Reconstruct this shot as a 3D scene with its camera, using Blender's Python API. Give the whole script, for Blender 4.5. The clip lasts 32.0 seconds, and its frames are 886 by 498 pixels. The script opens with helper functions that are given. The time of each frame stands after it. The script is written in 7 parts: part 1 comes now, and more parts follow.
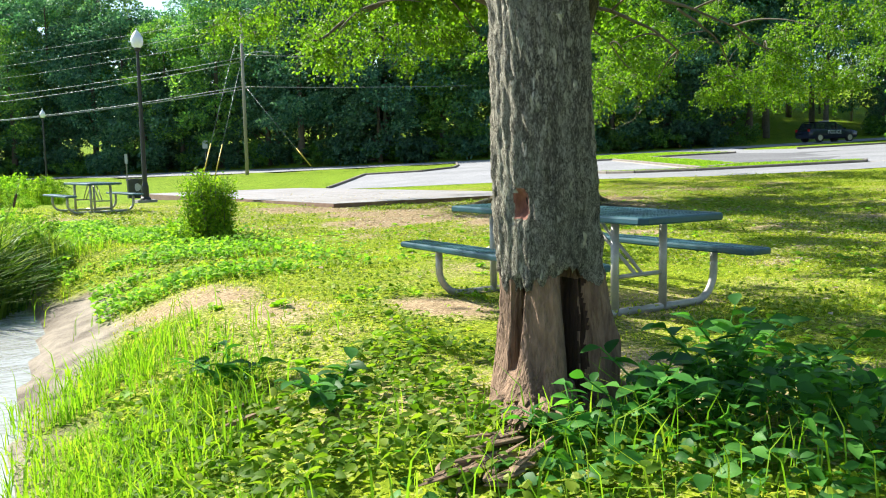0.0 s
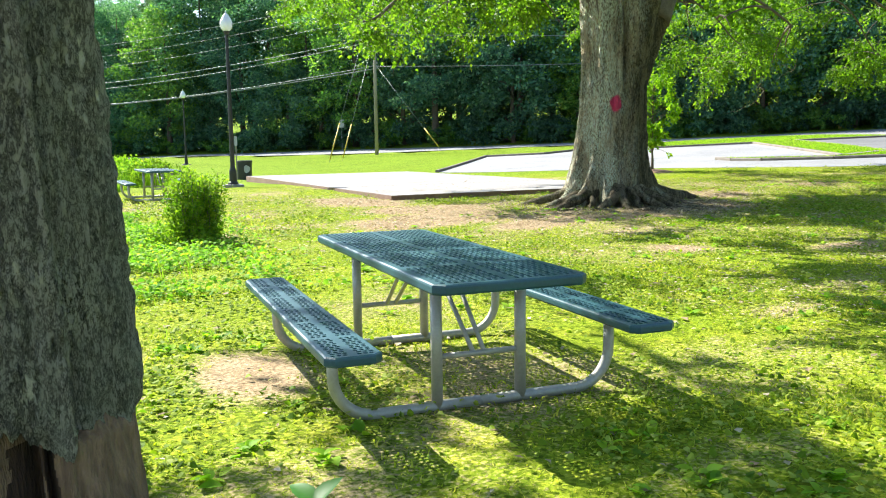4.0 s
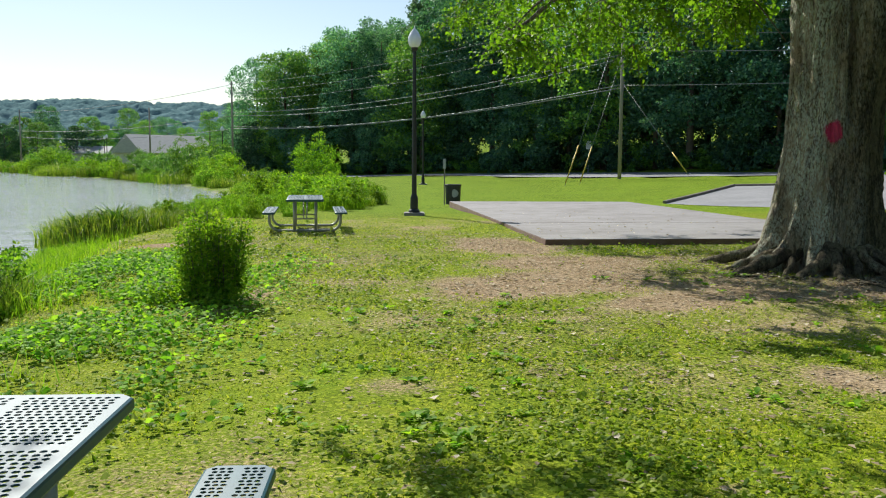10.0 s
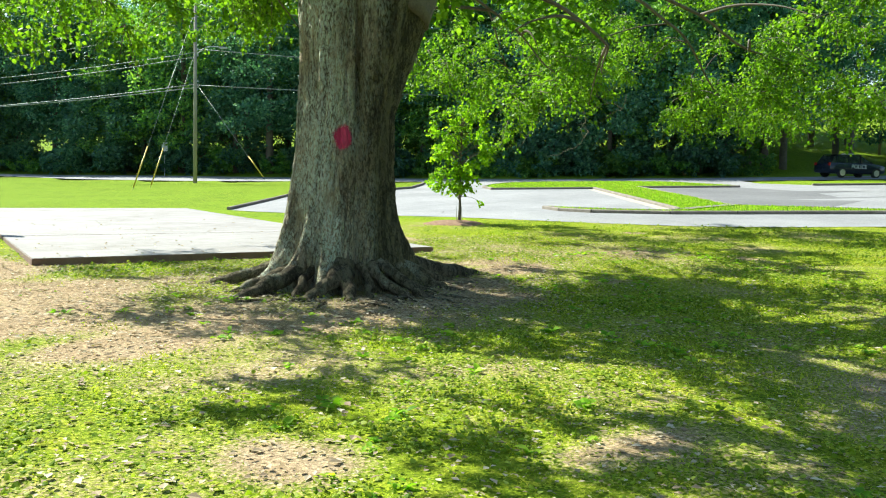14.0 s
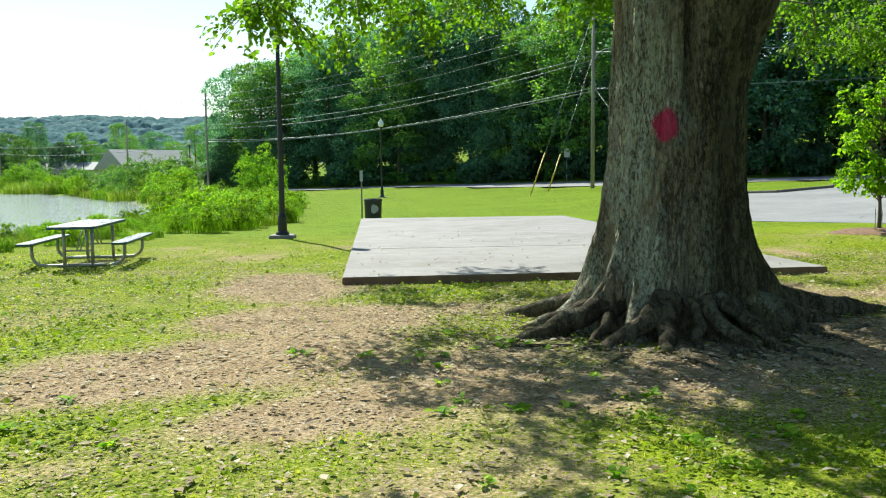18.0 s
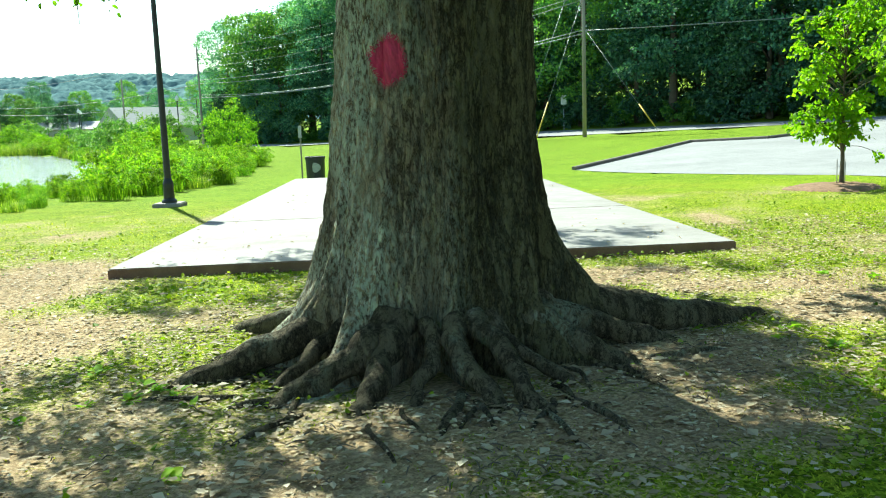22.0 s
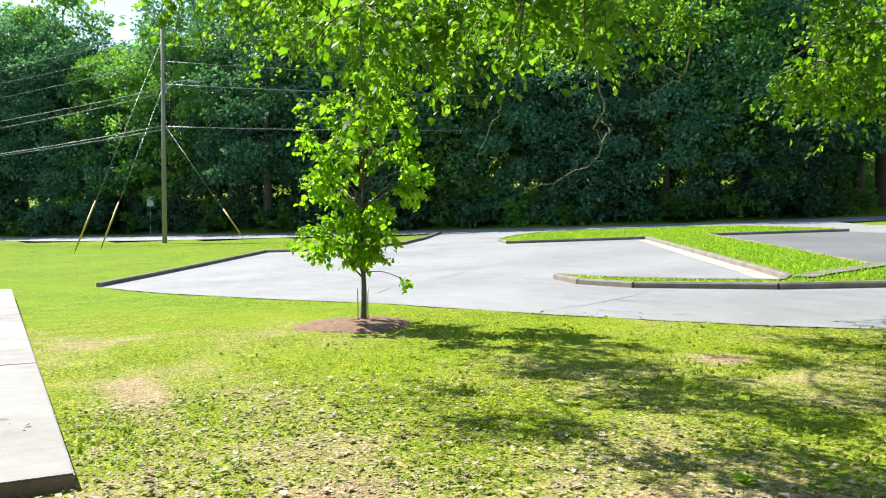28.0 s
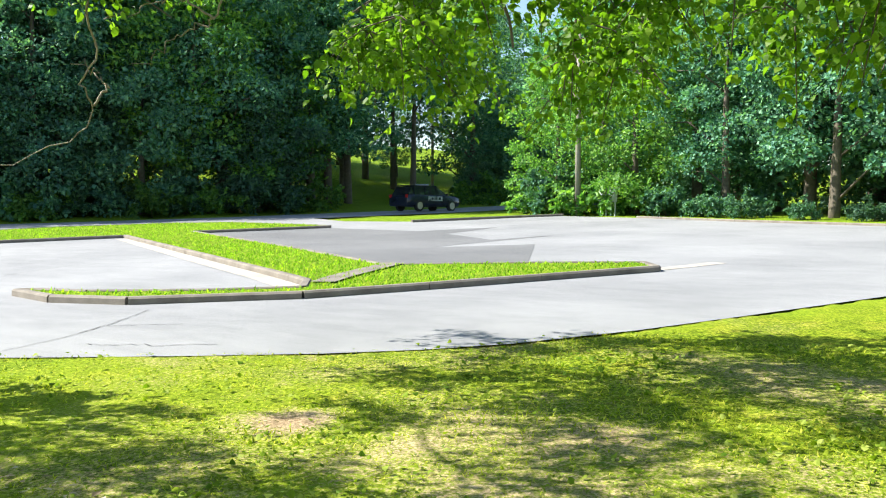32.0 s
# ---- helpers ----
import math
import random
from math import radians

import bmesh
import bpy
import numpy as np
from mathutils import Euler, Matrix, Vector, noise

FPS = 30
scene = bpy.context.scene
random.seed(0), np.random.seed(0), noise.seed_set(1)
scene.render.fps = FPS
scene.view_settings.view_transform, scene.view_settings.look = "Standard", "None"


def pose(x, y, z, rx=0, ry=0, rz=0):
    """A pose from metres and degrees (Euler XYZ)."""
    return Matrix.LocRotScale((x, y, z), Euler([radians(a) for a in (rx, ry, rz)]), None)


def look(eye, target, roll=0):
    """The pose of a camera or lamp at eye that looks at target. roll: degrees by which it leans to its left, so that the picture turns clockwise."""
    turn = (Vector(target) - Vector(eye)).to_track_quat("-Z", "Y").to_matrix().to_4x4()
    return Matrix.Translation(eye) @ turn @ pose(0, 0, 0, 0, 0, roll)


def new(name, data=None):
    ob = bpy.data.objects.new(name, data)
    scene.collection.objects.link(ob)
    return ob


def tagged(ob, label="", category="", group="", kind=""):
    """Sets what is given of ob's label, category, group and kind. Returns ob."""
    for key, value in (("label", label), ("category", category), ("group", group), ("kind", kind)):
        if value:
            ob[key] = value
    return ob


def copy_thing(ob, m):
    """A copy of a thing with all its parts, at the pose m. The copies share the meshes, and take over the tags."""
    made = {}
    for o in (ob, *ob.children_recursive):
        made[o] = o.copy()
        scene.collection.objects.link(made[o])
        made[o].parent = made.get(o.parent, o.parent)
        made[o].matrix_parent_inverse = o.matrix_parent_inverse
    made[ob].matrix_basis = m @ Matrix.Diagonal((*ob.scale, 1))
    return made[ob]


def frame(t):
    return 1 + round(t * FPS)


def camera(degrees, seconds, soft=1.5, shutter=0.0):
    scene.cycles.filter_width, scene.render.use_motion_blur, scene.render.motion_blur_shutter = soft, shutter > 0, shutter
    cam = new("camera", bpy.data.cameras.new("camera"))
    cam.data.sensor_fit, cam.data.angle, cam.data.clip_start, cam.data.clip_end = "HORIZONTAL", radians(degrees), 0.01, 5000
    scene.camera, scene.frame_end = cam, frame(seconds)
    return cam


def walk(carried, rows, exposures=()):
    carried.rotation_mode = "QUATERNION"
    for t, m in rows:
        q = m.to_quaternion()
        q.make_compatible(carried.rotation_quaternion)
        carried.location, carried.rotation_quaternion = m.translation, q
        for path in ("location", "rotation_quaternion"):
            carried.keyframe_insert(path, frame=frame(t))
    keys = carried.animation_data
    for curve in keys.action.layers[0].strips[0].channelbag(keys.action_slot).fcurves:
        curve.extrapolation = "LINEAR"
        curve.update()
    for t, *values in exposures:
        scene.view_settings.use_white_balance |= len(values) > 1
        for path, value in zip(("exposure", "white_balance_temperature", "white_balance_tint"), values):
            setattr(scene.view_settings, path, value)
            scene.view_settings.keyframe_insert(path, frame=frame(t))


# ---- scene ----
cam = camera(54.9, 32.0, soft=1.1)
PATH = [
    (0.0, -0.034, 0.065, 1.430, 84.03, 1.17, -30.96),
    (0.5, 0.216, 0.034, 1.475, 83.72, 0.89, -32.25),
    (1.0, 0.521, -0.075, 1.523, 83.56, 0.73, -31.63),
    (1.5, 0.802, -0.074, 1.546, 83.08, 0.58, -30.15),
    (2.0, 1.165, 0.042, 1.600, 83.13, 0.44, -27.02),
    (2.5, 1.538, 0.138, 1.618, 83.23, 0.35, -24.23),
    (4.5, 2.901, 0.804, 1.709, 82.75, 1.60, -16.76),
    (5.0, 3.190, 1.041, 1.743, 83.66, 1.77, -10.11),
    (5.5, 3.528, 1.198, 1.770, 83.87, -0.62, -4.56),
    (6.0, 3.829, 1.393, 1.787, 83.78, -0.24, -2.07),
    (6.5, 4.092, 1.660, 1.801, 83.65, -0.46, 0.05),
    (7.0, 4.385, 1.853, 1.812, 83.58, -0.71, 1.21),
    (7.5, 4.642, 2.056, 1.825, 83.95, -0.88, -5.37),
    (8.0, 4.904, 2.380, 1.831, 84.14, -0.94, -16.63),
    (8.5, 5.128, 2.617, 1.831, 83.90, -0.65, -23.50),
    (9.0, 5.339, 2.841, 1.849, 84.04, -0.82, -14.25),
    (9.5, 5.457, 3.100, 1.848, 84.02, -0.25, -3.77),
    (10.0, 5.625, 3.315, 1.897, 84.06, -0.33, -2.73),
    (10.5, 5.882, 3.421, 1.917, 84.49, -0.96, -6.21),
    (11.0, 6.006, 3.474, 1.922, 85.28, -1.06, -14.49),
    (11.5, 6.157, 3.665, 1.922, 85.12, -0.52, -23.76),
    (12.0, 6.420, 3.827, 1.915, 85.00, -0.70, -28.06),
    (12.5, 6.684, 4.007, 1.927, 84.85, -1.08, -30.05),
    (13.0, 6.923, 4.308, 1.931, 84.98, -1.35, -30.71),
    (13.5, 7.161, 4.586, 1.924, 84.74, -1.54, -30.40),
    (15.5, 8.243, 5.699, 1.987, 85.34, -1.25, -26.09),
    (16.0, 8.523, 6.008, 1.947, 85.45, -1.64, -31.71),
    (16.5, 8.784, 6.324, 1.940, 84.84, -1.48, -29.58),
    (17.0, 8.988, 6.620, 1.952, 85.13, -0.75, -17.61),
    (17.5, 9.082, 6.886, 1.927, 85.14, 0.02, -7.15),
    (18.0, 9.328, 7.125, 1.925, 84.74, 0.61, -2.09),
    (18.5, 9.691, 7.319, 1.928, 84.44, 0.55, 0.54),
    (19.0, 10.034, 7.668, 1.900, 83.93, 0.37, 1.03),
    (19.5, 10.414, 7.895, 1.881, 83.75, 0.15, 2.52),
    (20.0, 10.778, 8.166, 1.942, 83.27, 0.90, 2.69),
    (20.5, 11.012, 8.573, 1.937, 82.51, 1.88, 1.20),
    (21.0, 11.320, 8.906, 1.961, 81.89, 1.97, 0.88),
    (21.5, 11.702, 9.235, 1.948, 81.82, 2.03, 0.36),
    (22.0, 12.027, 9.724, 1.941, 81.48, 1.97, -0.69),
    (22.5, 12.392, 10.027, 1.932, 82.05, 1.52, -0.99),
    (23.0, 12.768, 10.407, 1.907, 82.33, 1.31, -0.51),
    (23.5, 13.169, 10.805, 1.899, 82.45, 1.15, 0.14),
    (24.0, 13.584, 11.079, 1.892, 82.50, 1.09, 1.54),
    (24.5, 13.874, 11.464, 1.869, 82.76, 1.16, 4.06),
    (25.0, 14.104, 11.773, 1.905, 83.91, 1.31, 6.30),
    (25.5, 14.407, 12.057, 1.924, 85.15, 0.71, 0.25),
    (26.0, 14.621, 12.488, 1.912, 86.12, 0.53, -8.26),
    (26.5, 14.807, 12.849, 1.917, 86.77, 0.16, -12.91),
    (28.5, 15.569, 14.374, 1.985, 87.97, 0.17, -30.12),
    (29.0, 15.758, 14.668, 1.991, 87.77, 0.27, -35.03),
    (29.5, 15.924, 15.046, 2.022, 87.88, 0.42, -40.04),
    (30.0, 16.172, 15.385, 2.007, 87.53, 0.20, -44.33),
    (30.5, 16.346, 15.682, 2.010, 87.39, 0.32, -48.59),
    (31.0, 16.532, 16.052, 2.023, 87.61, 0.23, -52.54),
    (31.5, 16.782, 16.354, 2.007, 87.79, -0.18, -56.58),
    (32.0, 16.959, 16.655, 2.015, 87.73, -0.17, -60.03),
]
EXPOSURES = [(0, 1.39, 6500, 10), (1, 1.54, 6500, 10), (2.5, 1.64, 6500, 10), (4.5, 1.64, 6500, 10), (5, 1.39, 6500, 10), (5.5, 0.94, 6500, 10), (6, 0.74, 6500, 10), (7.5, 0.64, 6500, 10), (8, 0.74, 6500, 10),
             (8.5, 1.24, 6500, 10), (9, 1.44, 6500, 10), (9.6, 0.64, 6500, 10), (10, 0.42, 6500, 10), (11, 0.54, 6500, 6), (12, 1.34, 6500, 2), (13.5, 1.39, 6500, 2), (16, 1.54, 6500, 2), (17, 1.59, 6500, 2), (18, 0.86, 6500, 2),
             (20, 0.94, 6450, -2), (21, 1.24, 6450, -5), (22, 1.44, 6400, -10), (23, 1.5, 6450, -8), (24, 1.48, 6400, -12), (25, 1.45, 6450, -6), (26, 0.72, 6450, 0), (28.5, 1.44, 6500, 10), (30, 1.52, 6500, 10), (32, 1.5, 6500, 10)]
walk(cam, [(t, pose(*p)) for t, *p in PATH], EXPOSURES)

# ---- light ----
SUN_FROM = Vector((-0.302, 0.679, 0.669)).normalized()
world = bpy.data.worlds.new("sky")
world.use_nodes = True
scene.world = world
wn = world.node_tree
sky = wn.nodes.new("ShaderNodeTexSky")
sky.sky_type = "NISHITA"
sky.sun_disc = False
sky.sun_elevation = math.asin(SUN_FROM.z)
sky.sun_rotation = math.atan2(SUN_FROM.x, SUN_FROM.y)
sky.air_density, sky.dust_density, sky.ozone_density = 1.1, 0.5, 1.8
wn.links.new(sky.outputs[0], wn.nodes["Background"].inputs[0])
wn.nodes["Background"].inputs[1].default_value = 0.085
sun = new("sun", bpy.data.lights.new("sun", "SUN"))
sun.data.energy, sun.data.angle, sun.data.color = 5.0, radians(0.6), (1.0, 0.97, 0.88)
sun.matrix_world = look(SUN_FROM * 100, (0, 0, 0))


# ---- materials ----
def nodes_of(name):
    m = bpy.data.materials.new(name)
    m.use_nodes = True
    return m, m.node_tree.nodes, m.node_tree.links, m.node_tree.nodes["Principled BSDF"]


def noise_node(nt, scale, detail=4.0, rough=0.55, stretch=(1, 1, 1), coord="Object"):
    tc = nt.nodes.new("ShaderNodeTexCoord")
    mp = nt.nodes.new("ShaderNodeMapping")
    mp.inputs["Scale"].default_value = stretch
    n = nt.nodes.new("ShaderNodeTexNoise")
    n.inputs["Scale"].default_value, n.inputs["Detail"].default_value, n.inputs["Roughness"].default_value = scale, detail, rough
    nt.links.new(tc.outputs[coord], mp.inputs[0])
    nt.links.new(mp.outputs[0], n.inputs["Vector"])
    return n


def ramp(nt, src, stops):
    r = nt.nodes.new("ShaderNodeValToRGB")
    while len(r.color_ramp.elements) < len(stops):
        r.color_ramp.elements.new(0.5)
    for e, (p, c) in zip(r.color_ramp.elements, stops):
        e.position, e.color = p, (*c, 1)
    nt.links.new(src, r.inputs[0])
    return r.outputs[0]


def mixc(nt, fac, a, b, blend="MIX"):
    m = nt.nodes.new("ShaderNodeMix")
    m.data_type, m.blend_type = "RGBA", blend
    for s, v in ((0, fac), (6, a), (7, b)):
        if hasattr(v, "is_output"):
            nt.links.new(v, m.inputs[s])
        elif s == 0:
            m.inputs[0].default_value = v
        else:
            m.inputs[s].default_value = (*v, 1)
    return m.outputs[2]


def add_bump(nt, bsdf, height, strength, dist=0.02):
    b = nt.nodes.new("ShaderNodeBump")
    b.inputs["Strength"].default_value, b.inputs["Distance"].default_value = strength, dist
    nt.links.new(height, b.inputs["Height"])
    nt.links.new(b.outputs[0], bsdf.inputs["Normal"])


def plain(name, lo, hi, scale=6.0, rough=0.6, metal=0.0, bump=0.15, dist=0.004, stretch=(1, 1, 1), fine=60.0):
    """Two-tone surface with variation at a coarse and a fine scale."""
    m, ns, ln, b = nodes_of(name)
    nt = m.node_tree
    n1, n2 = noise_node(nt, scale, 5, 0.6, stretch), noise_node(nt, fine, 3, 0.6, stretch)
    c = ramp(nt, n1.outputs[0], [(0.3, lo), (0.7, hi)])
    c = mixc(nt, 0.35, c, ramp(nt, n2.outputs[0], [(0.3, lo), (0.7, hi)]))
    ln.new(c, b.inputs["Base Color"])
    b.inputs["Roughness"].default_value, b.inputs["Metallic"].default_value = rough, metal
    if bump:
        add_bump(nt, b, n2.outputs[0], bump, dist)
    return m


def leafy(name, dark, mid, light, trans=0.45, rough=0.5, spec=0.35):
    """Leaf with per-leaf colour and light passing through it."""
    m, ns, ln, b = nodes_of(name)
    nt = m.node_tree
    g = ns.new("ShaderNodeNewGeometry")
    oi = ns.new("ShaderNodeObjectInfo")
    c = ramp(nt, g.outputs["Random Per Island"], [(0.0, dark), (0.55, mid), (1.0, light)])
    hue = ns.new("ShaderNodeHueSaturation")
    mr = ns.new("ShaderNodeMapRange")
    mr.inputs["To Min"].default_value, mr.inputs["To Max"].default_value = 0.65, 1.35
    ln.new(oi.outputs["Random"], mr.inputs[0])
    ln.new(mr.outputs[0], hue.inputs["Value"])
    ln.new(c, hue.inputs["Color"])
    ln.new(hue.outputs[0], b.inputs["Base Color"])
    b.inputs["Roughness"].default_value = rough
    b.inputs["Specular IOR Level"].default_value = spec
    t = ns.new("ShaderNodeBsdfTranslucent")
    ln.new(mixc(nt, 1.0, hue.outputs[0], (1.25, 1.4, 0.5), "MULTIPLY"), t.inputs[0])
    mx = ns.new("ShaderNodeMixShader")
    mx.inputs[0].default_value = trans
    ln.new(b.outputs[0], mx.inputs[1])
    ln.new(t.outputs[0], mx.inputs[2])
    ln.new(mx.outputs[0], ns["Material Output"].inputs[0])
    return m


def bark(name, lo, hi, moss, scale, moss_amount, relief=0.03, plate=0.42, grain=0.7, side=None):
    """Furrowed bark: narrow upright plates parted by dark cracks, fine grain, and crusts of pale lichen."""
    m, ns, ln, b = nodes_of(name)
    nt = m.node_tree
    long_, flake = noise_node(nt, scale * 0.5, 6, 0.65, (1, 1, 0.14)), noise_node(nt, scale * 1.6, 8, 0.75, (1, 1, 0.4))
    patch, speck = noise_node(nt, 1.7, 5, 0.65, (1, 1, 0.5)), noise_node(nt, 110, 4, 0.75, (1, 1, 0.5))
    tone = noise_node(nt, 0.9, 4, 0.6, (1, 1, 0.4))
    tc, mp, vo = ns.new("ShaderNodeTexCoord"), ns.new("ShaderNodeMapping"), ns.new("ShaderNodeTexVoronoi")
    mp.inputs["Scale"].default_value = (1, 1, plate)
    vo.feature = "DISTANCE_TO_EDGE"
    vo.inputs["Scale"].default_value = scale * 1.5
    bend = mixc(nt, 0.12, mp.outputs[0], flake.outputs["Color"])
    ln.new(tc.outputs["Object"], mp.inputs[0])
    ln.new(bend, vo.inputs["Vector"])
    ridge = ramp(nt, vo.outputs["Distance"], [(0.0, (0, 0, 0)), (0.12, (0.6, 0.6, 0.6)), (0.35, (1, 1, 1))])
    furrow = ramp(nt, long_.outputs[0], [(0.38, (0, 0, 0)), (0.6, (1, 1, 1))])
    relief_h = mixc(nt, 0.45, mixc(nt, grain, ridge, furrow), flake.outputs[0])
    c = ramp(nt, relief_h, [(0.3, [q * 0.3 for q in lo]), (0.44, lo), (0.6, hi)])
    c = mixc(nt, 0.35, c, ramp(nt, speck.outputs[0], [(0.35, [q * 0.6 for q in lo]), (0.65, hi)]))
    c = mixc(nt, 0.8, c, ramp(nt, tone.outputs[0], [(0.35, (0.72, 0.7, 0.66)), (0.65, (1.2, 1.2, 1.18))]), "MULTIPLY")
    fleck = ramp(nt, noise_node(nt, scale * 2.6, 7, 0.75, (1, 1, 0.4)).outputs[0], [(0.44, (0, 0, 0)), (0.55, (0.9, 0.9, 0.9))])
    where = ramp(nt, patch.outputs[0], [(0.5 - moss_amount, (0, 0, 0)), (0.68 - moss_amount, (1, 1, 1))])
    fleck = mixc(nt, 1.0, fleck, where, "MULTIPLY")
    if side:
        # lichen keeps to the weather side of the stem
        dot = ns.new("ShaderNodeVectorMath")
        dot.operation = "DOT_PRODUCT"
        ln.new(tc.outputs["Object"], dot.inputs[0])
        dot.inputs[1].default_value = side
        mr = ns.new("ShaderNodeMapRange")
        mr.inputs["From Min"].default_value, mr.inputs["From Max"].default_value = -0.1, 0.5
        mr.inputs["To Min"].default_value = 0.06
        ln.new(dot.outputs["Value"], mr.inputs[0])
        fleck = mixc(nt, 1.0, fleck, mr.outputs[0], "MULTIPLY")
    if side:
        # algae plus shade put into the colour on the sheltered side, frayed at its edge
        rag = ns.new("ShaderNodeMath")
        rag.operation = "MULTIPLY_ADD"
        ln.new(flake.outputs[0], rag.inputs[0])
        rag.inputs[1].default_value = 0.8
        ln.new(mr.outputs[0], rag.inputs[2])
        lit_bark = ramp(nt, rag.outputs[0], [(0.62, (0, 0, 0)), (1.02, (1, 1, 1))])
        c = mixc(nt, lit_bark, mixc(nt, 1.0, c, (0.4, 0.42, 0.34), "MULTIPLY"), c)
    c = mixc(nt, fleck, c, moss)
    ln.new(c, b.inputs["Base Color"])
    b.inputs["Roughness"].default_value = 0.92
    b.inputs["Specular IOR Level"].default_value = 0.15
    add_bump(nt, b, relief_h, 1.0, relief)
    return m


def ground_material():
    """Lawn, clover, worn soil (the mesh's 'bare' value) and damp mud by the water (its 'mud' value)."""
    m, ns, ln, b = nodes_of("lawn_and_soil")
    nt = m.node_tree
    big, mid, fine = noise_node(nt, 0.35, 4), noise_node(nt, 2.6, 5, 0.65), noise_node(nt, 38, 4, 0.7)
    grass = ramp(nt, mid.outputs[0], [(0.28, (0.08, 0.14, 0.01)), (0.5, (0.17, 0.235, 0.012)), (0.72, (0.31, 0.29, 0.035))])
    grass = mixc(nt, 0.45, grass, ramp(nt, fine.outputs[0], [(0.36, (0.03, 0.075, 0.004)), (0.64, (0.31, 0.34, 0.022))]))
    tc, vo = ns.new("ShaderNodeTexCoord"), ns.new("ShaderNodeTexVoronoi")
    vo.inputs["Scale"].default_value = 42
    ln.new(tc.outputs["Object"], vo.inputs["Vector"])
    leaf = ramp(nt, vo.outputs["Color"], [(0.15, (0.3, 0.38, 0.25)), (0.5, (0.9, 0.95, 0.8)), (0.85, (1.75, 1.6, 1.8))])
    grass = mixc(nt, 0.85, grass, leaf, "MULTIPLY")
    grass = mixc(nt, ramp(nt, big.outputs[0], [(0.4, (0, 0, 0)), (0.65, (0.5, 0.5, 0.5))]), grass, (0.22, 0.29, 0.016))
    worn = ns.new("ShaderNodeAttribute")
    worn.attribute_name = "bare"
    grass = mixc(nt, ramp(nt, worn.outputs["Fac"], [(0.05, (0, 0, 0)), (0.3, (1, 1, 1))]), mixc(nt, 1.0, grass, (0.84, 1.0, 1.0), "MULTIPLY"), grass)
    soil = ramp(nt, mid.outputs[0], [(0.3, (0.26, 0.165, 0.095)), (0.55, (0.42, 0.3, 0.19)), (0.75, (0.54, 0.42, 0.29))])
    soil = mixc(nt, 0.55, soil, ramp(nt, fine.outputs[0], [(0.36, (0.07, 0.045, 0.022)), (0.64, (0.54, 0.43, 0.26))]))
    soil = mixc(nt, 0.5, soil, ramp(nt, vo.outputs["Color"], [(0.2, (0.5, 0.48, 0.45)), (0.6, (1.0, 1.0, 1.0)), (0.9, (1.5, 1.45, 1.4))]), "MULTIPLY")
    at = ns.new("ShaderNodeAttribute")
    at.attribute_name = "bare"
    ad = ns.new("ShaderNodeMath")
    ad.operation = "MULTIPLY_ADD"
    ln.new(fine.outputs[0], ad.inputs[0])
    ad.inputs[1].default_value = 0.9
    sub = ns.new("ShaderNodeMath")
    sub.operation = "SUBTRACT"
    ln.new(at.outputs["Fac"], sub.inputs[0])
    sub.inputs[1].default_value = 0.45
    ln.new(sub.outputs[0], ad.inputs[2])
    f = ramp(nt, ad.outputs[0], [(0.38, (0, 0, 0)), (0.62, (1, 1, 1))])
    c = mixc(nt, f, grass, soil)
    am = ns.new("ShaderNodeAttribute")
    am.attribute_name = "mud"
    mud = ramp(nt, mid.outputs[0], [(0.35, (0.1, 0.075, 0.05)), (0.65, (0.3, 0.25, 0.19))])
    c = mixc(nt, am.outputs["Fac"], c, mud)
    ln.new(c, b.inputs["Base Color"])
    rr = ns.new("ShaderNodeMapRange")
    rr.inputs["To Min"].default_value, rr.inputs["To Max"].default_value = 0.95, 0.45
    ln.new(am.outputs["Fac"], rr.inputs[0])
    ln.new(rr.outputs[0], b.inputs["Roughness"])
    b.inputs["Specular IOR Level"].default_value = 0.06
    add_bump(nt, b, mixc(nt, 0.5, fine.outputs[0], vo.outputs["Color"]), 0.9, 0.03)
    return m


def water_material():
    m, ns, ln, b = nodes_of("pond_water")
    nt = m.node_tree
    # paler than the brown water: missing sky reflection is put into the base colour
    b.inputs["Base Color"].default_value = (0.34, 0.35, 0.335, 1)
    b.inputs["Roughness"].default_value = 0.06
    b.inputs["IOR"].default_value = 1.33
    a, c = noise_node(nt, 0.9, 3, 0.5, (0.35, 1, 1)), noise_node(nt, 3.4, 4, 0.65, (0.35, 1, 1))
    add_bump(nt, b, mixc(nt, 0.4, a.outputs[0], c.outputs[0]), 0.8, 0.16)
    return m


def asphalt_material(name="worn_asphalt", tone=1.0):
    m, ns, ln, b = nodes_of(name)
    nt = m.node_tree
    n1, n2, n3 = noise_node(nt, 0.25, 4), noise_node(nt, 3.0, 5, 0.7, (1, 0.3, 1)), noise_node(nt, 140, 2, 0.6)
    c = ramp(nt, n1.outputs[0], [(0.38, (0.17, 0.167, 0.162)), (0.52, (0.25, 0.244, 0.233)), (0.65, (0.31, 0.3, 0.285))])
    c = mixc(nt, 0.4, c, ramp(nt, n2.outputs[0], [(0.3, (0.15, 0.148, 0.145)), (0.7, (0.33, 0.32, 0.3))]))
    c = mixc(nt, 0.3, c, ramp(nt, n3.outputs[0], [(0.35, (0.1, 0.1, 0.1)), (0.65, (0.4, 0.39, 0.37))]))
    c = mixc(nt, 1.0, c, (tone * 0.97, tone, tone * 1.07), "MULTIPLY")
    ln.new(c, b.inputs["Base Color"])
    b.inputs["Roughness"].default_value = 0.85
    b.inputs["Specular IOR Level"].default_value = 0.25
    add_bump(nt, b, n3.outputs[0], 0.4, 0.006)
    return m


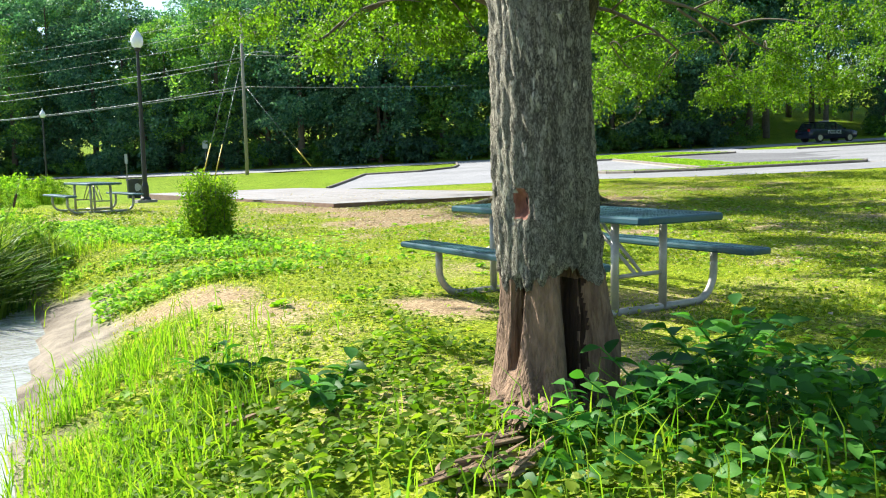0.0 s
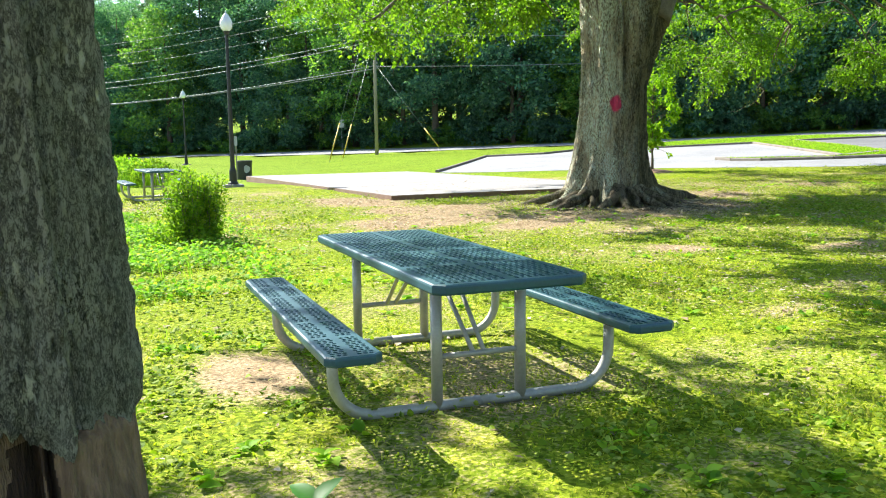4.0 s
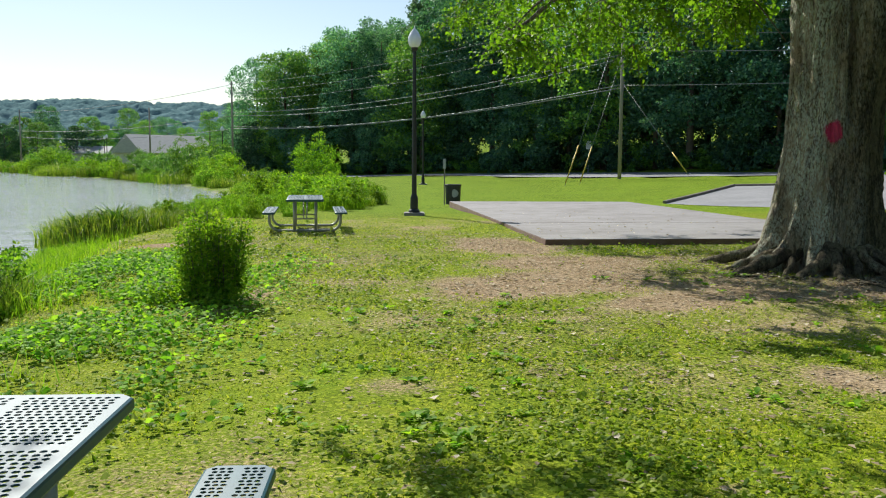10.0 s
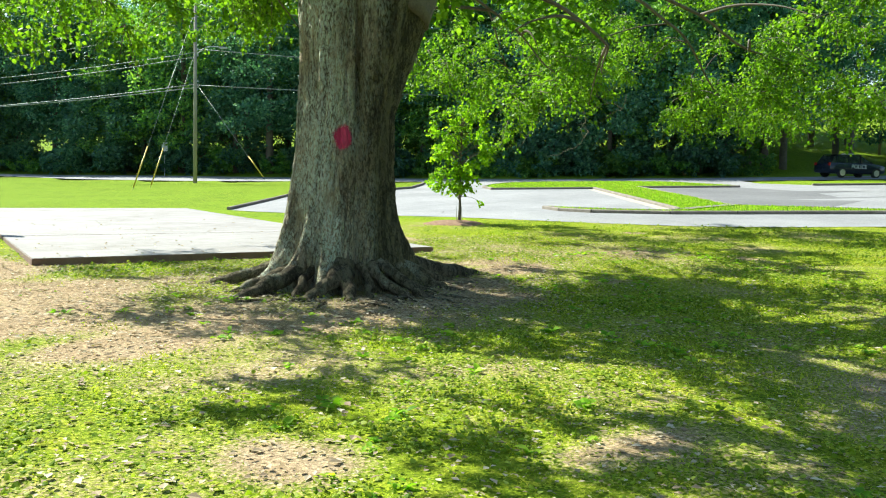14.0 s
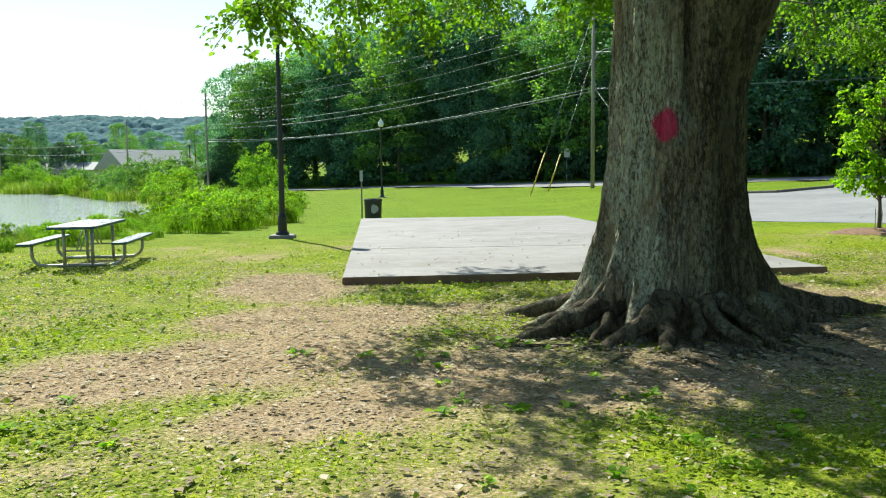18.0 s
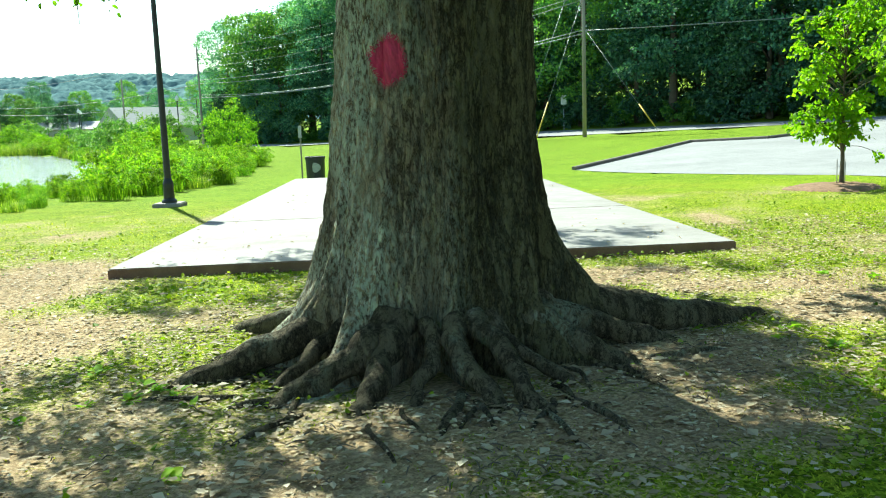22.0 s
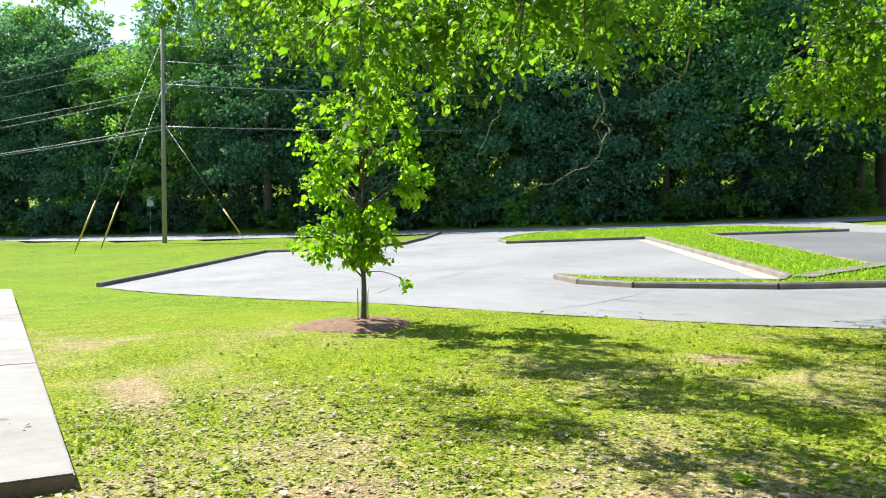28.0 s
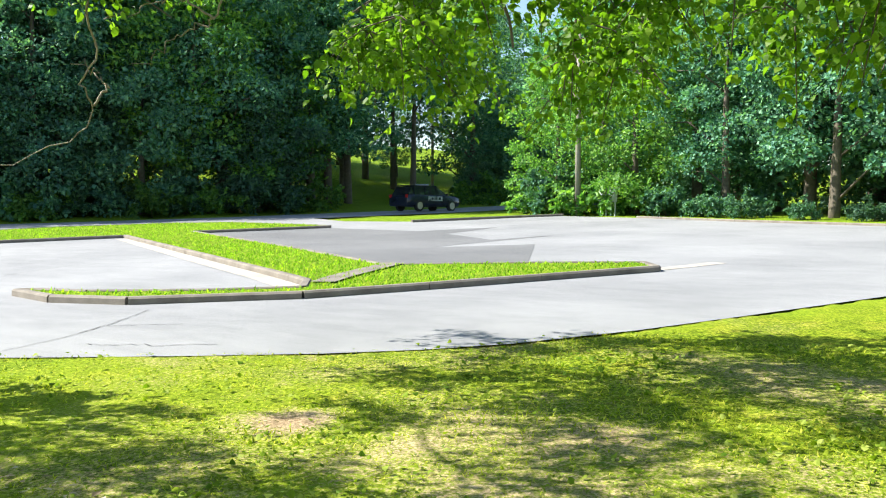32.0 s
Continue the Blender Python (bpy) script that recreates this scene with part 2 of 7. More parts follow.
def concrete_material():
    """Trowelled concrete with broad weather stains and streaks."""
    m, ns, ln, b = nodes_of("stained_concrete")
    nt = m.node_tree
    n1, n2, n3 = noise_node(nt, 0.55, 6, 0.65), noise_node(nt, 2.4, 6, 0.7, (0.8, 1, 1)), noise_node(nt, 90, 3, 0.6)
    c = ramp(nt, n1.outputs[0], [(0.34, (0.138, 0.120, 0.107)), (0.5, (0.241, 0.228, 0.224)), (0.7, (0.301, 0.288, 0.284))])
    c = mixc(nt, 0.45, c, ramp(nt, n2.outputs[0], [(0.35, (0.146, 0.133, 0.120)), (0.62, (0.301, 0.288, 0.284))]))
    c = mixc(nt, 0.2, c, ramp(nt, n3.outputs[0], [(0.35, (0.120, 0.112, 0.103)), (0.65, (0.361, 0.344, 0.335))]))
    ln.new(c, b.inputs["Base Color"])
    b.inputs["Roughness"].default_value = 0.85
    add_bump(nt, b, n3.outputs[0], 0.35, 0.004)
    return m


def trunk_paint():
    """Sprayed red mark: dense in the middle, frayed at its rim, so that the bark shows."""
    m, ns, ln, b = nodes_of("sprayed_red_paint")
    nt = m.node_tree
    n = noise_node(nt, 30, 4, 0.7, (1, 1, 0.4))
    ln.new(ramp(nt, n.outputs[0], [(0.3, (0.22, 0.01, 0.035)), (0.7, (0.5, 0.02, 0.09))]), b.inputs["Base Color"])
    b.inputs["Roughness"].default_value = 0.7
    return m


MAT_GROUND, MAT_WATER, MAT_ASPHALT = ground_material(), water_material(), asphalt_material()
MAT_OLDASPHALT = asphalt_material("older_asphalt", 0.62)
MAT_CRACK = asphalt_material("cracked_asphalt", 0.35)
MAT_BARK = bark("grey_flaky_bark", (0.11, 0.1, 0.075), (0.66, 0.63, 0.51), (0.55, 0.6, 0.45), 25, 0.0, 0.05, 0.4, 0.25)
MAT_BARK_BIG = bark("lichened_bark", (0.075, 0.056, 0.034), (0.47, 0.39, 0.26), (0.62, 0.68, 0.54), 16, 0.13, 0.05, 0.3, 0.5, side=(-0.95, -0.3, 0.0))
# mossy roots, with shade put into the colour to match the trunk's dark side
MAT_ROOT = bark("shaded_mossy_root_bark", (0.045, 0.037, 0.024), (0.24, 0.205, 0.135), (0.45, 0.5, 0.38), 20, -0.05, 0.04, 0.5, 0.5)
MAT_TWIG = plain("branch_bark", (0.06, 0.048, 0.035), (0.16, 0.135, 0.1), 5, 0.9, bump=0.5, dist=0.01, fine=40)
MAT_DEADWOOD = plain("pale_dead_branch", (0.16, 0.13, 0.095), (0.36, 0.31, 0.24), 8, 0.9, bump=0.4, dist=0.004, fine=50)
MAT_ROTWOOD = plain("bare_weathered_wood", (0.05, 0.027, 0.015), (0.33, 0.21, 0.13), 16, 0.92, bump=1.0, dist=0.03, stretch=(1, 1, 0.2), fine=55)
MAT_KNOT = plain("red_brown_knot_wood", (0.1, 0.035, 0.022), (0.3, 0.13, 0.085), 40, 0.9, bump=0.6, dist=0.006, stretch=(1, 1, 0.3), fine=90)
# rotten wood, near black because the hollow's shade is put into its colour
MAT_HOLLOW = plain("shaded_rotten_heartwood", (0.014, 0.008, 0.005), (0.075, 0.038, 0.022), 18, 0.95, bump=1.0, dist=0.02, stretch=(1, 1, 0.2), fine=60)
MAT_SPLINTER = plain("split_root_wood", (0.09, 0.05, 0.028), (0.34, 0.23, 0.14), 14, 0.92, bump=0.8, dist=0.01, stretch=(0.2, 1, 1), fine=70)
MAT_PAINT = trunk_paint()
MAT_LEAF = leafy("canopy_leaf", (0.09, 0.21, 0.016), (0.19, 0.37, 0.025), (0.31, 0.48, 0.05), 0.62)
MAT_WOODS = leafy("woodland_leaf", (0.045, 0.14, 0.1), (0.105, 0.26, 0.175), (0.23, 0.42, 0.25), 0.36, 0.55, 0.2)
# paler copy of the woodland leaf with sunlight put into its colour
MAT_WOODS_LIGHT = leafy("sunlit_woodland_leaf", (0.06, 0.17, 0.045), (0.13, 0.28, 0.06), (0.24, 0.4, 0.075), 0.4)
# darker copy: the deep shade at the woods' foot is put into its colour
MAT_UNDER = leafy("shaded_undergrowth_leaf", (0.038, 0.11, 0.075), (0.08, 0.2, 0.12), (0.15, 0.29, 0.14), 0.3)
MAT_PINE = leafy("pine_foliage", (0.06, 0.15, 0.1), (0.1, 0.21, 0.13), (0.155, 0.26, 0.145), 0.32)
MAT_SHRUB = leafy("shrub_leaf", (0.065, 0.17, 0.018), (0.155, 0.3, 0.03), (0.3, 0.43, 0.06), 0.48, 0.65, 0.12)
MAT_WEED = leafy("weed_leaf", (0.085, 0.19, 0.014), (0.18, 0.32, 0.022), (0.3, 0.4, 0.04), 0.52, 0.6, 0.15)
MAT_DARKWEED = leafy("ground_ivy_leaf", (0.03, 0.12, 0.02), (0.07, 0.24, 0.035), (0.14, 0.36, 0.06), 0.45, 0.5, 0.2)
MAT_SAPLING = leafy("sapling_leaf", (0.14, 0.3, 0.018), (0.25, 0.45, 0.026), (0.4, 0.56, 0.05), 0.7)
MAT_GRASS = leafy("lawn_blade", (0.12, 0.19, 0.01), (0.31, 0.36, 0.02), (0.53, 0.48, 0.1), 0.45, 0.65, 0.12)
MAT_CLOVER = leafy("clover_leaf", (0.1, 0.2, 0.012), (0.31, 0.42, 0.028), (0.52, 0.58, 0.14), 0.4, 0.6, 0.12)
MAT_REED = leafy("reed_blade", (0.05, 0.11, 0.014), (0.15, 0.25, 0.022), (0.4, 0.43, 0.08), 0.42)
MAT_LITTER = leafy("dry_leaf", (0.28, 0.2, 0.12), (0.44, 0.34, 0.21), (0.72, 0.63, 0.47), 0.1, 0.8)
MAT_SEDGE = leafy("sedge_blade", (0.02, 0.06, 0.01), (0.07, 0.16, 0.016), (0.28, 0.38, 0.06), 0.28, 0.6, 0.1)
MAT_CATTAIL = plain("cattail_head", (0.05, 0.028, 0.014), (0.12, 0.07, 0.035), 20, 0.95)
MAT_CONCRETE = concrete_material()
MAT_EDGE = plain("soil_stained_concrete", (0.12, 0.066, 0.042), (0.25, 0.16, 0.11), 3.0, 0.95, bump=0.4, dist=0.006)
MAT_KERB = plain("kerb_concrete", (0.09, 0.075, 0.06), (0.25, 0.22, 0.18), 2.2, 0.9, bump=0.4, dist=0.006)
MAT_GUTTER = plain("pale_gutter_concrete", (0.26, 0.235, 0.2), (0.42, 0.39, 0.35), 1.6, 0.9, bump=0.4, dist=0.005)
MAT_TEAL = plain("blue_plastic_coating", (0.013, 0.056, 0.074), (0.025, 0.098, 0.122), 3, 0.42, bump=0.06, dist=0.002)
MAT_GALV = plain("galvanised_pipe", (0.3, 0.29, 0.26), (0.44, 0.43, 0.39), 9, 0.5, 0.35, bump=0.08, dist=0.002)
MAT_BLACK = plain("black_painted_metal", (0.008, 0.009, 0.009), (0.02, 0.022, 0.02), 8, 0.45)
MAT_POLE = plain("grey_weathered_pole", (0.19, 0.165, 0.13), (0.36, 0.33, 0.28), 3, 0.9, bump=0.5, dist=0.008, stretch=(1, 1, 0.1))
MAT_WIRE = plain("line_wire", (0.22, 0.23, 0.23), (0.34, 0.35, 0.35), 3, 0.5, 0.3, bump=0)
MAT_YELLOW = plain("yellow_guy_guard", (0.5, 0.34, 0.03), (0.66, 0.47, 0.06), 5, 0.5)
MAT_WHITE = plain("white_paint", (0.62, 0.63, 0.63), (0.8, 0.8, 0.79), 5, 0.45)
MAT_GREYPAINT = plain("grey_painted_metal", (0.3, 0.32, 0.33), (0.44, 0.46, 0.47), 5, 0.5)
MAT_GLOBE = plain("opal_lamp_globe", (0.78, 0.8, 0.8), (0.86, 0.87, 0.86), 3, 0.25, bump=0)
MAT_BIN = plain("black_bin_plastic", (0.016, 0.017, 0.019), (0.032, 0.034, 0.038), 7, 0.5)
MAT_BADGE = plain("pale_badge", (0.3, 0.31, 0.33), (0.48, 0.49, 0.5), 12, 0.6)
MAT_MULCH = plain("bark_mulch", (0.13, 0.07, 0.04), (0.34, 0.2, 0.13), 14, 0.95, bump=0.9, dist=0.03, fine=45)
MAT_CARBLUE = plain("dark_blue_car_paint", (0.01, 0.014, 0.024), (0.014, 0.02, 0.034), 2, 0.22, bump=0)
MAT_GLASS = plain("dark_car_glass", (0.01, 0.012, 0.014), (0.018, 0.02, 0.024), 2, 0.06, bump=0)
MAT_TYRE = plain("tyre_rubber", (0.012, 0.012, 0.012), (0.03, 0.03, 0.03), 9, 0.85)
MAT_CHROME = plain("bright_metal", (0.5, 0.5, 0.5), (0.7, 0.7, 0.7), 9, 0.3, 0.9, bump=0)
MAT_RED = plain("red_lens", (0.3, 0.012, 0.012), (0.45, 0.03, 0.02), 9, 0.25, bump=0)
MAT_HYDRANT = plain("faded_yellow_paint", (0.5, 0.4, 0.16), (0.62, 0.52, 0.26), 9, 0.6)
MAT_ROOF = plain("grey_shingle_roof", (0.3, 0.3, 0.3), (0.44, 0.44, 0.43), 1.5, 0.85, stretch=(1, 1, 4))
MAT_SIDING = plain("pale_siding", (0.42, 0.41, 0.38), (0.58, 0.57, 0.54), 1.5, 0.75)
# distance haze is put into the hill's colour, bluer than its leaves
MAT_HILLGROUND = plain("haze_tinted_far_hill", (0.035, 0.085, 0.1), (0.19, 0.29, 0.29), 0.1, 1.0, bump=0, fine=0.4)
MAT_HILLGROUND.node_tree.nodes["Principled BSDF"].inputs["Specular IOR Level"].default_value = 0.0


# ---- building tools ----
def obj(name, mesh, mat, parent=None, label=""):
    mesh.name = name
    if not mesh.materials:
        mesh.materials.append(mat)
    o = new(name, mesh)
    if parent is not None:
        o.parent = parent
    if label:
        o["label"] = label
    return o


def part(name, bm, mat, parent=None, label="", smooth=False):
    me = bpy.data.meshes.new(name)
    if smooth:
        for f in bm.faces:
            f.smooth = True
    bm.to_mesh(me)
    bm.free()
    return obj(name, me, mat, parent, label)


def thing(name, loc, label, category, group="", rz=0.0, kind=""):
    e = new(name)
    e.matrix_basis = pose(*loc, 0, 0, rz)
    return tagged(e, label, category, group, kind)


def np_mesh(name, verts, faces, smooth=False):
    """A mesh from arrays; faces all have the same number of corners."""
    verts, faces = np.asarray(verts, np.float32), np.asarray(faces, np.int32)
    me = bpy.data.meshes.new(name)
    me.vertices.add(len(verts))
    me.vertices.foreach_set("co", verts.ravel())
    k = faces.shape[1]
    me.loops.add(faces.size)
    me.loops.foreach_set("vertex_index", faces.ravel())
    me.polygons.add(len(faces))
    me.polygons.foreach_set("loop_start", np.arange(0, faces.size, k, dtype=np.int32))
    me.polygons.foreach_set("use_smooth", np.full(len(faces), smooth))
    me.update(calc_edges=True)
    return me


def box(bm, cx, cy, cz, sx, sy, sz, bevel=0.0, m=None):
    r = bmesh.ops.create_cube(bm, size=1.0, matrix=Matrix.Translation((cx, cy, cz)) @ Matrix.Diagonal((sx, sy, sz, 1)))
    if bevel:
        es = list({e for v in r["verts"] for e in v.link_edges})
        r2 = bmesh.ops.bevel(bm, geom=es, offset=bevel, segments=2, affect="EDGES")
        vs = list({v for f in r2["faces"] for v in f.verts})
    else:
        vs = r["verts"]
    if m is not None:
        bmesh.ops.transform(bm, matrix=m, verts=vs)
    return bm


def tube_arrays(path, radii, segs=8, cap=True, wobble=0.0, rng=None):
    """Rings of vertices along a path, with tapering radii."""
    p = np.asarray(path, float)
    t = np.gradient(p, axis=0)
    t /= np.linalg.norm(t, axis=1)[:, None] + 1e-9
    ref = np.array([0.0, 0.0, 1.0]) if abs(t[0, 2]) < 0.8 else np.array([1.0, 0.0, 0.0])
    u = np.zeros_like(t)
    q = np.cross(t[0], ref)
    for k in range(len(t)):
        q = q - t[k] * np.dot(q, t[k])
        q /= np.linalg.norm(q) + 1e-9
        u[k] = q
    w = np.cross(t, u)
    a = np.linspace(0, 2 * np.pi, segs, endpoint=False)
    r = np.broadcast_to(np.asarray(radii, float), (len(p),))[:, None]
    if wobble and rng is not None:
        r = r * (1 + rng.uniform(-wobble, wobble, (len(p), segs)))
    v = p[:, None] + (np.cos(a) * r)[..., None] * u[:, None] + (np.sin(a) * r)[..., None] * w[:, None]
    n = len(p)
    i, j = np.meshgrid(np.arange(n - 1), np.arange(segs), indexing="ij")
    f = np.stack([i * segs + j, i * segs + (j + 1) % segs, (i + 1) * segs + (j + 1) % segs, (i + 1) * segs + j], -1).reshape(-1, 4)
    v = v.reshape(-1, 3)
    if cap:
        v = np.vstack([v, p[0], p[-1]])
        k = np.arange(segs)
        a0 = np.stack([(k + 1) % segs, k, np.full(segs, n * segs), np.full(segs, n * segs)], 1)
        a1 = np.stack([(n - 1) * segs + k, (n - 1) * segs + (k + 1) % segs, np.full(segs, n * segs + 1), np.full(segs, n * segs + 1)], 1)
        tri = np.vstack([a0[:, :3], a1[:, :3]])
    else:
        tri = np.zeros((0, 3), int)
    return v, f, tri


def tubes(name, specs, smooth=True):
    """One mesh of several tubes: specs of (path, radii, segments)."""
    vs, fs, n = [], [], 0
    for path, radii, segs in specs:
        v, f, t = tube_arrays(path, radii, segs)
        q = np.vstack([np.stack([f[:, 0], f[:, 1], f[:, 2]], 1), np.stack([f[:, 0], f[:, 2], f[:, 3]], 1), t]) + n
        vs.append(v)
        fs.append(q)
        n += len(v)
    return np_mesh(name, np.vstack(vs), np.vstack(fs), smooth)


def smooth_path(pts, n=24):
    """Catmull-Rom through the points."""
    p = np.asarray(pts, float)
    p = np.vstack([2 * p[0] - p[1], p, 2 * p[-1] - p[-2]])
    out = []
    segs = len(p) - 3
    for s in np.linspace(0, segs - 1e-6, n):
        i, t = int(s), s - int(s)
        a, b, c, d = p[i:i + 4]
        out.append(0.5 * (2 * b + (c - a) * t + (2 * a - 5 * b + 4 * c - d) * t * t + (3 * b - a - 3 * c + d) * t ** 3))
    return np.array(out)


def unit(v):
    return v / (np.linalg.norm(v, axis=-1, keepdims=True) + 1e-9)


def leaf_arrays(c, d, nrm, length, width, fold=0.18):
    """Folded leaves: base at c, pointing along d, facing nrm; two triangles each."""
    d = unit(d)
    s = unit(np.cross(d, nrm))
    n = unit(np.cross(s, d))
    L, W = np.asarray(length)[:, None], np.asarray(width)[:, None]
    v = np.stack([c, c + d * L * 0.48 + s * W * 0.5 + n * W * fold, c + d * L, c + d * L * 0.48 - s * W * 0.5 + n * W * fold], 1).reshape(-1, 3)
    k = np.arange(len(c))[:, None] * 4
    f = np.stack([k + [0, 1, 2], k + [0, 2, 3]], 1).reshape(-1, 3)
    return v, f


def round_leaves(name, c, d, nrm, length, width, fold=0.18):
    """Broad leaves of six vertices, folded and drooping at the tip; four triangles each."""
    d = unit(d)
    s = unit(np.cross(d, nrm))
    n = unit(np.cross(s, d))
    L, W = np.asarray(length)[:, None], np.asarray(width)[:, None]
    v = np.stack([c, c + d * L * 0.3 + s * W * 0.46 + n * W * fold, c + d * L * 0.68 + s * W * 0.4 + n * W * fold * 0.6, c + d * L - n * L * 0.14,
                  c + d * L * 0.68 - s * W * 0.4 + n * W * fold * 0.6, c + d * L * 0.3 - s * W * 0.46 + n * W * fold], 1).reshape(-1, 3)
    k = np.arange(len(c))[:, None] * 6
    return np_mesh(name, v, np.stack([k + [0, 1, 5], k + [1, 2, 5], k + [2, 4, 5], k + [2, 3, 4]], 1).reshape(-1, 3))


def oval_leaves(name, c, d, nrm, length, width, fold=0.16):
    """Broad oval leaves with a midrib, raised sides and a drooping tip; fourteen triangles each, smooth."""
    d = unit(d)
    s = unit(np.cross(d, nrm))
    n = unit(np.cross(s, d))
    L, W = np.asarray(length)[:, None], np.asarray(width)[:, None]
    rows = [c]
    for u, w in ((0.16, 0.31), (0.38, 0.5), (0.62, 0.45), (0.84, 0.24)):
        mid = c + d * L * u + n * L * (0.16 * u - 0.3 * u * u)
        rows += [mid + s * W * w + n * W * fold * w * 2, mid, mid - s * W * w + n * W * fold * w * 2]
    rows.append(c + d * L - n * L * 0.14)
    v = np.stack(rows, 1).reshape(-1, 3)
    f = [(0, 1, 2), (0, 2, 3)]
    for k in (1, 4, 7):
        f += [(k, k + 3, k + 4), (k, k + 4, k + 1), (k + 1, k + 4, k + 5), (k + 1, k + 5, k + 2)]
    f += [(10, 13, 11), (11, 13, 12)]
    k = np.arange(len(c))[:, None, None] * 14
    return np_mesh(name, v, (k + np.array(f)[None]).reshape(-1, 3), True)


def leaves(name, c, d, nrm, length, width, fold=0.18):
    return np_mesh(name, *leaf_arrays(c, d, nrm, length, width, fold))


def blades(name, base, height, width, lean, rng, bend=0.5):
    """Grass blades of two bent segments: five vertices, three triangles."""
    n = len(base)
    a = rng.uniform(0, 2 * np.pi, n)
    side = np.stack([np.cos(a), np.sin(a), np.zeros(n)], 1)
    a2 = rng.uniform(0, 2 * np.pi, n)
    out = np.stack([np.cos(a2), np.sin(a2), np.zeros(n)], 1) * np.asarray(lean)[:, None]
    h, w = np.asarray(height)[:, None], np.asarray(width)[:, None]
    up = np.array([0, 0, 1.0])
    mid = base + up * h * 0.6 + out * h * 0.35 * (1 - bend * 0.4)
    tip = base + up * h * (1 - 0.35 * np.asarray(lean)[:, None] * bend) + out * h
    v = np.stack([base - side * w / 2, base + side * w / 2, mid + side * w * 0.4, mid - side * w * 0.4, tip], 1).reshape(-1, 3)
    k = np.arange(n)[:, None] * 5
    f = np.stack([k + [0, 1, 2], k + [0, 2, 3], k + [3, 2, 4]], 1).reshape(-1, 3)
    return np_mesh(name, v, f)


def ss(a, b, v):
    u = np.clip((np.asarray(v, float) - a) / (b - a), 0, 1)
    return u * u * (3 - 2 * u)


# ---- plan ----
WATER_Z = -0.22
SHORE_Y = [-60, -10, 0, 4.7, 7, 8.5, 10, 11.5, 13, 20, 25, 35, 44, 48, 51, 57, 61, 68, 72, 89, 104, 133, 162, 172, 400]
SHORE_X = [-6, -1.6, -0.7, 0.25, 0.5, 0.75, 0.95, 0.85, 0.0, -1.6, -2.8, -4.0, -3.4, -2.2, -2.6, -6.0, -7.6, -10.4, -12, -22, -34, -56, -78, -400, -900]
ROAD = np.array([(-120, 190), (-60, 143), (10.7, 92.5), (30, 70.5), (44, 56), (54, 50.5), (66, 46.5), (95, 41), (200, 20)], float)
ASPHALT = [(16.9, 39.5), (18.1, 35.1), (19.4, 31.2), (20.3, 29), (20.8, 28.0), (21.3, 26.5), (22.2, 24.4), (22.9, 23.1), (23.6, 21.9),
           (24.2, 21.1), (24.9, 20.4), (26.2, 19.5), (27.8, 18.6), (30.4, 17.2), (38, 13.5), (48, 9), (51, 12), (50.6, 18), (53.6, 23.8), (57, 29),
           (59.0, 33.6), (56.8, 35.0), (51.5, 37.4), (51.2, 42), (54.5, 46.6), (65, 43.0), (94, 37.4), (200, 16), (201, 23), (96, 44.6), (67, 50.0), (55.5, 53.8),
           (46.5, 58.8), (33, 73), (13, 95.6), (-59, 147), (-61, 140), (8.4, 89.2), (27.2, 68.2), (36.5, 58.8), (35.0, 56.4), (32.5, 52.2), (29.8, 48.4),
           (26.8, 47.4), (24.3, 50.6)]
ISLAND = [(25.5, 29.6), (25.15, 28.2), (25.4, 26.8), (26.9, 24.8), (28.6, 23.65), (30.4, 22.5), (32.6, 21.1), (33.4, 21.6), (32.6, 23.5), (31.2, 26.2), (34.8, 31.8),
          (40.4, 41.2), (45.4, 38.5), (46.3, 40.5), (47.6, 46.0), (46.4, 48.6), (41.8, 51.2), (38.6, 51.4), (35.9, 49.3), (33.6, 46.6), (32.6, 44.1), (37.6, 41.6), (31.5, 31.2),
          (28.75, 26.55), (28.3, 25.85), (27.45, 25.25), (26.6, 26.4), (25.8, 28.2), (25.66, 29.3)]


def road_side(x, y):
    """Signed distance from the road's middle line, positive on its far side."""
    x, y = np.asarray(x, float), np.asarray(y, float)
    best = np.full(x.shape, 1e9)
    sign = np.ones(x.shape)
    for (ax, ay), (bx, by) in zip(ROAD[:-1], ROAD[1:]):
        dx, dy = bx - ax, by - ay
        t = np.clip(((x - ax) * dx + (y - ay) * dy) / (dx * dx + dy * dy), 0, 1)
        d = np.hypot(x - ax - t * dx, y - ay - t * dy)
        s = np.sign(dx * (y - ay) - dy * (x - ax))
        near = d < best
        best, sign = np.where(near, d, best), np.where(near, s, sign)
    return best * sign


def base_height(x, y):
    x, y = np.asarray(x, float), np.asarray(y, float)
    z = 0.31 + 0.038 * np.maximum(0, np.minimum(x, 130) - 15) - 0.3 * ss(24, 40, y) * (1 - ss(15, 32, x))
    z = z + 0.5 * ss(60, 90, y) * ss(-5, 15, x) * (1 - ss(15, 40, x))
    z = z - 0.0025 * np.maximum(0, 2.5 - x) * ss(14, 20, y)
    r = road_side(x, y)
    z = z + 0.16 * np.clip(r - 7, 0, 60) * ss(-40, 30, x)
    z = z + 0.02 * np.clip(y - 190, 0, 2000) * (1 - ss(-40, 30, x))
    return z


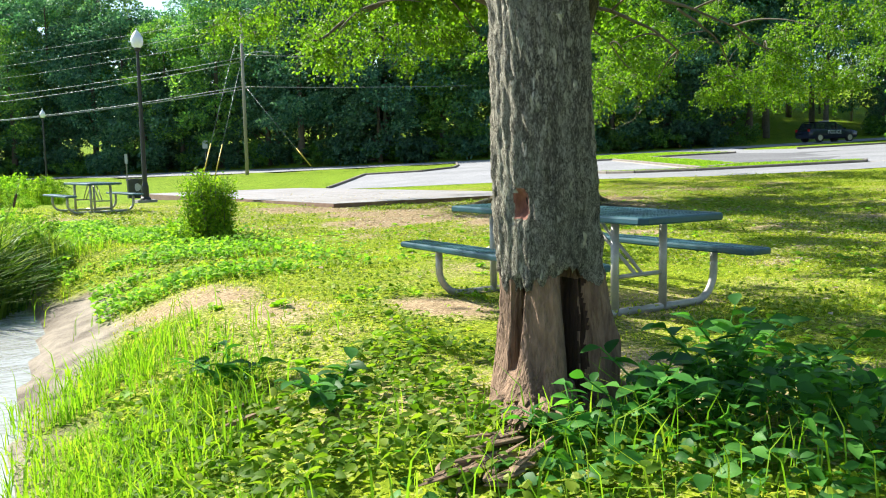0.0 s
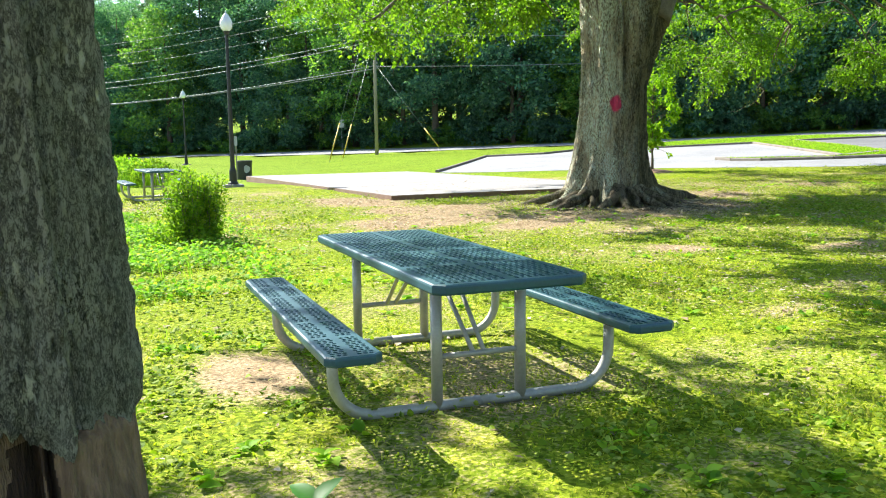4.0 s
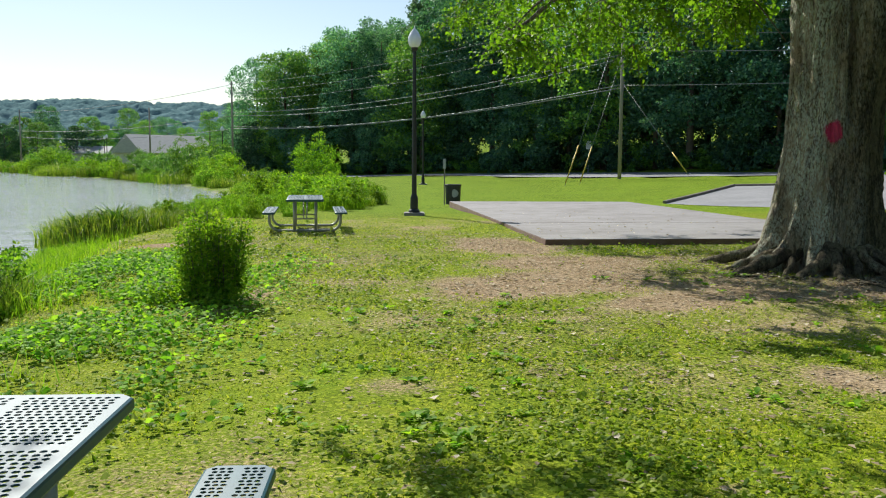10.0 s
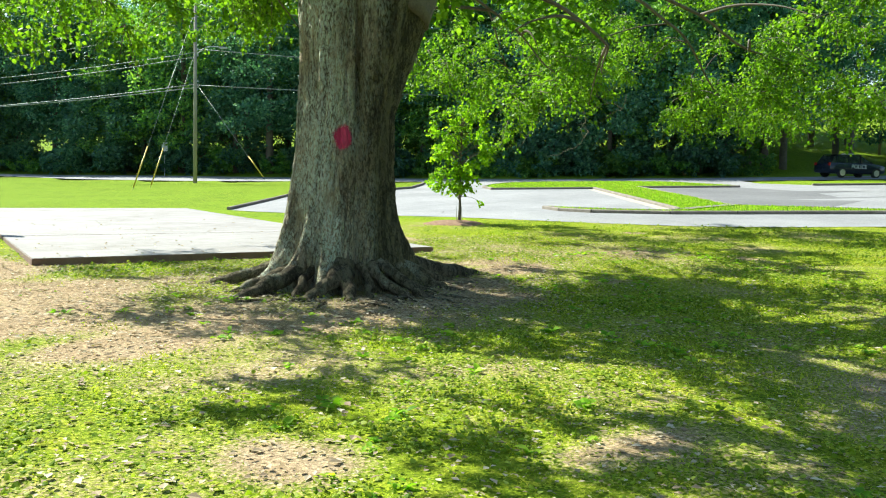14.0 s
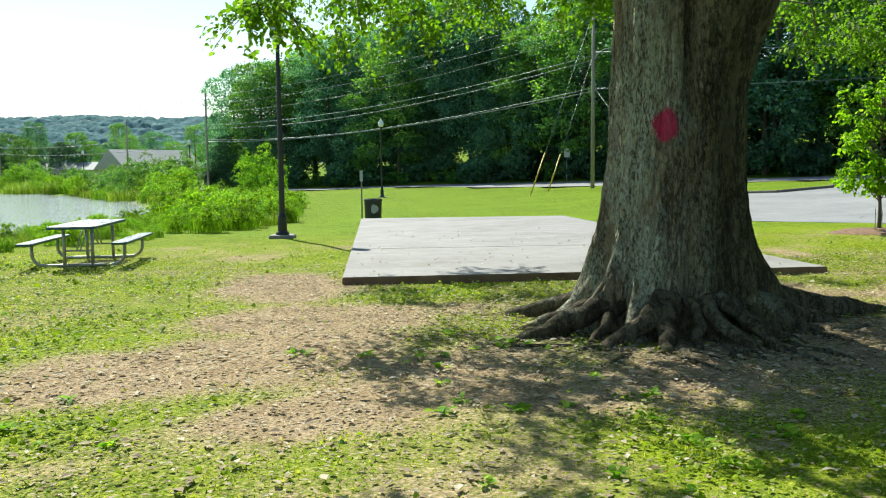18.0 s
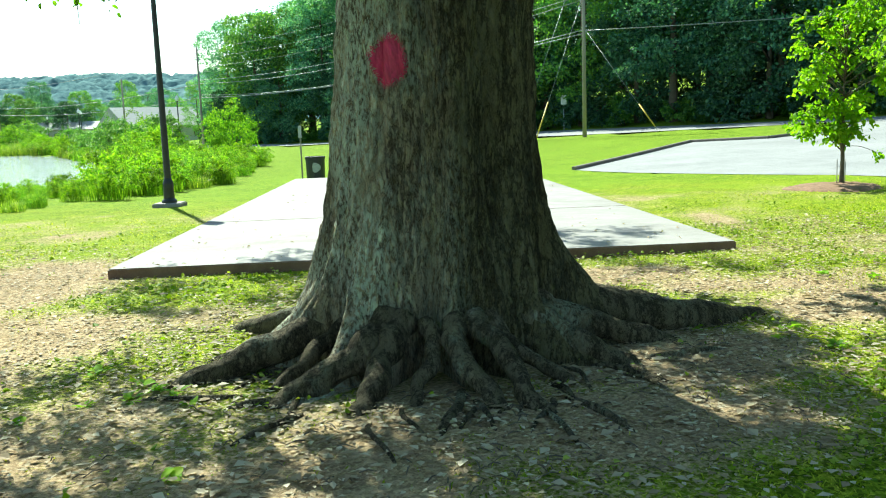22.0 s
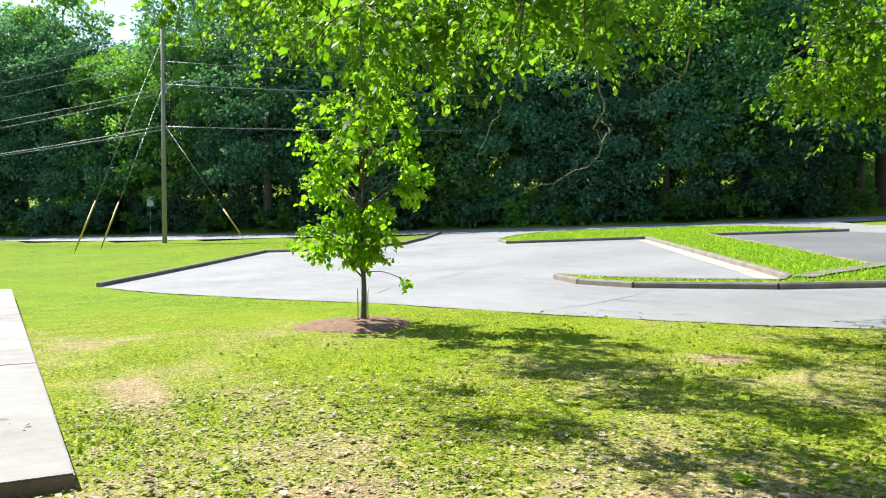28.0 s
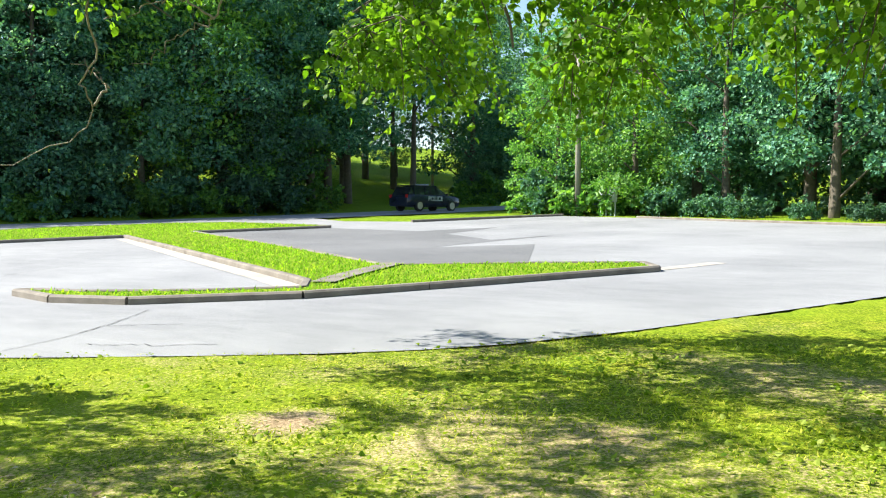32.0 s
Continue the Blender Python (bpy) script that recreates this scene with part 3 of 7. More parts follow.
def height(x, y):
    """The ground's height, with the bank and the bed of the pond."""
    x, y = np.asarray(x, float), np.asarray(y, float)
    z = base_height(x, y)
    d = x - np.interp(y, SHORE_Y, SHORE_X)
    wide = 1.7 + 0.12 * np.clip(y - 13, 0, 20)
    z = np.where(d < wide, WATER_Z + (z - WATER_Z) * ss(-0.25, 1, d / wide) * 1.0, z)
    return np.where(d < 0, np.minimum(z, WATER_Z - 0.9 * ss(-0.3, 3, -d) + 0.02), z)


def inside(poly, x, y):
    x, y = np.asarray(x, float), np.asarray(y, float)
    r = np.zeros(x.shape, bool)
    for (ax, ay), (bx, by) in zip(poly, poly[1:] + poly[:1]):
        r ^= ((ay > y) != (by > y)) & (x < (bx - ax) * (y - ay) / (by - ay + 1e-12) + ax)
    return r


def depth_inside(poly, x, y):
    """How far a point lies inside an outline; 0 outside."""
    d = np.full(np.shape(x), 1e9)
    for (ax, ay), (bx, by) in zip(poly, poly[1:] + poly[:1]):
        t = np.clip(((x - ax) * (bx - ax) + (y - ay) * (by - ay)) / ((bx - ax) ** 2 + (by - ay) ** 2), 0, 1)
        d = np.minimum(d, np.hypot(x - ax - t * (bx - ax), y - ay - t * (by - ay)))
    return np.where(inside(poly, x, y), d, 0)


def lumps(x, y, scale, seed=0.0):
    """Cheap smooth noise between 0 and 1."""
    s = np.zeros(np.shape(x))
    for k, (a, b, p) in enumerate(((1.0, 0.35, 0.3), (-0.55, 1.1, 1.7), (1.7, -1.3, 2.9), (-2.3, -1.9, 4.4), (3.1, 2.7, 0.8), (-4.3, 3.4, 5.3))):
        s = s + np.sin((a * x + b * y) / scale + p + seed * (k + 1) + 1.3 * np.sin((b * x - a * y) / scale * 0.7 + p)) / (1 + k * 0.5)
    return np.clip(0.5 + s * 0.16, 0, 1)


# worn soil: middle, radii, turn in degrees, strength
WORN = [(7.7, 14.3, 2.5, 1.7, 35, 0.95), (8.6, 12.7, 1.5, 0.9, 10, 0.75), (8.5, 16.6, 2.6, 1.6, 15, 0.85), (7.5, 19.2, 1.6, 2.4, 0, 0.85), (5.8, 13.2, 1.2, 0.6, 20, 0.5), (9.0, 9.3, 0.7, 0.8, 0, 0.7), (10.8, 8.6, 1.6, 0.5, 10, 0.55),
        (11.2, 12.6, 2.8, 1.0, 0, 0.5), (12.2, 14.2, 2.2, 2.0, 10, 0.62), (15.4, 16.6, 1.6, 0.7, 20, 0.75), (15.9, 18.0, 1.2, 1.6, 10, 0.6), (16.2, 22.0, 0.55, 2.5, 0, 0.6), (3.25, 5.6, 0.55, 1.0, 0, 0.9),
        (4.9, 3.4, 1.5, 0.55, 15, 0.5), (2.3, 6.2, 1.6, 1.0, 60, 0.5), (1.8, 7.6, 1.0, 1.3, 40, 0.65), (1.6, 19.3, 1.8, 0.6, 15, 0.85), (4.4, 9.4, 1.2, 0.5, 0, 0.35), (8.9, 6.6, 1.6, 0.5, 20, 0.5),
        (14.0, 9.0, 2.0, 0.7, 15, 0.5), (17.5, 18.6, 2.2, 0.8, -15, 0.4), (3.4, 22.9, 1.2, 1.5, 0, 0.45), (20.0, 19.3, 2.0, 0.5, -25, 0.4), (13.7, 15.5, 1.2, 1.0, 0, 1.0), (13.2, 14.1, 1.7, 1.0, 0, 0.9), (15.4, 16.7, 1.3, 0.8, 0, 0.85), (21, 18.5, 9, 6.5, 0, 0.42), (10.6, 13.6, 4.6, 3.0, 20, 0.66), (13.5, 15.2, 1.3, 1.2, 0, 0.85), (9.2, 11.2, 3.0, 1.2, 25, 0.5), (7.4, 12.0, 2.2, 1.0, 20, 0.5), (13.7, 18.4, 1.8, 0.8, 0, 0.75), (15.0, 17.7, 1.7, 1.0, 0, 0.65), (17.4, 17.8, 1.7, 1.2, 0, 0.6), (17.3, 20.3, 2.2, 3.2, 0, 0.34), (18.8, 17.2, 3.2, 1.8, -15, 0.48), (16.6, 11.4, 2.0, 1.0, 20, 0.4)]


def bare(x, y):
    """How far the turf is worn to soil, 0 to 1."""
    x, y = np.asarray(x, float), np.asarray(y, float)
    v = np.zeros(x.shape)
    for cx, cy, rx, ry, turn, k in WORN:
        c, s = math.cos(radians(turn)), math.sin(radians(turn))
        dx, dy = (x - cx) * c + (y - cy) * s, -(x - cx) * s + (y - cy) * c
        v = np.maximum(v, k * np.clip(1.25 - np.hypot(dx / rx, dy / ry), 0, 1))
    near = 1 - ss(11, 18, np.hypot((x - 11) * 0.75, (y - 11.5) * 0.75))
    v = np.maximum(v, (0.2 + 0.3 * lumps(x, y, 1.7, 6.0)) * near)
    v = v + 0.5 * (lumps(x, y, 0.55, 1.0) - 0.5) * (0.4 + v)
    v = np.maximum(v, (lumps(x, y, 0.8, 2.0) - 0.6) * 1.9 * near)
    v = np.maximum(v, (lumps(x, y, 0.23, 4.0) - 0.6) * 1.6 * near)
    return np.clip(v, 0, 1)


# ---- ground, water, paving ----
def axis(lo, hi, fine_lo, fine_hi, step, grow=1.13):
    mid = list(np.arange(fine_lo, fine_hi + 1e-6, step))
    up, s = [], step
    while (up or mid)[-1] < hi:
        s *= grow
        up.append((up or mid)[-1] + s)
    down, s = [], step
    while (down or mid[:1])[-1] > lo:
        s *= grow
        down.append((down or mid[:1])[-1] - s)
    return np.array(down[::-1] + mid + up)


def build_ground():
    gx, gy = axis(-1400, 1200, -3, 26, 0.16), axis(-300, 2200, -2, 30, 0.16)
    X, Y = np.meshgrid(gx, gy)
    Z = height(X, Y)
    near = (np.hypot(X - 10, Y - 12) < 40)
    Z = Z + np.where(near, 0.03 * (lumps(X, Y, 0.5, 3.0) - 0.5), 0)
    Z = Z - 0.14 * ss(0.0, 0.55, depth_inside(ASPHALT, X, Y))
    Z = np.where(inside([(8.5, 19.5), (15.3, 19.9), (14.6, 37.3), (7.7, 37.2)], X, Y), Z - 0.1, Z)
    ny, nx = X.shape
    i, j = np.meshgrid(np.arange(ny - 1), np.arange(nx - 1), indexing="ij")
    f = np.stack([i * nx + j, i * nx + j + 1, (i + 1) * nx + j + 1, (i + 1) * nx + j], -1).reshape(-1, 4)
    me = np_mesh("ground", np.stack([X, Y, Z], -1).reshape(-1, 3), f, True)
    a = me.attributes.new("bare", "FLOAT", "POINT")
    a.data.foreach_set("value", bare(X, Y).ravel().astype(np.float32))
    d = X - np.interp(Y, SHORE_Y, SHORE_X)
    mud = (1 - ss(0.0, 0.3, d + 0.5 * (lumps(X, Y, 0.22, 5.0) - 0.5) - 0.5 * ss(6.3, 7.2, Y) * (1 - ss(9.5, 11.5, Y)))) * (1 - ss(200, 230, Y))
    a = me.attributes.new("mud", "FLOAT", "POINT")
    a.data.foreach_set("value", mud.ravel().astype(np.float32))
    tagged(obj("ground", me, MAT_GROUND), "sunlit lawn with clover, worn tan soil and a muddy bank", "ground", kind="structure")


def sheet(name, poly, lift, mat, spacing=2.0, top=None):
    """A flat-lying sheet with this outline that follows the ground."""
    from mathutils.geometry import delaunay_2d_cdt
    pts = []
    for (ax, ay), (bx, by) in zip(poly, poly[1:] + poly[:1]):
        n = max(1, int(math.hypot(bx - ax, by - ay) / spacing))
        pts += [(ax + (bx - ax) * k / n, ay + (by - ay) * k / n) for k in range(n)]
    ring = len(pts)
    xs, ys = [p[0] for p in pts], [p[1] for p in pts]
    gx, gy = np.meshgrid(np.arange(min(xs), max(xs), spacing), np.arange(min(ys), max(ys), spacing))
    ok = inside(pts, gx, gy)
    pts += list(zip(gx[ok], gy[ok]))
    v, e, f, *_ = delaunay_2d_cdt([Vector(p) for p in pts], [(k, (k + 1) % ring) for k in range(ring)], [], 1, 1e-4)
    xy = np.array([tuple(p) for p in v])
    z = height(xy[:, 0], xy[:, 1]) + lift
    bm = bmesh.new()
    vs = [bm.verts.new((a, b, c)) for (a, b), c in zip(xy, z)]
    for q in f:
        bm.faces.new([vs[k] for k in q])
    bmesh.ops.recalc_face_normals(bm, faces=bm.faces)
    if sum(q.normal.z for q in bm.faces) < 0:
        bmesh.ops.reverse_faces(bm, faces=bm.faces)
    return part(name, bm, mat, None, smooth=True)


def kerb_run(pts, owner, width=0.16, top=0.12, piece=3.0):
    """Kerb stones along a line, each its own piece with a gap of a finger's width and a rounded top edge."""
    prof = [(-width / 2, -0.2), (-width / 2, top - 0.03), (-width / 2 + 0.03, top), (width / 2 - 0.02, top), (width / 2, top - 0.02), (width / 2, -0.2)]
    for (ax, ay), (bx, by) in zip(pts[:-1], pts[1:]):
        L = math.hypot(bx - ax, by - ay)
        n = max(1, round(L / piece))
        ux, uy = (bx - ax) / L, (by - ay) / L
        for k in range(n):
            s0, s1 = L * k / n + 0.006, L * (k + 1) / n - 0.006
            bm = bmesh.new()
            rings = []
            for s in (s0, s1):
                x, y = ax + ux * s, ay + uy * s
                z = float(height(x, y))
                rings.append([bm.verts.new((x - uy * o, y + ux * o, z + h)) for o, h in prof])
            m = len(prof)
            for i in range(m):
                bm.faces.new((rings[0][i], rings[0][(i + 1) % m], rings[1][(i + 1) % m], rings[1][i]))
            bm.faces.new(rings[0][::-1])
            bm.faces.new(rings[1])
            bmesh.ops.recalc_face_normals(bm, faces=bm.faces)
            part("kerb_stone", bm, MAT_KERB, owner)


build_ground()
bm = bmesh.new()
bmesh.ops.create_grid(bm, x_segments=2, y_segments=2, size=1)
bmesh.ops.transform(bm, matrix=Matrix.Translation((-300, 160, WATER_Z)) @ Matrix.Diagonal((310, 230, 1, 1)), verts=bm.verts)
tagged(part("water", bm, MAT_WATER), "rippled brown pond water mirroring a bright sky", "water", kind="structure")
tagged(sheet("road", ASPHALT, 0.008, MAT_ASPHALT), "pale worn asphalt of the car park and road", "road", kind="structure")

tagged(sheet("island_turf", ISLAND, 0.095, MAT_GROUND, 1.5), "raised grass traffic island", "traffic island", kind="structure")
kerbs = thing("kerb", (0, 0, 0), "weathered concrete kerb round the car park's grass island", "kerb", kind="structure")
kerb_run(ISLAND + ISLAND[:1], kerbs)
lot_kerb = thing("kerb", (0, 0, 0), "weathered concrete kerb along the lawn's edge", "kerb", kind="structure")
kerb_run([(16.9, 39.5), (24.3, 50.6), (26.8, 47.4), (29.8, 48.4), (32.5, 52.2), (35.0, 56.4), (36.5, 58.8)], lot_kerb, top=0.13)
kerb_run([(50.7, 37.8), (51.5, 37.4), (56.8, 35.0), (59.0, 33.6)], lot_kerb, top=0.13)
kerb_run([(57, 29), (53.6, 23.8), (50.6, 18)], lot_kerb, top=0.1, piece=1.6)


def ribbon(name, pts, near, far, lift, mat, label, category):
    """A band that follows a line on the ground, from one side offset to another."""
    p = np.array(pts, float)
    d = np.gradient(p, axis=0)
    d /= np.linalg.norm(d, axis=1)[:, None]
    side = np.stack([d[:, 1], -d[:, 0]], 1)
    near, far = np.broadcast_to(near, len(p))[:, None], np.broadcast_to(far, len(p))[:, None]
    xy = np.stack([p + side * near, p + side * far], 1).reshape(-1, 2)
    k = np.arange(len(p) - 1)[:, None] * 2
    me = np_mesh(name, np.column_stack([xy, height(xy[:, 0], xy[:, 1]) + lift]), k + [0, 1, 3, 2])
    if sum(q.normal.z for q in me.polygons) < 0:
        me.flip_normals()
    tagged(obj(name, me, mat), label, category, kind="structure")


ring = np.array(smooth_path([(25.5, 29.6), (25.15, 28.2), (25.4, 26.8), (26.9, 24.8), (28.6, 23.65), (30.4, 22.5), (32.6, 21.1), (34.6, 20.2)], 40))
ribbon("gutter", ring, -0.42, -0.06, 0.014, MAT_GUTTER, "pale concrete gutter at a kerb's foot", "gutter")
ribbon("gutter", [(28.2, 25.75), (29.2, 27.3), (31.4, 31.1), (34.5, 36.3), (37.3, 41.0)], -0.5, -0.08, 0.014, MAT_GUTTER, "pale concrete gutter at a kerb's foot", "gutter")
ribbon("drain_channel", [(28.0, 25.3), (29.0, 25.6), (30.2, 25.85), (31.4, 26.1)], -0.22, 0.22, 0.125, MAT_KERB, "concrete drain channel across the grass island", "drain")
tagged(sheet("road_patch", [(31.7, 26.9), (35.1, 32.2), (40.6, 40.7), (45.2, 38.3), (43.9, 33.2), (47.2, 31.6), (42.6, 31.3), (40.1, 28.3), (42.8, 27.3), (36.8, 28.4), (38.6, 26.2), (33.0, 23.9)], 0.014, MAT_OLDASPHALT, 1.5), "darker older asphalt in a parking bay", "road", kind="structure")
crack_rng = np.random.default_rng(91)
for line in ([(22.3, 25.0), (23.4, 25.2), (24.3, 25.6), (25.05, 26.0)], [(23.9, 25.35), (24.1, 25.0), (24.35, 24.6)], [(22.9, 24.6), (23.1, 24.0), (23.5, 23.2)], [(27.5, 33.0), (28.9, 33.4), (30.2, 33.2)], [(21.5, 30.0), (22.6, 31.4), (24.0, 32.2), (25.6, 33.8)]):
    path = smooth_path([(a, b, 0) for a, b in line], 18)[:, :2] + crack_rng.normal(size=(18, 2)) * 0.025
    w = crack_rng.uniform(0.003, 0.011, 18)
    ribbon("crack", path, -w, w, 0.015, MAT_CRACK, "dark crack in worn asphalt", "crack")


def concrete_pad():
    """Slab of two poured bays with open joints."""
    pad = thing("concrete_slab", (0, 0, 0), "sunlit bare concrete slab with dark edges on the lawn", "concrete slab", kind="structure")
    nl, nr, fr, fl = (8.32, 19.2), (15.56, 19.66), (14.78, 37.6), (7.52, 37.4)
    cuts = [0.0, 0.27, 1.0]
    for a, b in zip(cuts[:-1], cuts[1:]):
        bm = bmesh.new()
        ga, gb = a + (0.0007 if a else 0), b - (0.0007 if b < 1 else 0)
        c = []
        for s, (p, q) in ((ga, (nl, fl)), (ga, (nr, fr)), (gb, (nr, fr)), (gb, (nl, fl))):
            c.append((p[0] + (q[0] - p[0]) * s, p[1] + (q[1] - p[1]) * s, 0.425 - 0.16 * s))
        lo = [bm.verts.new((x, y, z - 0.3)) for x, y, z in c]
        hi = [bm.verts.new(v) for v in c]
        bm.faces.new(hi)
        bm.faces.new(lo[::-1])
        for k in range(4):
            bm.faces.new((lo[k], lo[(k + 1) % 4], hi[(k + 1) % 4], hi[k]))
        bmesh.ops.bevel(bm, geom=[e for e in bm.edges if all(v.co.z > 0.2 for v in e.verts)], offset=0.012, segments=2, affect="EDGES")
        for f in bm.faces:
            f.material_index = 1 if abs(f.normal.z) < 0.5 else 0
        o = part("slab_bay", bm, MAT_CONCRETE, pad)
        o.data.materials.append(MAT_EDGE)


concrete_pad()


# ---- picnic tables ----
def perforated(bm, x0, x1, y0, y1, z, pitch, hole):
    """A panel of sheet with round holes in staggered rows; the sheet has thickness at each hole."""
    nx, ny = max(1, round((x1 - x0) / pitch)), max(1, round((y1 - y0) / pitch))
    px, py = (x1 - x0) / nx, (y1 - y0) / ny
    ang = [math.pi / 4 + k * math.pi / 4 for k in range(8)]
    for j in range(ny):
        cy = y0 + (j + 0.5) * py
        for i in range(nx):
            cx = x0 + (i + 0.5) * px
            off = px * 0.12 * (1 if j % 2 else -1)
            outer = [(cx + sx * px / 2, cy + sy * py / 2) for sx, sy in ((1, 1), (0, 1), (-1, 1), (-1, 0), (-1, -1), (0, -1), (1, -1), (1, 0))]
            o = [bm.verts.new((*p, z)) for p in outer]
            h = [bm.verts.new((cx + off + hole * math.cos(a), cy + hole * math.sin(a), z)) for a in ang]
            w = [bm.verts.new((v.co.x, v.co.y, z - 0.006)) for v in h]
            for k in range(8):
                n = (k + 1) % 8
                bm.faces.new((o[k], o[n], h[n], h[k]))
                bm.faces.new((h[k], h[n], w[n], w[k]))


def slab_top(width, length, z, cols, rows, margin, gap, pitch, hole, corner=0.05, deep=0.05):
    """A coated board: perforated panels, solid ribs between them, and a rolled rim with cut corners."""
    bm = bmesh.new()
    hw, hl = width / 2, length / 2
    xs, ys = [-hw + margin], [-hl + margin]
    pw, pl = (width - 2 * margin - (cols - 1) * gap) / cols, (length - 2 * margin - (rows - 1) * gap) / rows
    for i in range(cols):
        x0 = -hw + margin + i * (pw + gap)
        for j in range(rows):
            y0 = -hl + margin + j * (pl + gap)
            perforated(bm, x0, x0 + pw, y0, y0 + pl, z, pitch, hole)

    def quad(a, b, c, d):
        bm.faces.new([bm.verts.new((x, y, z)) for x, y in (((a, c), (b, c), (b, d), (a, d)))])
    for i in range(cols - 1):
        x0 = -hw + margin + (i + 1) * pw + i * gap
        quad(x0, x0 + gap, -hl + margin, hl - margin)
    for j in range(rows - 1):
        y0 = -hl + margin + (j + 1) * pl + j * gap
        for i in range(cols):
            x0 = -hw + margin + i * (pw + gap)
            quad(x0, x0 + pw, y0, y0 + gap)
    c = corner

    def ring(inset, zz):
        w, l, k = hw - inset, hl - inset, max(c - inset * 0.6, 0.001)
        return [bm.verts.new((x, y, zz)) for x, y in ((-w + k, -l), (w - k, -l), (w, -l + k), (w, l - k), (w - k, l), (-w + k, l), (-w, l - k), (-w, -l + k))]
    inner = [bm.verts.new((x, y, z)) for x, y in ((-hw + margin, -hl + margin), (hw - margin, -hl + margin), (hw - margin, -hl + margin), (hw - margin, hl - margin),
                                                  (hw - margin, hl - margin), (-hw + margin, hl - margin), (-hw + margin, hl - margin), (-hw + margin, -hl + margin))]
    rings = [inner, ring(0.012, z), ring(0.003, z - 0.005), ring(0.0, z - 0.014), ring(0.0, z - deep + 0.01), ring(0.006, z - deep), ring(0.03, z - deep)]
    for a, b in zip(rings[:-1], rings[1:]):
        for k in range(8):
            n = (k + 1) % 8
            vs = [a[k], b[k], b[n], a[n]]
            if a is inner and k % 2 == 1:
                vs = [a[k], b[k], b[n]]
            bm.faces.new(vs)
    bmesh.ops.remove_doubles(bm, verts=bm.verts, dist=0.0002)
    bmesh.ops.recalc_face_normals(bm, faces=bm.faces)
    return bm


def picnic_table(loc, rz, label, group):
    t = thing("picnic_table", loc, label, "picnic table", group, rz)
    top = part("tabletop", slab_top(0.80, 2.36, 0.745, 2, 4, 0.045, 0.04, 0.0335, 0.0122), MAT_TEAL, t, "dark blue coated perforated top")
    for side in (-1, 1):
        b = part("bench_seat", slab_top(0.265, 2.36, 0.465, 2, 6, 0.03, 0.035, 0.032, 0.0118, 0.04, 0.045), MAT_TEAL, t, "dark blue coated perforated seat")
        b.location.x = side * 0.775
    for end in (-1, 1):
        y = end * 0.74
        for side in (-1, 1):
            obj("upright", tubes("upright", [([(side * 0.235, y, 0.04), (side * 0.235, y, 0.70)], 0.03, 12)]), MAT_GALV, t, "galvanised pipe leg")
            bend = [(side * (0.565 + 0.21 * math.sin(a)), y, 0.255 - 0.21 * math.cos(a)) for a in np.linspace(0, math.pi / 2, 9)]
            arc = [(0, y, 0.045), (side * 0.3, y, 0.045)] + bend + [(side * 0.775, y, 0.435)]
            rail = obj("foot_rail", tubes("foot_rail", [(arc, 0.029, 12)]), MAT_GALV, t)
            bm = bmesh.new()
            box(bm, side * 0.775, y, 0.435, 0.22, 0.06, 0.012, 0.003)
            part("seat_bracket", bm, MAT_GALV, rail)
            obj("brace", tubes("brace", [([(side * 0.03, y, 0.3), (side * 0.04, y - end * 0.28, 0.52), (side * 0.04, y - end * 0.5, 0.69)], 0.013, 8)]), MAT_GALV, t)
        obj("cross_bar", tubes("cross_bar", [([(-0.235, y, 0.3), (0.235, y, 0.3)], 0.016, 8)]), MAT_GALV, t)
        bm = bmesh.new()
        box(bm, 0, y, 0.695, 0.62, 0.05, 0.012, 0.003)
        part("top_bracket", bm, MAT_GALV, top)
    return t


first_table = picnic_table((4.26, 5.28, 0.285), 0.7, "dark blue perforated picnic table on galvanised pipe legs", "picnic tables")
far_table = copy_thing(first_table, pose(3.42, 22.9, float(height(3.42, 22.9)) - 0.01, 0, 0, 6.0))
far_table["label"] = "dark blue picnic table standing on the grass near the pond"


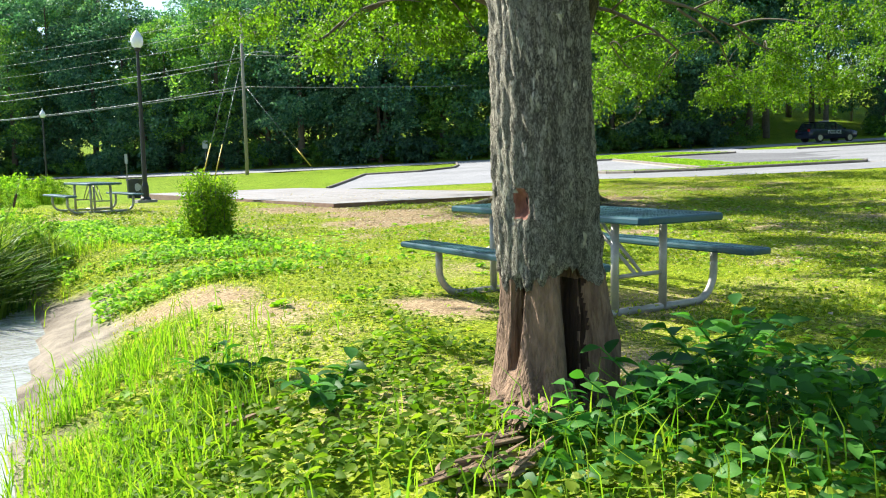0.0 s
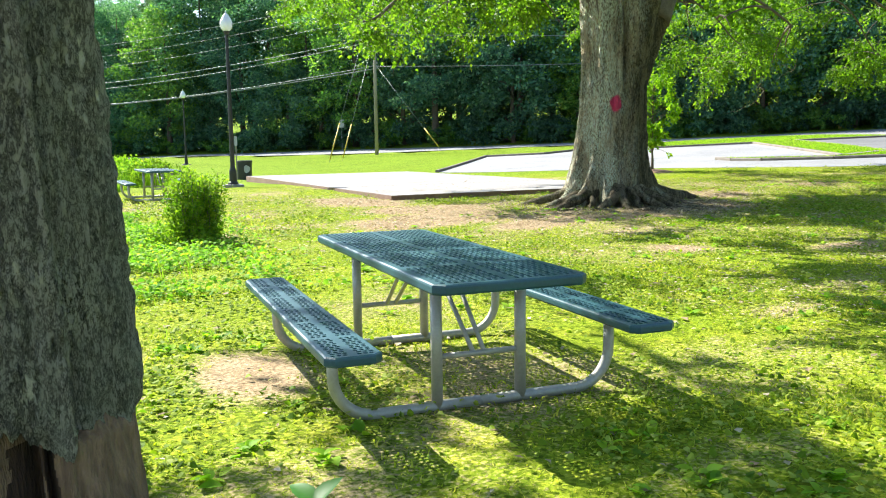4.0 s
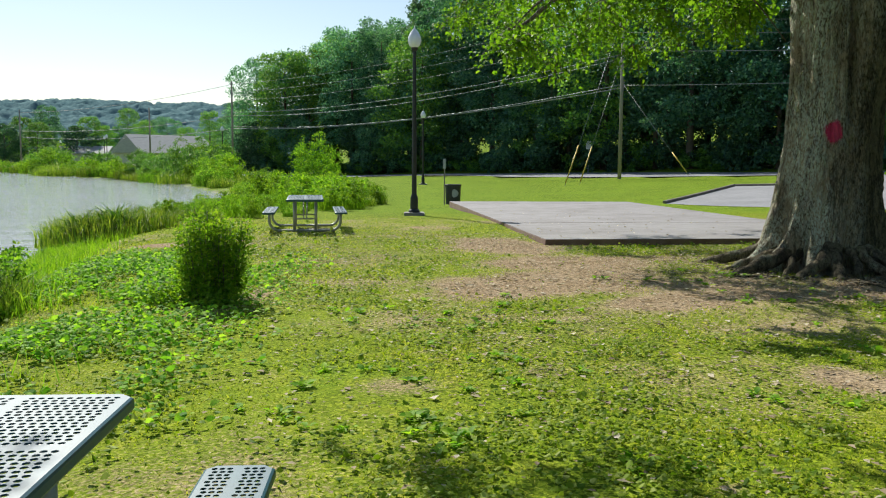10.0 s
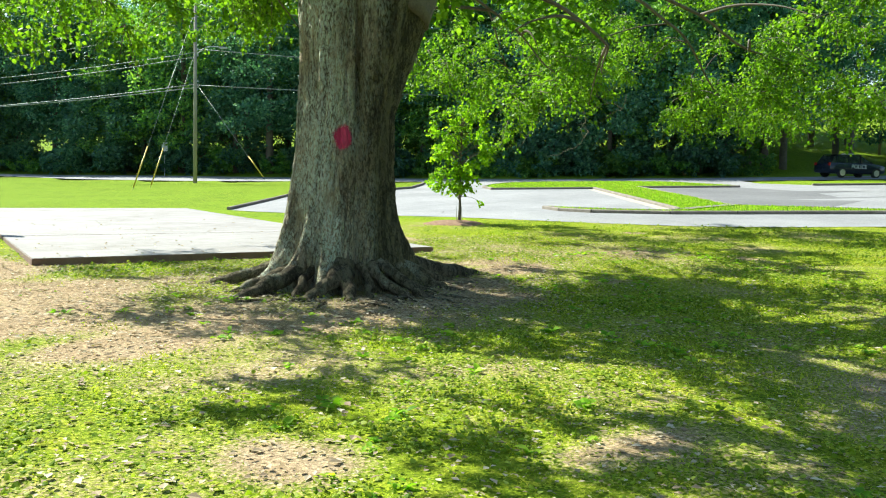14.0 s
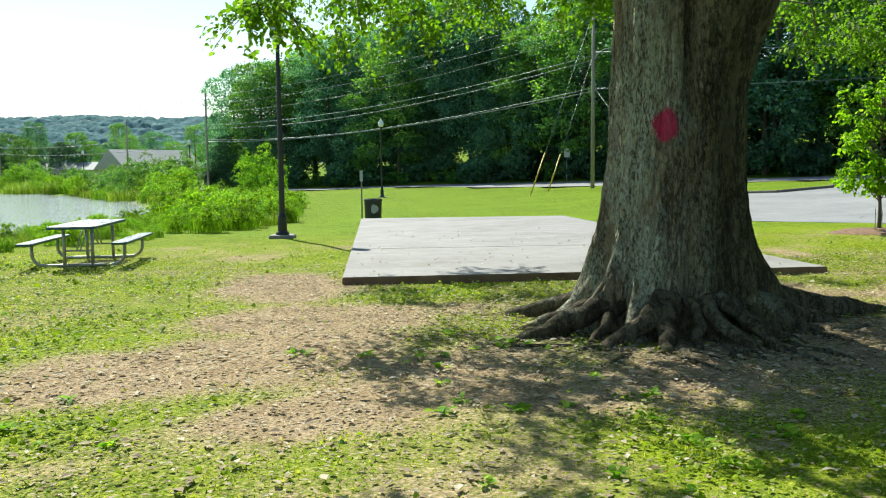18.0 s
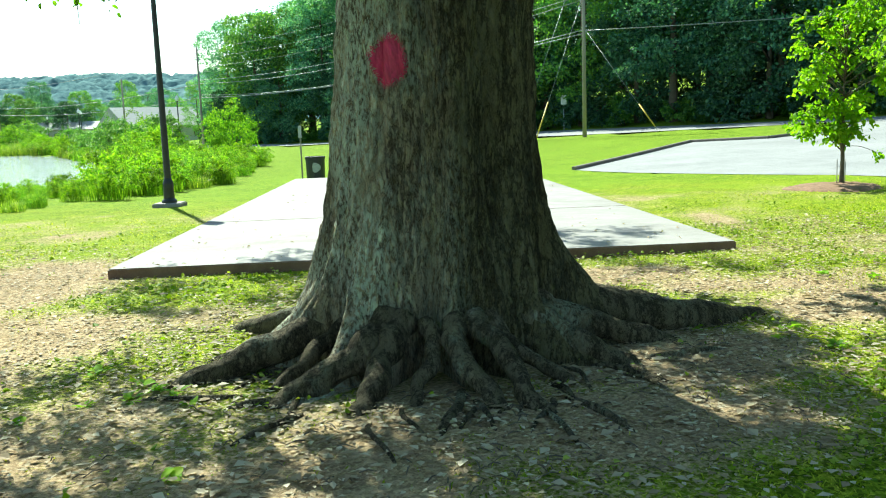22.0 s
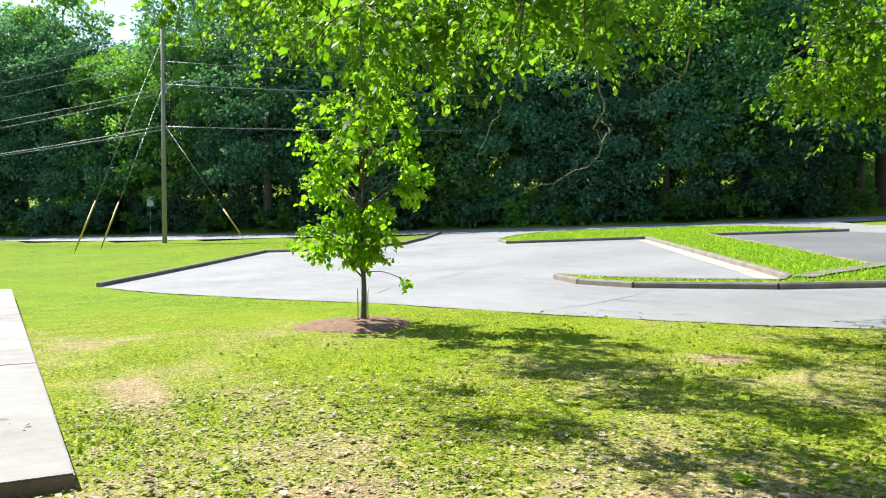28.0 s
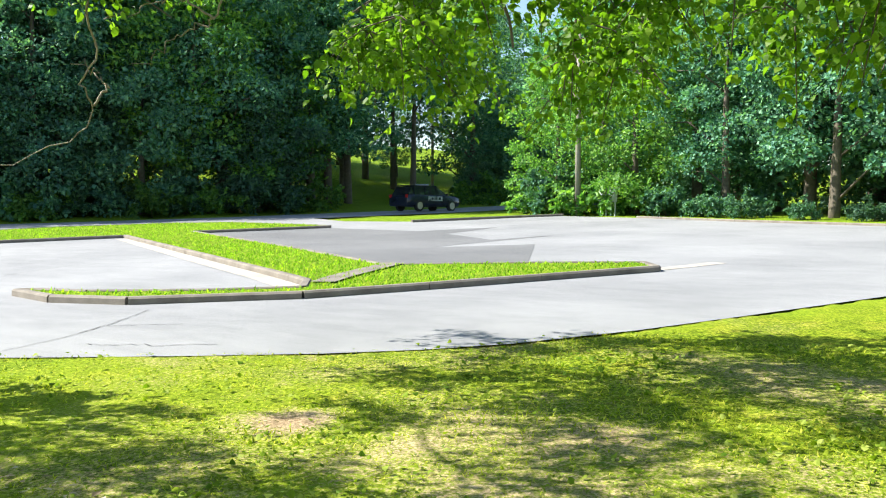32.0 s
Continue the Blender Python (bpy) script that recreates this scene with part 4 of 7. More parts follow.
# ---- lamps, poles and wires ----
def park_lamp(loc, label, pad=True):
    l = thing("street_lamp", loc, label, "street lamp", "park lamps")
    prof = [(0.17, 0), (0.17, 0.1), (0.15, 0.13), (0.12, 0.16), (0.115, 0.5), (0.1, 0.55), (0.075, 0.62), (0.065, 2.5), (0.05, 4.75), (0.055, 4.78), (0.055, 4.84), (0.09, 4.88), (0.11, 4.95)]
    bm = bmesh.new()
    rings = [[bm.verts.new((r * (1 + (0.04 if k % 2 and 0.6 < z < 4.7 else 0)) * math.cos(k * math.pi / 10), r * math.sin(k * math.pi / 10), z)) for k in range(20)] for r, z in prof]
    for a, b in zip(rings[:-1], rings[1:]):
        for k in range(20):
            bm.faces.new((a[k], a[(k + 1) % 20], b[(k + 1) % 20], b[k]))
    bm.faces.new(rings[-1])
    part("post", bm, MAT_BLACK, l, "black fluted post")
    globe = None
    for name, text, prof in (("globe", "white acorn globe", [(0.1, 4.95), (0.17, 5.02), (0.2, 5.14), (0.195, 5.24), (0.15, 5.34), (0.13, 5.355)]),
                             ("cap", "pointed globe cap", [(0.14, 5.35), (0.135, 5.365), (0.1, 5.43), (0.03, 5.5), (0.012, 5.53), (0.018, 5.56), (0.002, 5.6)])):
        bm = bmesh.new()
        rings = [[bm.verts.new((r * math.cos(k * math.pi / 8), r * math.sin(k * math.pi / 8), z)) for k in range(16)] for r, z in prof]
        for a, b in zip(rings[:-1], rings[1:]):
            for k in range(16):
                bm.faces.new((a[k], a[(k + 1) % 16], b[(k + 1) % 16], b[k]))
        bm.faces.new(rings[-1])
        globe = part(name, bm, MAT_GLOBE, globe or l, text, True)
    if pad:
        bm = bmesh.new()
        box(bm, 0, 0, 0.0, 0.62, 0.62, 0.12, 0.02)
        part("footing", bm, MAT_CONCRETE, l, "square concrete footing")
    return l


def on_ground(x, y, dz=0.0):
    return (x, y, float(height(x, y)) + dz)


lamp = park_lamp(on_ground(5.99, 29.12, 0.03), "black fluted park lamp with a white acorn globe")
for x, y in ((7.2, 67.8), (-14.1, 98.8), (-41.3, 141.3), (-85.0, 217.3), (-60, 172)):
    copy_thing(lamp, pose(*on_ground(x, y)))


def utility_pole(loc, high, label, arms=(), light=False, r=0.15, insul=()):
    p = thing("utility_pole", loc, label, "utility pole", "utility poles")
    shaft = obj("pole_shaft", tubes("pole_shaft", [([(0, 0, -0.3), (0, 0, high * 0.5), (0, 0, high)], [r, r * 0.85, r * 0.68], 14)]), MAT_POLE, p)
    for z in arms:
        bm = bmesh.new()
        box(bm, 0, 0.16, z, 0.1, 0.12, 2.2, 0.01, None)
        bmesh.ops.rotate(bm, cent=(0, 0.16, z), matrix=Matrix.Rotation(radians(90), 3, "Y"), verts=bm.verts)
        part("cross_arm", bm, MAT_POLE, p)
    for z in insul:
        bm = bmesh.new()
        bmesh.ops.create_cone(bm, segments=10, radius1=0.06, radius2=0.035, depth=0.16, cap_ends=True, matrix=Matrix.Translation((0.17, -0.05, z)))
        part("insulator", bm, MAT_GREYPAINT, shaft)
    if light:
        z = high * 0.735
        arm = obj("lamp_arm", tubes("lamp_arm", [(smooth_path([(0.1, 0, z - 0.3), (0.6, -0.2, z + 0.2), (1.3, -0.4, z + 0.35), (1.7, -0.5, z + 0.33)], 14), 0.03, 8)]), MAT_GREYPAINT, p, "grey street-light arm")
        bm = bmesh.new()
        box(bm, 1.9, -0.56, z + 0.3, 0.6, 0.24, 0.14, 0.05)
        part("lamp_head", bm, MAT_GREYPAINT, arm, "grey street-light head")
    return p


POLE = on_ground(22.52, 69.2)
utility_pole(POLE, 13.2, "tall grey utility pole with street light and guy wires", light=True, insul=(7.2, 7.5, 9.4, 9.8, 11.2, 12.2, 13.0))
POLE_LEFT = on_ground(-16.5, 116.8)
utility_pole(POLE_LEFT, 12.0, "grey wooden utility pole before the woods", insul=(6.8, 9.0, 10.5, 11.6))
POLE_RIGHT = on_ground(90, 60)
utility_pole(POLE_RIGHT, 11.0, "grey wooden utility pole among the trees", insul=(7.0, 9.0, 10.5))
utility_pole((60.4, 33.34, float(height(60.4, 33.34))), 10.5, "slim tan utility pole before shrubs", r=0.16)
utility_pole(on_ground(-58, 150), 10.0, "distant wooden utility pole", r=0.15)


def wire(a, b, sag, r, label):
    n = 22
    p = [Vector(a).lerp(Vector(b), k / n) - Vector((0, 0, sag * 4 * (k / n) * (1 - k / n))) for k in range(n + 1)]
    tagged(obj("power_line", tubes("power_line", [([tuple(v) for v in p], r, 5)]), MAT_WIRE), label, "power line", "power lines")


def at_pole(p, z, dx=0.17):
    return (p[0] + dx, p[1] - 0.05, p[2] + z)


for za, zb, sag, r in ((7.05, 5.9, 1.0, 0.035), (7.3, 6.2, 1.2, 0.03), (9.3, 7.6, 1.3, 0.026), (9.6, 8.0, 1.1, 0.026), (11.3, 9.6, 1.2, 0.016), (12.1, 10.6, 1.0, 0.016), (13.0, 11.6, 0.9, 0.016)):
    wire(at_pole(POLE, za), at_pole(POLE_LEFT, zb), sag, r, "sagging grey power line before the woods")
for za, zb, sag, r in ((7.2, 7.0, 1.0, 0.026), (9.8, 9.4, 1.2, 0.026), (11.2, 10.0, 1.1, 0.016), (12.2, 10.5, 1.0, 0.016), (13.0, 11.0, 1.0, 0.016)):
    wire(at_pole(POLE, za), at_pole(POLE_RIGHT, zb), sag, r, "sagging grey power line before the woods")
for za, zb in ((5.9, 5.5), (7.6, 6.5), (11.6, 9.5)):
    wire(at_pole(POLE_LEFT, za), at_pole(on_ground(-58, 150), zb), 0.8, 0.03, "distant sagging power line")


def guy_wire(foot, z, guard):
    g = thing("guy_wire", foot, "steel guy wire with a yellow guard at its foot", "guy wire", "guy wires")
    d = Vector((POLE[0] - foot[0], POLE[1] - foot[1], POLE[2] + z - foot[2]))
    obj("cable", tubes("cable", [([(0, 0, -0.05), tuple(d)], 0.014, 6)]), MAT_WIRE, g)
    u = d.normalized()
    obj("guard", tubes("guard", [([tuple(u * 0.25), tuple(u * guard)], 0.045, 8)]), MAT_YELLOW, g, "yellow plastic guard")


guy_wire(on_ground(17.1, 63.3), 12.6, 3.4)
guy_wire(on_ground(18.5, 64.9), 9.6, 3.2)
guy_wire(on_ground(26.2, 64.0, 0.3), 7.4, 2.2)


def sign_post(loc, high, w, h, label, plate=MAT_GREYPAINT, rz=0):
    s = thing("sign_post", loc, label, "sign", "", rz)
    bm = bmesh.new()
    box(bm, 0, 0, high / 2 - 0.15, 0.05, 0.035, high + 0.3, 0.006)
    part("post", bm, MAT_GREYPAINT if plate is MAT_WHITE else MAT_POLE, s)
    bm = bmesh.new()
    box(bm, 0, -0.028, high - h / 2, w, 0.012, h, 0.004)
    part("plate", bm, plate, s, "plain metal plate")
    return s


sign_post(on_ground(23.5, 85.0), 3.0, 0.5, 0.8, "small metal road sign on a post", MAT_WHITE)
sign_post(on_ground(7.42, 39.6), 1.95, 0.12, 0.42, "thin weathered post with a narrow grey plate beside the bin", rz=-10)


def litter_bin(loc):
    b = thing("litter_bin", loc, "black litter bin with a pale round badge at the slab's end", "litter bin", "", 12)
    bm = bmesh.new()
    ns = 18
    prof = [(0.3, 0), (0.315, 0.02), (0.34, 0.78), (0.36, 0.79), (0.36, 0.86), (0.345, 0.88), (0.3, 0.885), (0.29, 0.8)]
    rings = [[bm.verts.new((r * math.cos(2 * math.pi * k / ns), r * math.sin(2 * math.pi * k / ns), z)) for k in range(ns)] for r, z in prof]
    for a, c in zip(rings[:-1], rings[1:]):
        for k in range(ns):
            bm.faces.new((a[k], a[(k + 1) % ns], c[(k + 1) % ns], c[k]))
    bm.faces.new(rings[-1])
    bm.faces.new(rings[0][::-1])
    drum = part("drum", bm, MAT_BIN, b)
    bm = bmesh.new()
    rr = []
    for k in range(16):
        a, q = 2 * math.pi * k / 16, 1.0 + 0.12 * math.cos(3 * 2 * math.pi * k / 16)
        th = -math.pi / 2 + 0.15 * q * math.cos(a) / 0.34
        rr.append(bm.verts.new((0.347 * math.cos(th), 0.347 * math.sin(th), 0.5 + 0.17 * q * math.sin(a))))
    bm.faces.new(rr)
    bmesh.ops.solidify(bm, geom=bm.faces[:], thickness=0.006)
    part("badge", bm, MAT_BADGE, drum, "pale faded round badge")


litter_bin(on_ground(7.82, 40.1, -0.02))


def hydrant(loc):
    h = thing("fire_hydrant", loc, "faded pale yellow fire hydrant on the verge", "fire hydrant")
    bm = bmesh.new()
    prof = [(0.17, 0), (0.17, 0.05), (0.12, 0.07), (0.12, 0.5), (0.16, 0.52), (0.16, 0.56), (0.13, 0.6), (0.08, 0.7), (0.03, 0.74), (0.03, 0.8), (0.001, 0.8)]
    rings = [[bm.verts.new((r * math.cos(k * math.pi / 8), r * math.sin(k * math.pi / 8), z)) for k in range(16)] for r, z in prof]
    for a, b in zip(rings[:-1], rings[1:]):
        for k in range(16):
            bm.faces.new((a[k], a[(k + 1) % 16], b[(k + 1) % 16], b[k]))
    part("barrel", bm, MAT_HYDRANT, h, "", True)
    for ang in (0, 120, 240):
        a = radians(ang)
        obj("nozzle", tubes("nozzle", [([(0.1 * math.cos(a), 0.1 * math.sin(a), 0.42), (0.23 * math.cos(a), 0.23 * math.sin(a), 0.42)], 0.07, 10)]), MAT_HYDRANT, h)


hydrant(on_ground(58.9, 56.2))


def meter_box(loc, w, label):
    m = thing("utility_cabinet", loc, label, "utility cabinet", "utility cabinets", 60)
    bm = bmesh.new()
    box(bm, 0, 0, 1.1, w, 0.25, 0.75, 0.02)
    part("case", bm, MAT_GREYPAINT, m)
    bm = bmesh.new()
    box(bm, 0, -0.135, 1.12, w * 0.8, 0.02, 0.55, 0.01)
    part("door", bm, MAT_WHITE, m)
    for s in (-1, 1):
        bm = bmesh.new()
        box(bm, s * w * 0.4, 0, 0.3, 0.07, 0.07, 0.9, 0.008)
        part("leg", bm, MAT_GREYPAINT, m)


meter_box(on_ground(59.6, 31.6), 0.5, "pale grey electric meter box on posts")
meter_box(on_ground(59.3, 31.0), 0.4, "small grey utility cabinet beside shrubs")


# ---- trees ----
def trunk_mesh(name, zs, ring, fn):
    """A closed-ring trunk: fn gives x, y, z from height z and the angles."""
    a = np.linspace(0, 2 * np.pi, ring, endpoint=False)
    V = np.stack([np.stack(fn(z, a), -1) for z in zs])
    n = len(zs)
    i, j = np.meshgrid(np.arange(n - 1), np.arange(ring), indexing="ij")
    f = np.stack([i * ring + j, i * ring + (j + 1) % ring, (i + 1) * ring + (j + 1) % ring, (i + 1) * ring + j], -1).reshape(-1, 4)
    return np_mesh(name, V.reshape(-1, 3), f, True)


def ridges(a, z, n, amp, seed):
    """Furrowed bark: wavering vertical ridges."""
    w = a * n + 1.6 * np.sin(z * 3.1 + a * 3 + seed) + 0.9 * np.sin(z * 9.3 + a * 7 + seed * 2)
    r = 1 - np.abs(np.sin(w / 2)) ** 0.7
    k = 0.5 + 0.5 * np.sin(z * 37 + a * 11 + 3 * np.sin(a * 5 + z * 6) + seed)
    return amp * (-r + 0.35 * k)


def flakes(a, z, r, scale):
    """Uneven relief over a round stem of radius r, 0 to 1."""
    x, y = r * np.cos(a), r * np.sin(a)
    return lumps(x + 0.61 * z, y - 0.79 * z + 0.3 * x, scale, 2.5)


def spray(rng, centre, radius, count, droop, size, pts):
    """Leaves along short drooping twigs round a centre: appended to pts."""
    tw = max(3, count // 14)
    dirs = unit(rng.normal(size=(tw, 3)) * [1, 1, 0.55] - [0, 0, droop])
    ln = rng.uniform(0.45, 1.0, tw) * radius
    w = rng.integers(0, tw, count)
    s = rng.uniform(0.15, 1.0, count)
    base = centre + dirs[w] * (ln[w] * s)[:, None] - np.stack([np.zeros(count), np.zeros(count), droop * 0.35 * ln[w] * s * s], 1)
    base += rng.normal(size=(count, 3)) * 0.045
    d = unit(dirs[w] * 0.7 + rng.normal(size=(count, 3)) * 0.75 - [0, 0, 0.35])
    nrm = unit(rng.normal(size=(count, 3)) * 0.55 + [0, 0, 1])
    L = rng.uniform(0.65, 1.25, count) * size
    pts.append((base, d, nrm, L, L * rng.uniform(0.6, 0.85, count)))
    return [(centre, centre + dirs[k] * ln[k] - np.array([0, 0, droop * 0.35 * ln[k]])) for k in range(tw)]


def stack_leaves(name, pts, make=leaves):
    return make(name, *[np.concatenate([p[k] for p in pts]) for k in range(5)])


def limb(path, r0, r1, n=26, segs=12):
    p = smooth_path(path, n)
    return (p, np.linspace(r0, r1, len(p)), segs)


def near_tree():
    """The nearer park tree: its bark has been lost below knee height, and dark weathered wood shows there."""
    rng = np.random.default_rng(11)
    cx, cy, gz = 2.36, 3.11, 0.3
    t = thing("park_tree", (cx, cy, gz), "park tree with grey bark, stripped to dark wood below", "tree")
    zs = np.concatenate([np.linspace(0.59, 0.69, 12), np.linspace(0.71, 3.2, 120), np.linspace(3.3, 6.4, 40)])

    def hole(a, z):
        """A knot hole, deep in its middle, upright oval."""
        return np.exp(-((np.mod(a - 3.54 + np.pi, 2 * np.pi) - np.pi) / 0.14) ** 4 - ((z - 0.94) / 0.05) ** 4)

    def bark_fn(z, a):
        turn = np.mod(a - 5.05 + np.pi, 2 * np.pi) - np.pi
        facet = 0.03 * ss(0.0, 0.1, turn) * (1 - ss(0.5, 1.3, turn)) - 0.012 * np.exp(-(turn / 0.07) ** 2)
        r = 0.25 - 0.02 * ss(0.7, 1.7, z) + 0.01 * np.sin(a * 2 + 1) + 0.006 * np.sin(a * 5 + z) + 0.035 * ss(2.6, 5.5, z) - facet
        low = 0.045 * np.sin(a * 3 + 0.8) + 0.02 * np.sin(a * 7 + 2) + 0.035 * (flakes(a, 0.0, 0.25, 0.03) - 0.5) + 0.045 * (flakes(a, 0.0, 0.25, 0.009) - 0.5)
        lip = ss(0.595, 0.64, z + 0.02 * np.sin(a * 9) + 0.015 * np.sin(a * 23))
        r = (r + ridges(a, z, 30, 0.008, 2.0) + 0.022 * (flakes(a, z * 0.5, 0.25, 0.03) - 0.5) + 0.02 * (flakes(a, z * 0.55, 0.25, 0.013) - 0.5)) * (0.9 + 0.1 * lip)
        r = r - 0.055 * hole(a, z)
        zz = z + low * (1 - ss(0.62, 1.0, z))
        return r * np.cos(a) - 0.045 * (z - 0.6), r * np.sin(a), np.zeros_like(a) + zz
    shell = obj("bark", trunk_mesh("bark", zs, 320, bark_fn), MAT_BARK, t, "flaky grey bark")
    shell.data.materials.append(MAT_KNOT)
    for p in shell.data.polygons:
        c = p.center
        if 0.8 < c.z < 1.08 and c.x < 0 and hole(math.atan2(c.y, c.x + 0.045 * (c.z - 0.6)), c.z) > 0.12 + 0.08 * math.sin(c.z * 90):
            p.material_index = 1

    def wood_fn(z, a):
        z = np.zeros_like(a) + z
        near = lambda mid, half: np.exp(-((np.mod(a - mid + np.pi, 2 * np.pi) - np.pi) / half) ** 4)
        flare = 0.06 * np.exp(-np.maximum(z, 0) / 0.22)
        toe = 0.2 * np.exp(-np.maximum(z, 0) / 0.13) * np.maximum(0, np.cos(a - 3.75)) ** 6
        rot = 0.17 * near(4.6 + 0.06 * np.sin(z * 7), 0.33) * ss(-0.05, 0.12, z) - 0.1 * near(4.7 + 0.04 * np.sin(z * 5), 0.05) * ss(0.05, 0.2, z)
        slit = 0.13 * near(3.36 + 0.15 * (z - 0.4), 0.11) * ss(0.16, 0.3, z)
        burl = 0.055 * np.exp(-((np.mod(a - 5.55 + np.pi, 2 * np.pi) - np.pi) / 0.3) ** 2) * np.exp(-((z - 0.25) / 0.18) ** 2)
        fibre = 0.02 * (flakes(a, z * 0.18, 0.25, 0.022) - 0.5) + 0.012 * (flakes(a, z * 0.3, 0.25, 0.01) - 0.5) + 0.02 * (flakes(a, z, 0.25, 0.12) - 0.5)
        r = 0.236 + flare + toe + burl - rot - slit + fibre - 0.06 * ss(0.6, 0.7, z)
        return r * np.cos(a), r * np.sin(a), z
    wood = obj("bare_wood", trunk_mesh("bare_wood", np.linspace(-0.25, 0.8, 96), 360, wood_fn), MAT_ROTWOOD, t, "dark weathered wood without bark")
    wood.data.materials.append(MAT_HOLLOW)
    # recessed faces get the rotten wood that has shade in its colour
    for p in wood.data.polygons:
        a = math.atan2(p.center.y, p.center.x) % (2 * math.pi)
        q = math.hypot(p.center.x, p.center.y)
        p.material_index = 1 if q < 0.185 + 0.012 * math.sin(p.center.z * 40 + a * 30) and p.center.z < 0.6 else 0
    # added dark ball that stands in for the shade in the knot hole
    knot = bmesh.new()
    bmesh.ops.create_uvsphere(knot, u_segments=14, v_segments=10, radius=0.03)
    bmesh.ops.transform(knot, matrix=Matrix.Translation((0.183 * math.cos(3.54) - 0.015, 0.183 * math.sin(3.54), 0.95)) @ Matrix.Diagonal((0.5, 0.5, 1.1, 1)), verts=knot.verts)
    part("knot_heart", knot, MAT_HOLLOW, shell, "dark inset for the shade deep in a small knot hole", True)
    for ang, ln, r in ((3.75, 0.6, 0.05), (4.3, 0.35, 0.045), (3.3, 0.4, 0.04), (5.9, 0.3, 0.045), (1.2, 0.4, 0.05)):
        d = np.array([math.cos(ang), math.sin(ang), 0])
        p = [tuple(d * 0.2 + [0, 0, 0.14]), tuple(d * (0.2 + ln * 0.5) + [0, 0, 0.04]), tuple(d * (0.2 + ln) + [0.04, 0, -0.05])]
        obj("root", tubes("root", [limb(p, r, r * 0.45, 12)]), MAT_ROTWOOD, t)
    specs, pts = [], []
    for k in range(9):
        a = k * 2 * math.pi / 9 + rng.uniform(-0.3, 0.3)
        z0, reach, rise = rng.uniform(4.6, 6.2), rng.uniform(2.6, 4.8), rng.uniform(1.2, 4.0)
        q = np.array([math.cos(a), math.sin(a), 0])
        tip = q * reach + [0, 0, z0 + rise]
        specs.append(limb([(0, 0, z0), tuple(q * reach * 0.45 + [0, 0, z0 + rise * 0.65]), tuple(tip)], 0.13, 0.03, 14, 8))
        for m in range(9):
            c = q * reach * rng.uniform(0.35, 1.1) + [0, 0, z0 + rise * rng.uniform(0.5, 1.2)] + rng.normal(size=3) * [0.8, 0.8, 0.5]
            spray(rng, c, 1.0, 95, 0.3, 0.13, pts)
    # unseen bough and leaves, added so their shade falls on lawn and table
    specs.append(limb([(0, 0, 5.0), (-0.2, 2.6, 6.0), (0.0, 5.4, 6.3), (0.6, 9.0, 6.2)], 0.12, 0.03, 14, 8))
    for mx, my, n in ((-0.2, 6.2, 9), (-1.1, 5.0, 9), (1.5, 10.0, 4), (-0.9, 8.3, 4), (0.6, 8.0, 4), (2.2, 6.6, 5), (-2.2, 6.6, 4), (0.9, 4.6, 10), (2.4, 5.6, 9), (3.4, 7.2, 7)):
        for _ in range(n):
            spray(rng, np.array([mx, my, 6.0]) + rng.normal(size=3) * [0.55, 0.55, 0.3], 0.75, 95, 0.3, 0.13, pts)
    for spec in specs:
        obj("limb", tubes("limb", [spec]), MAT_TWIG, t)
    obj("crown", stack_leaves("crown", pts), MAT_LEAF, t, "broad green leaves")


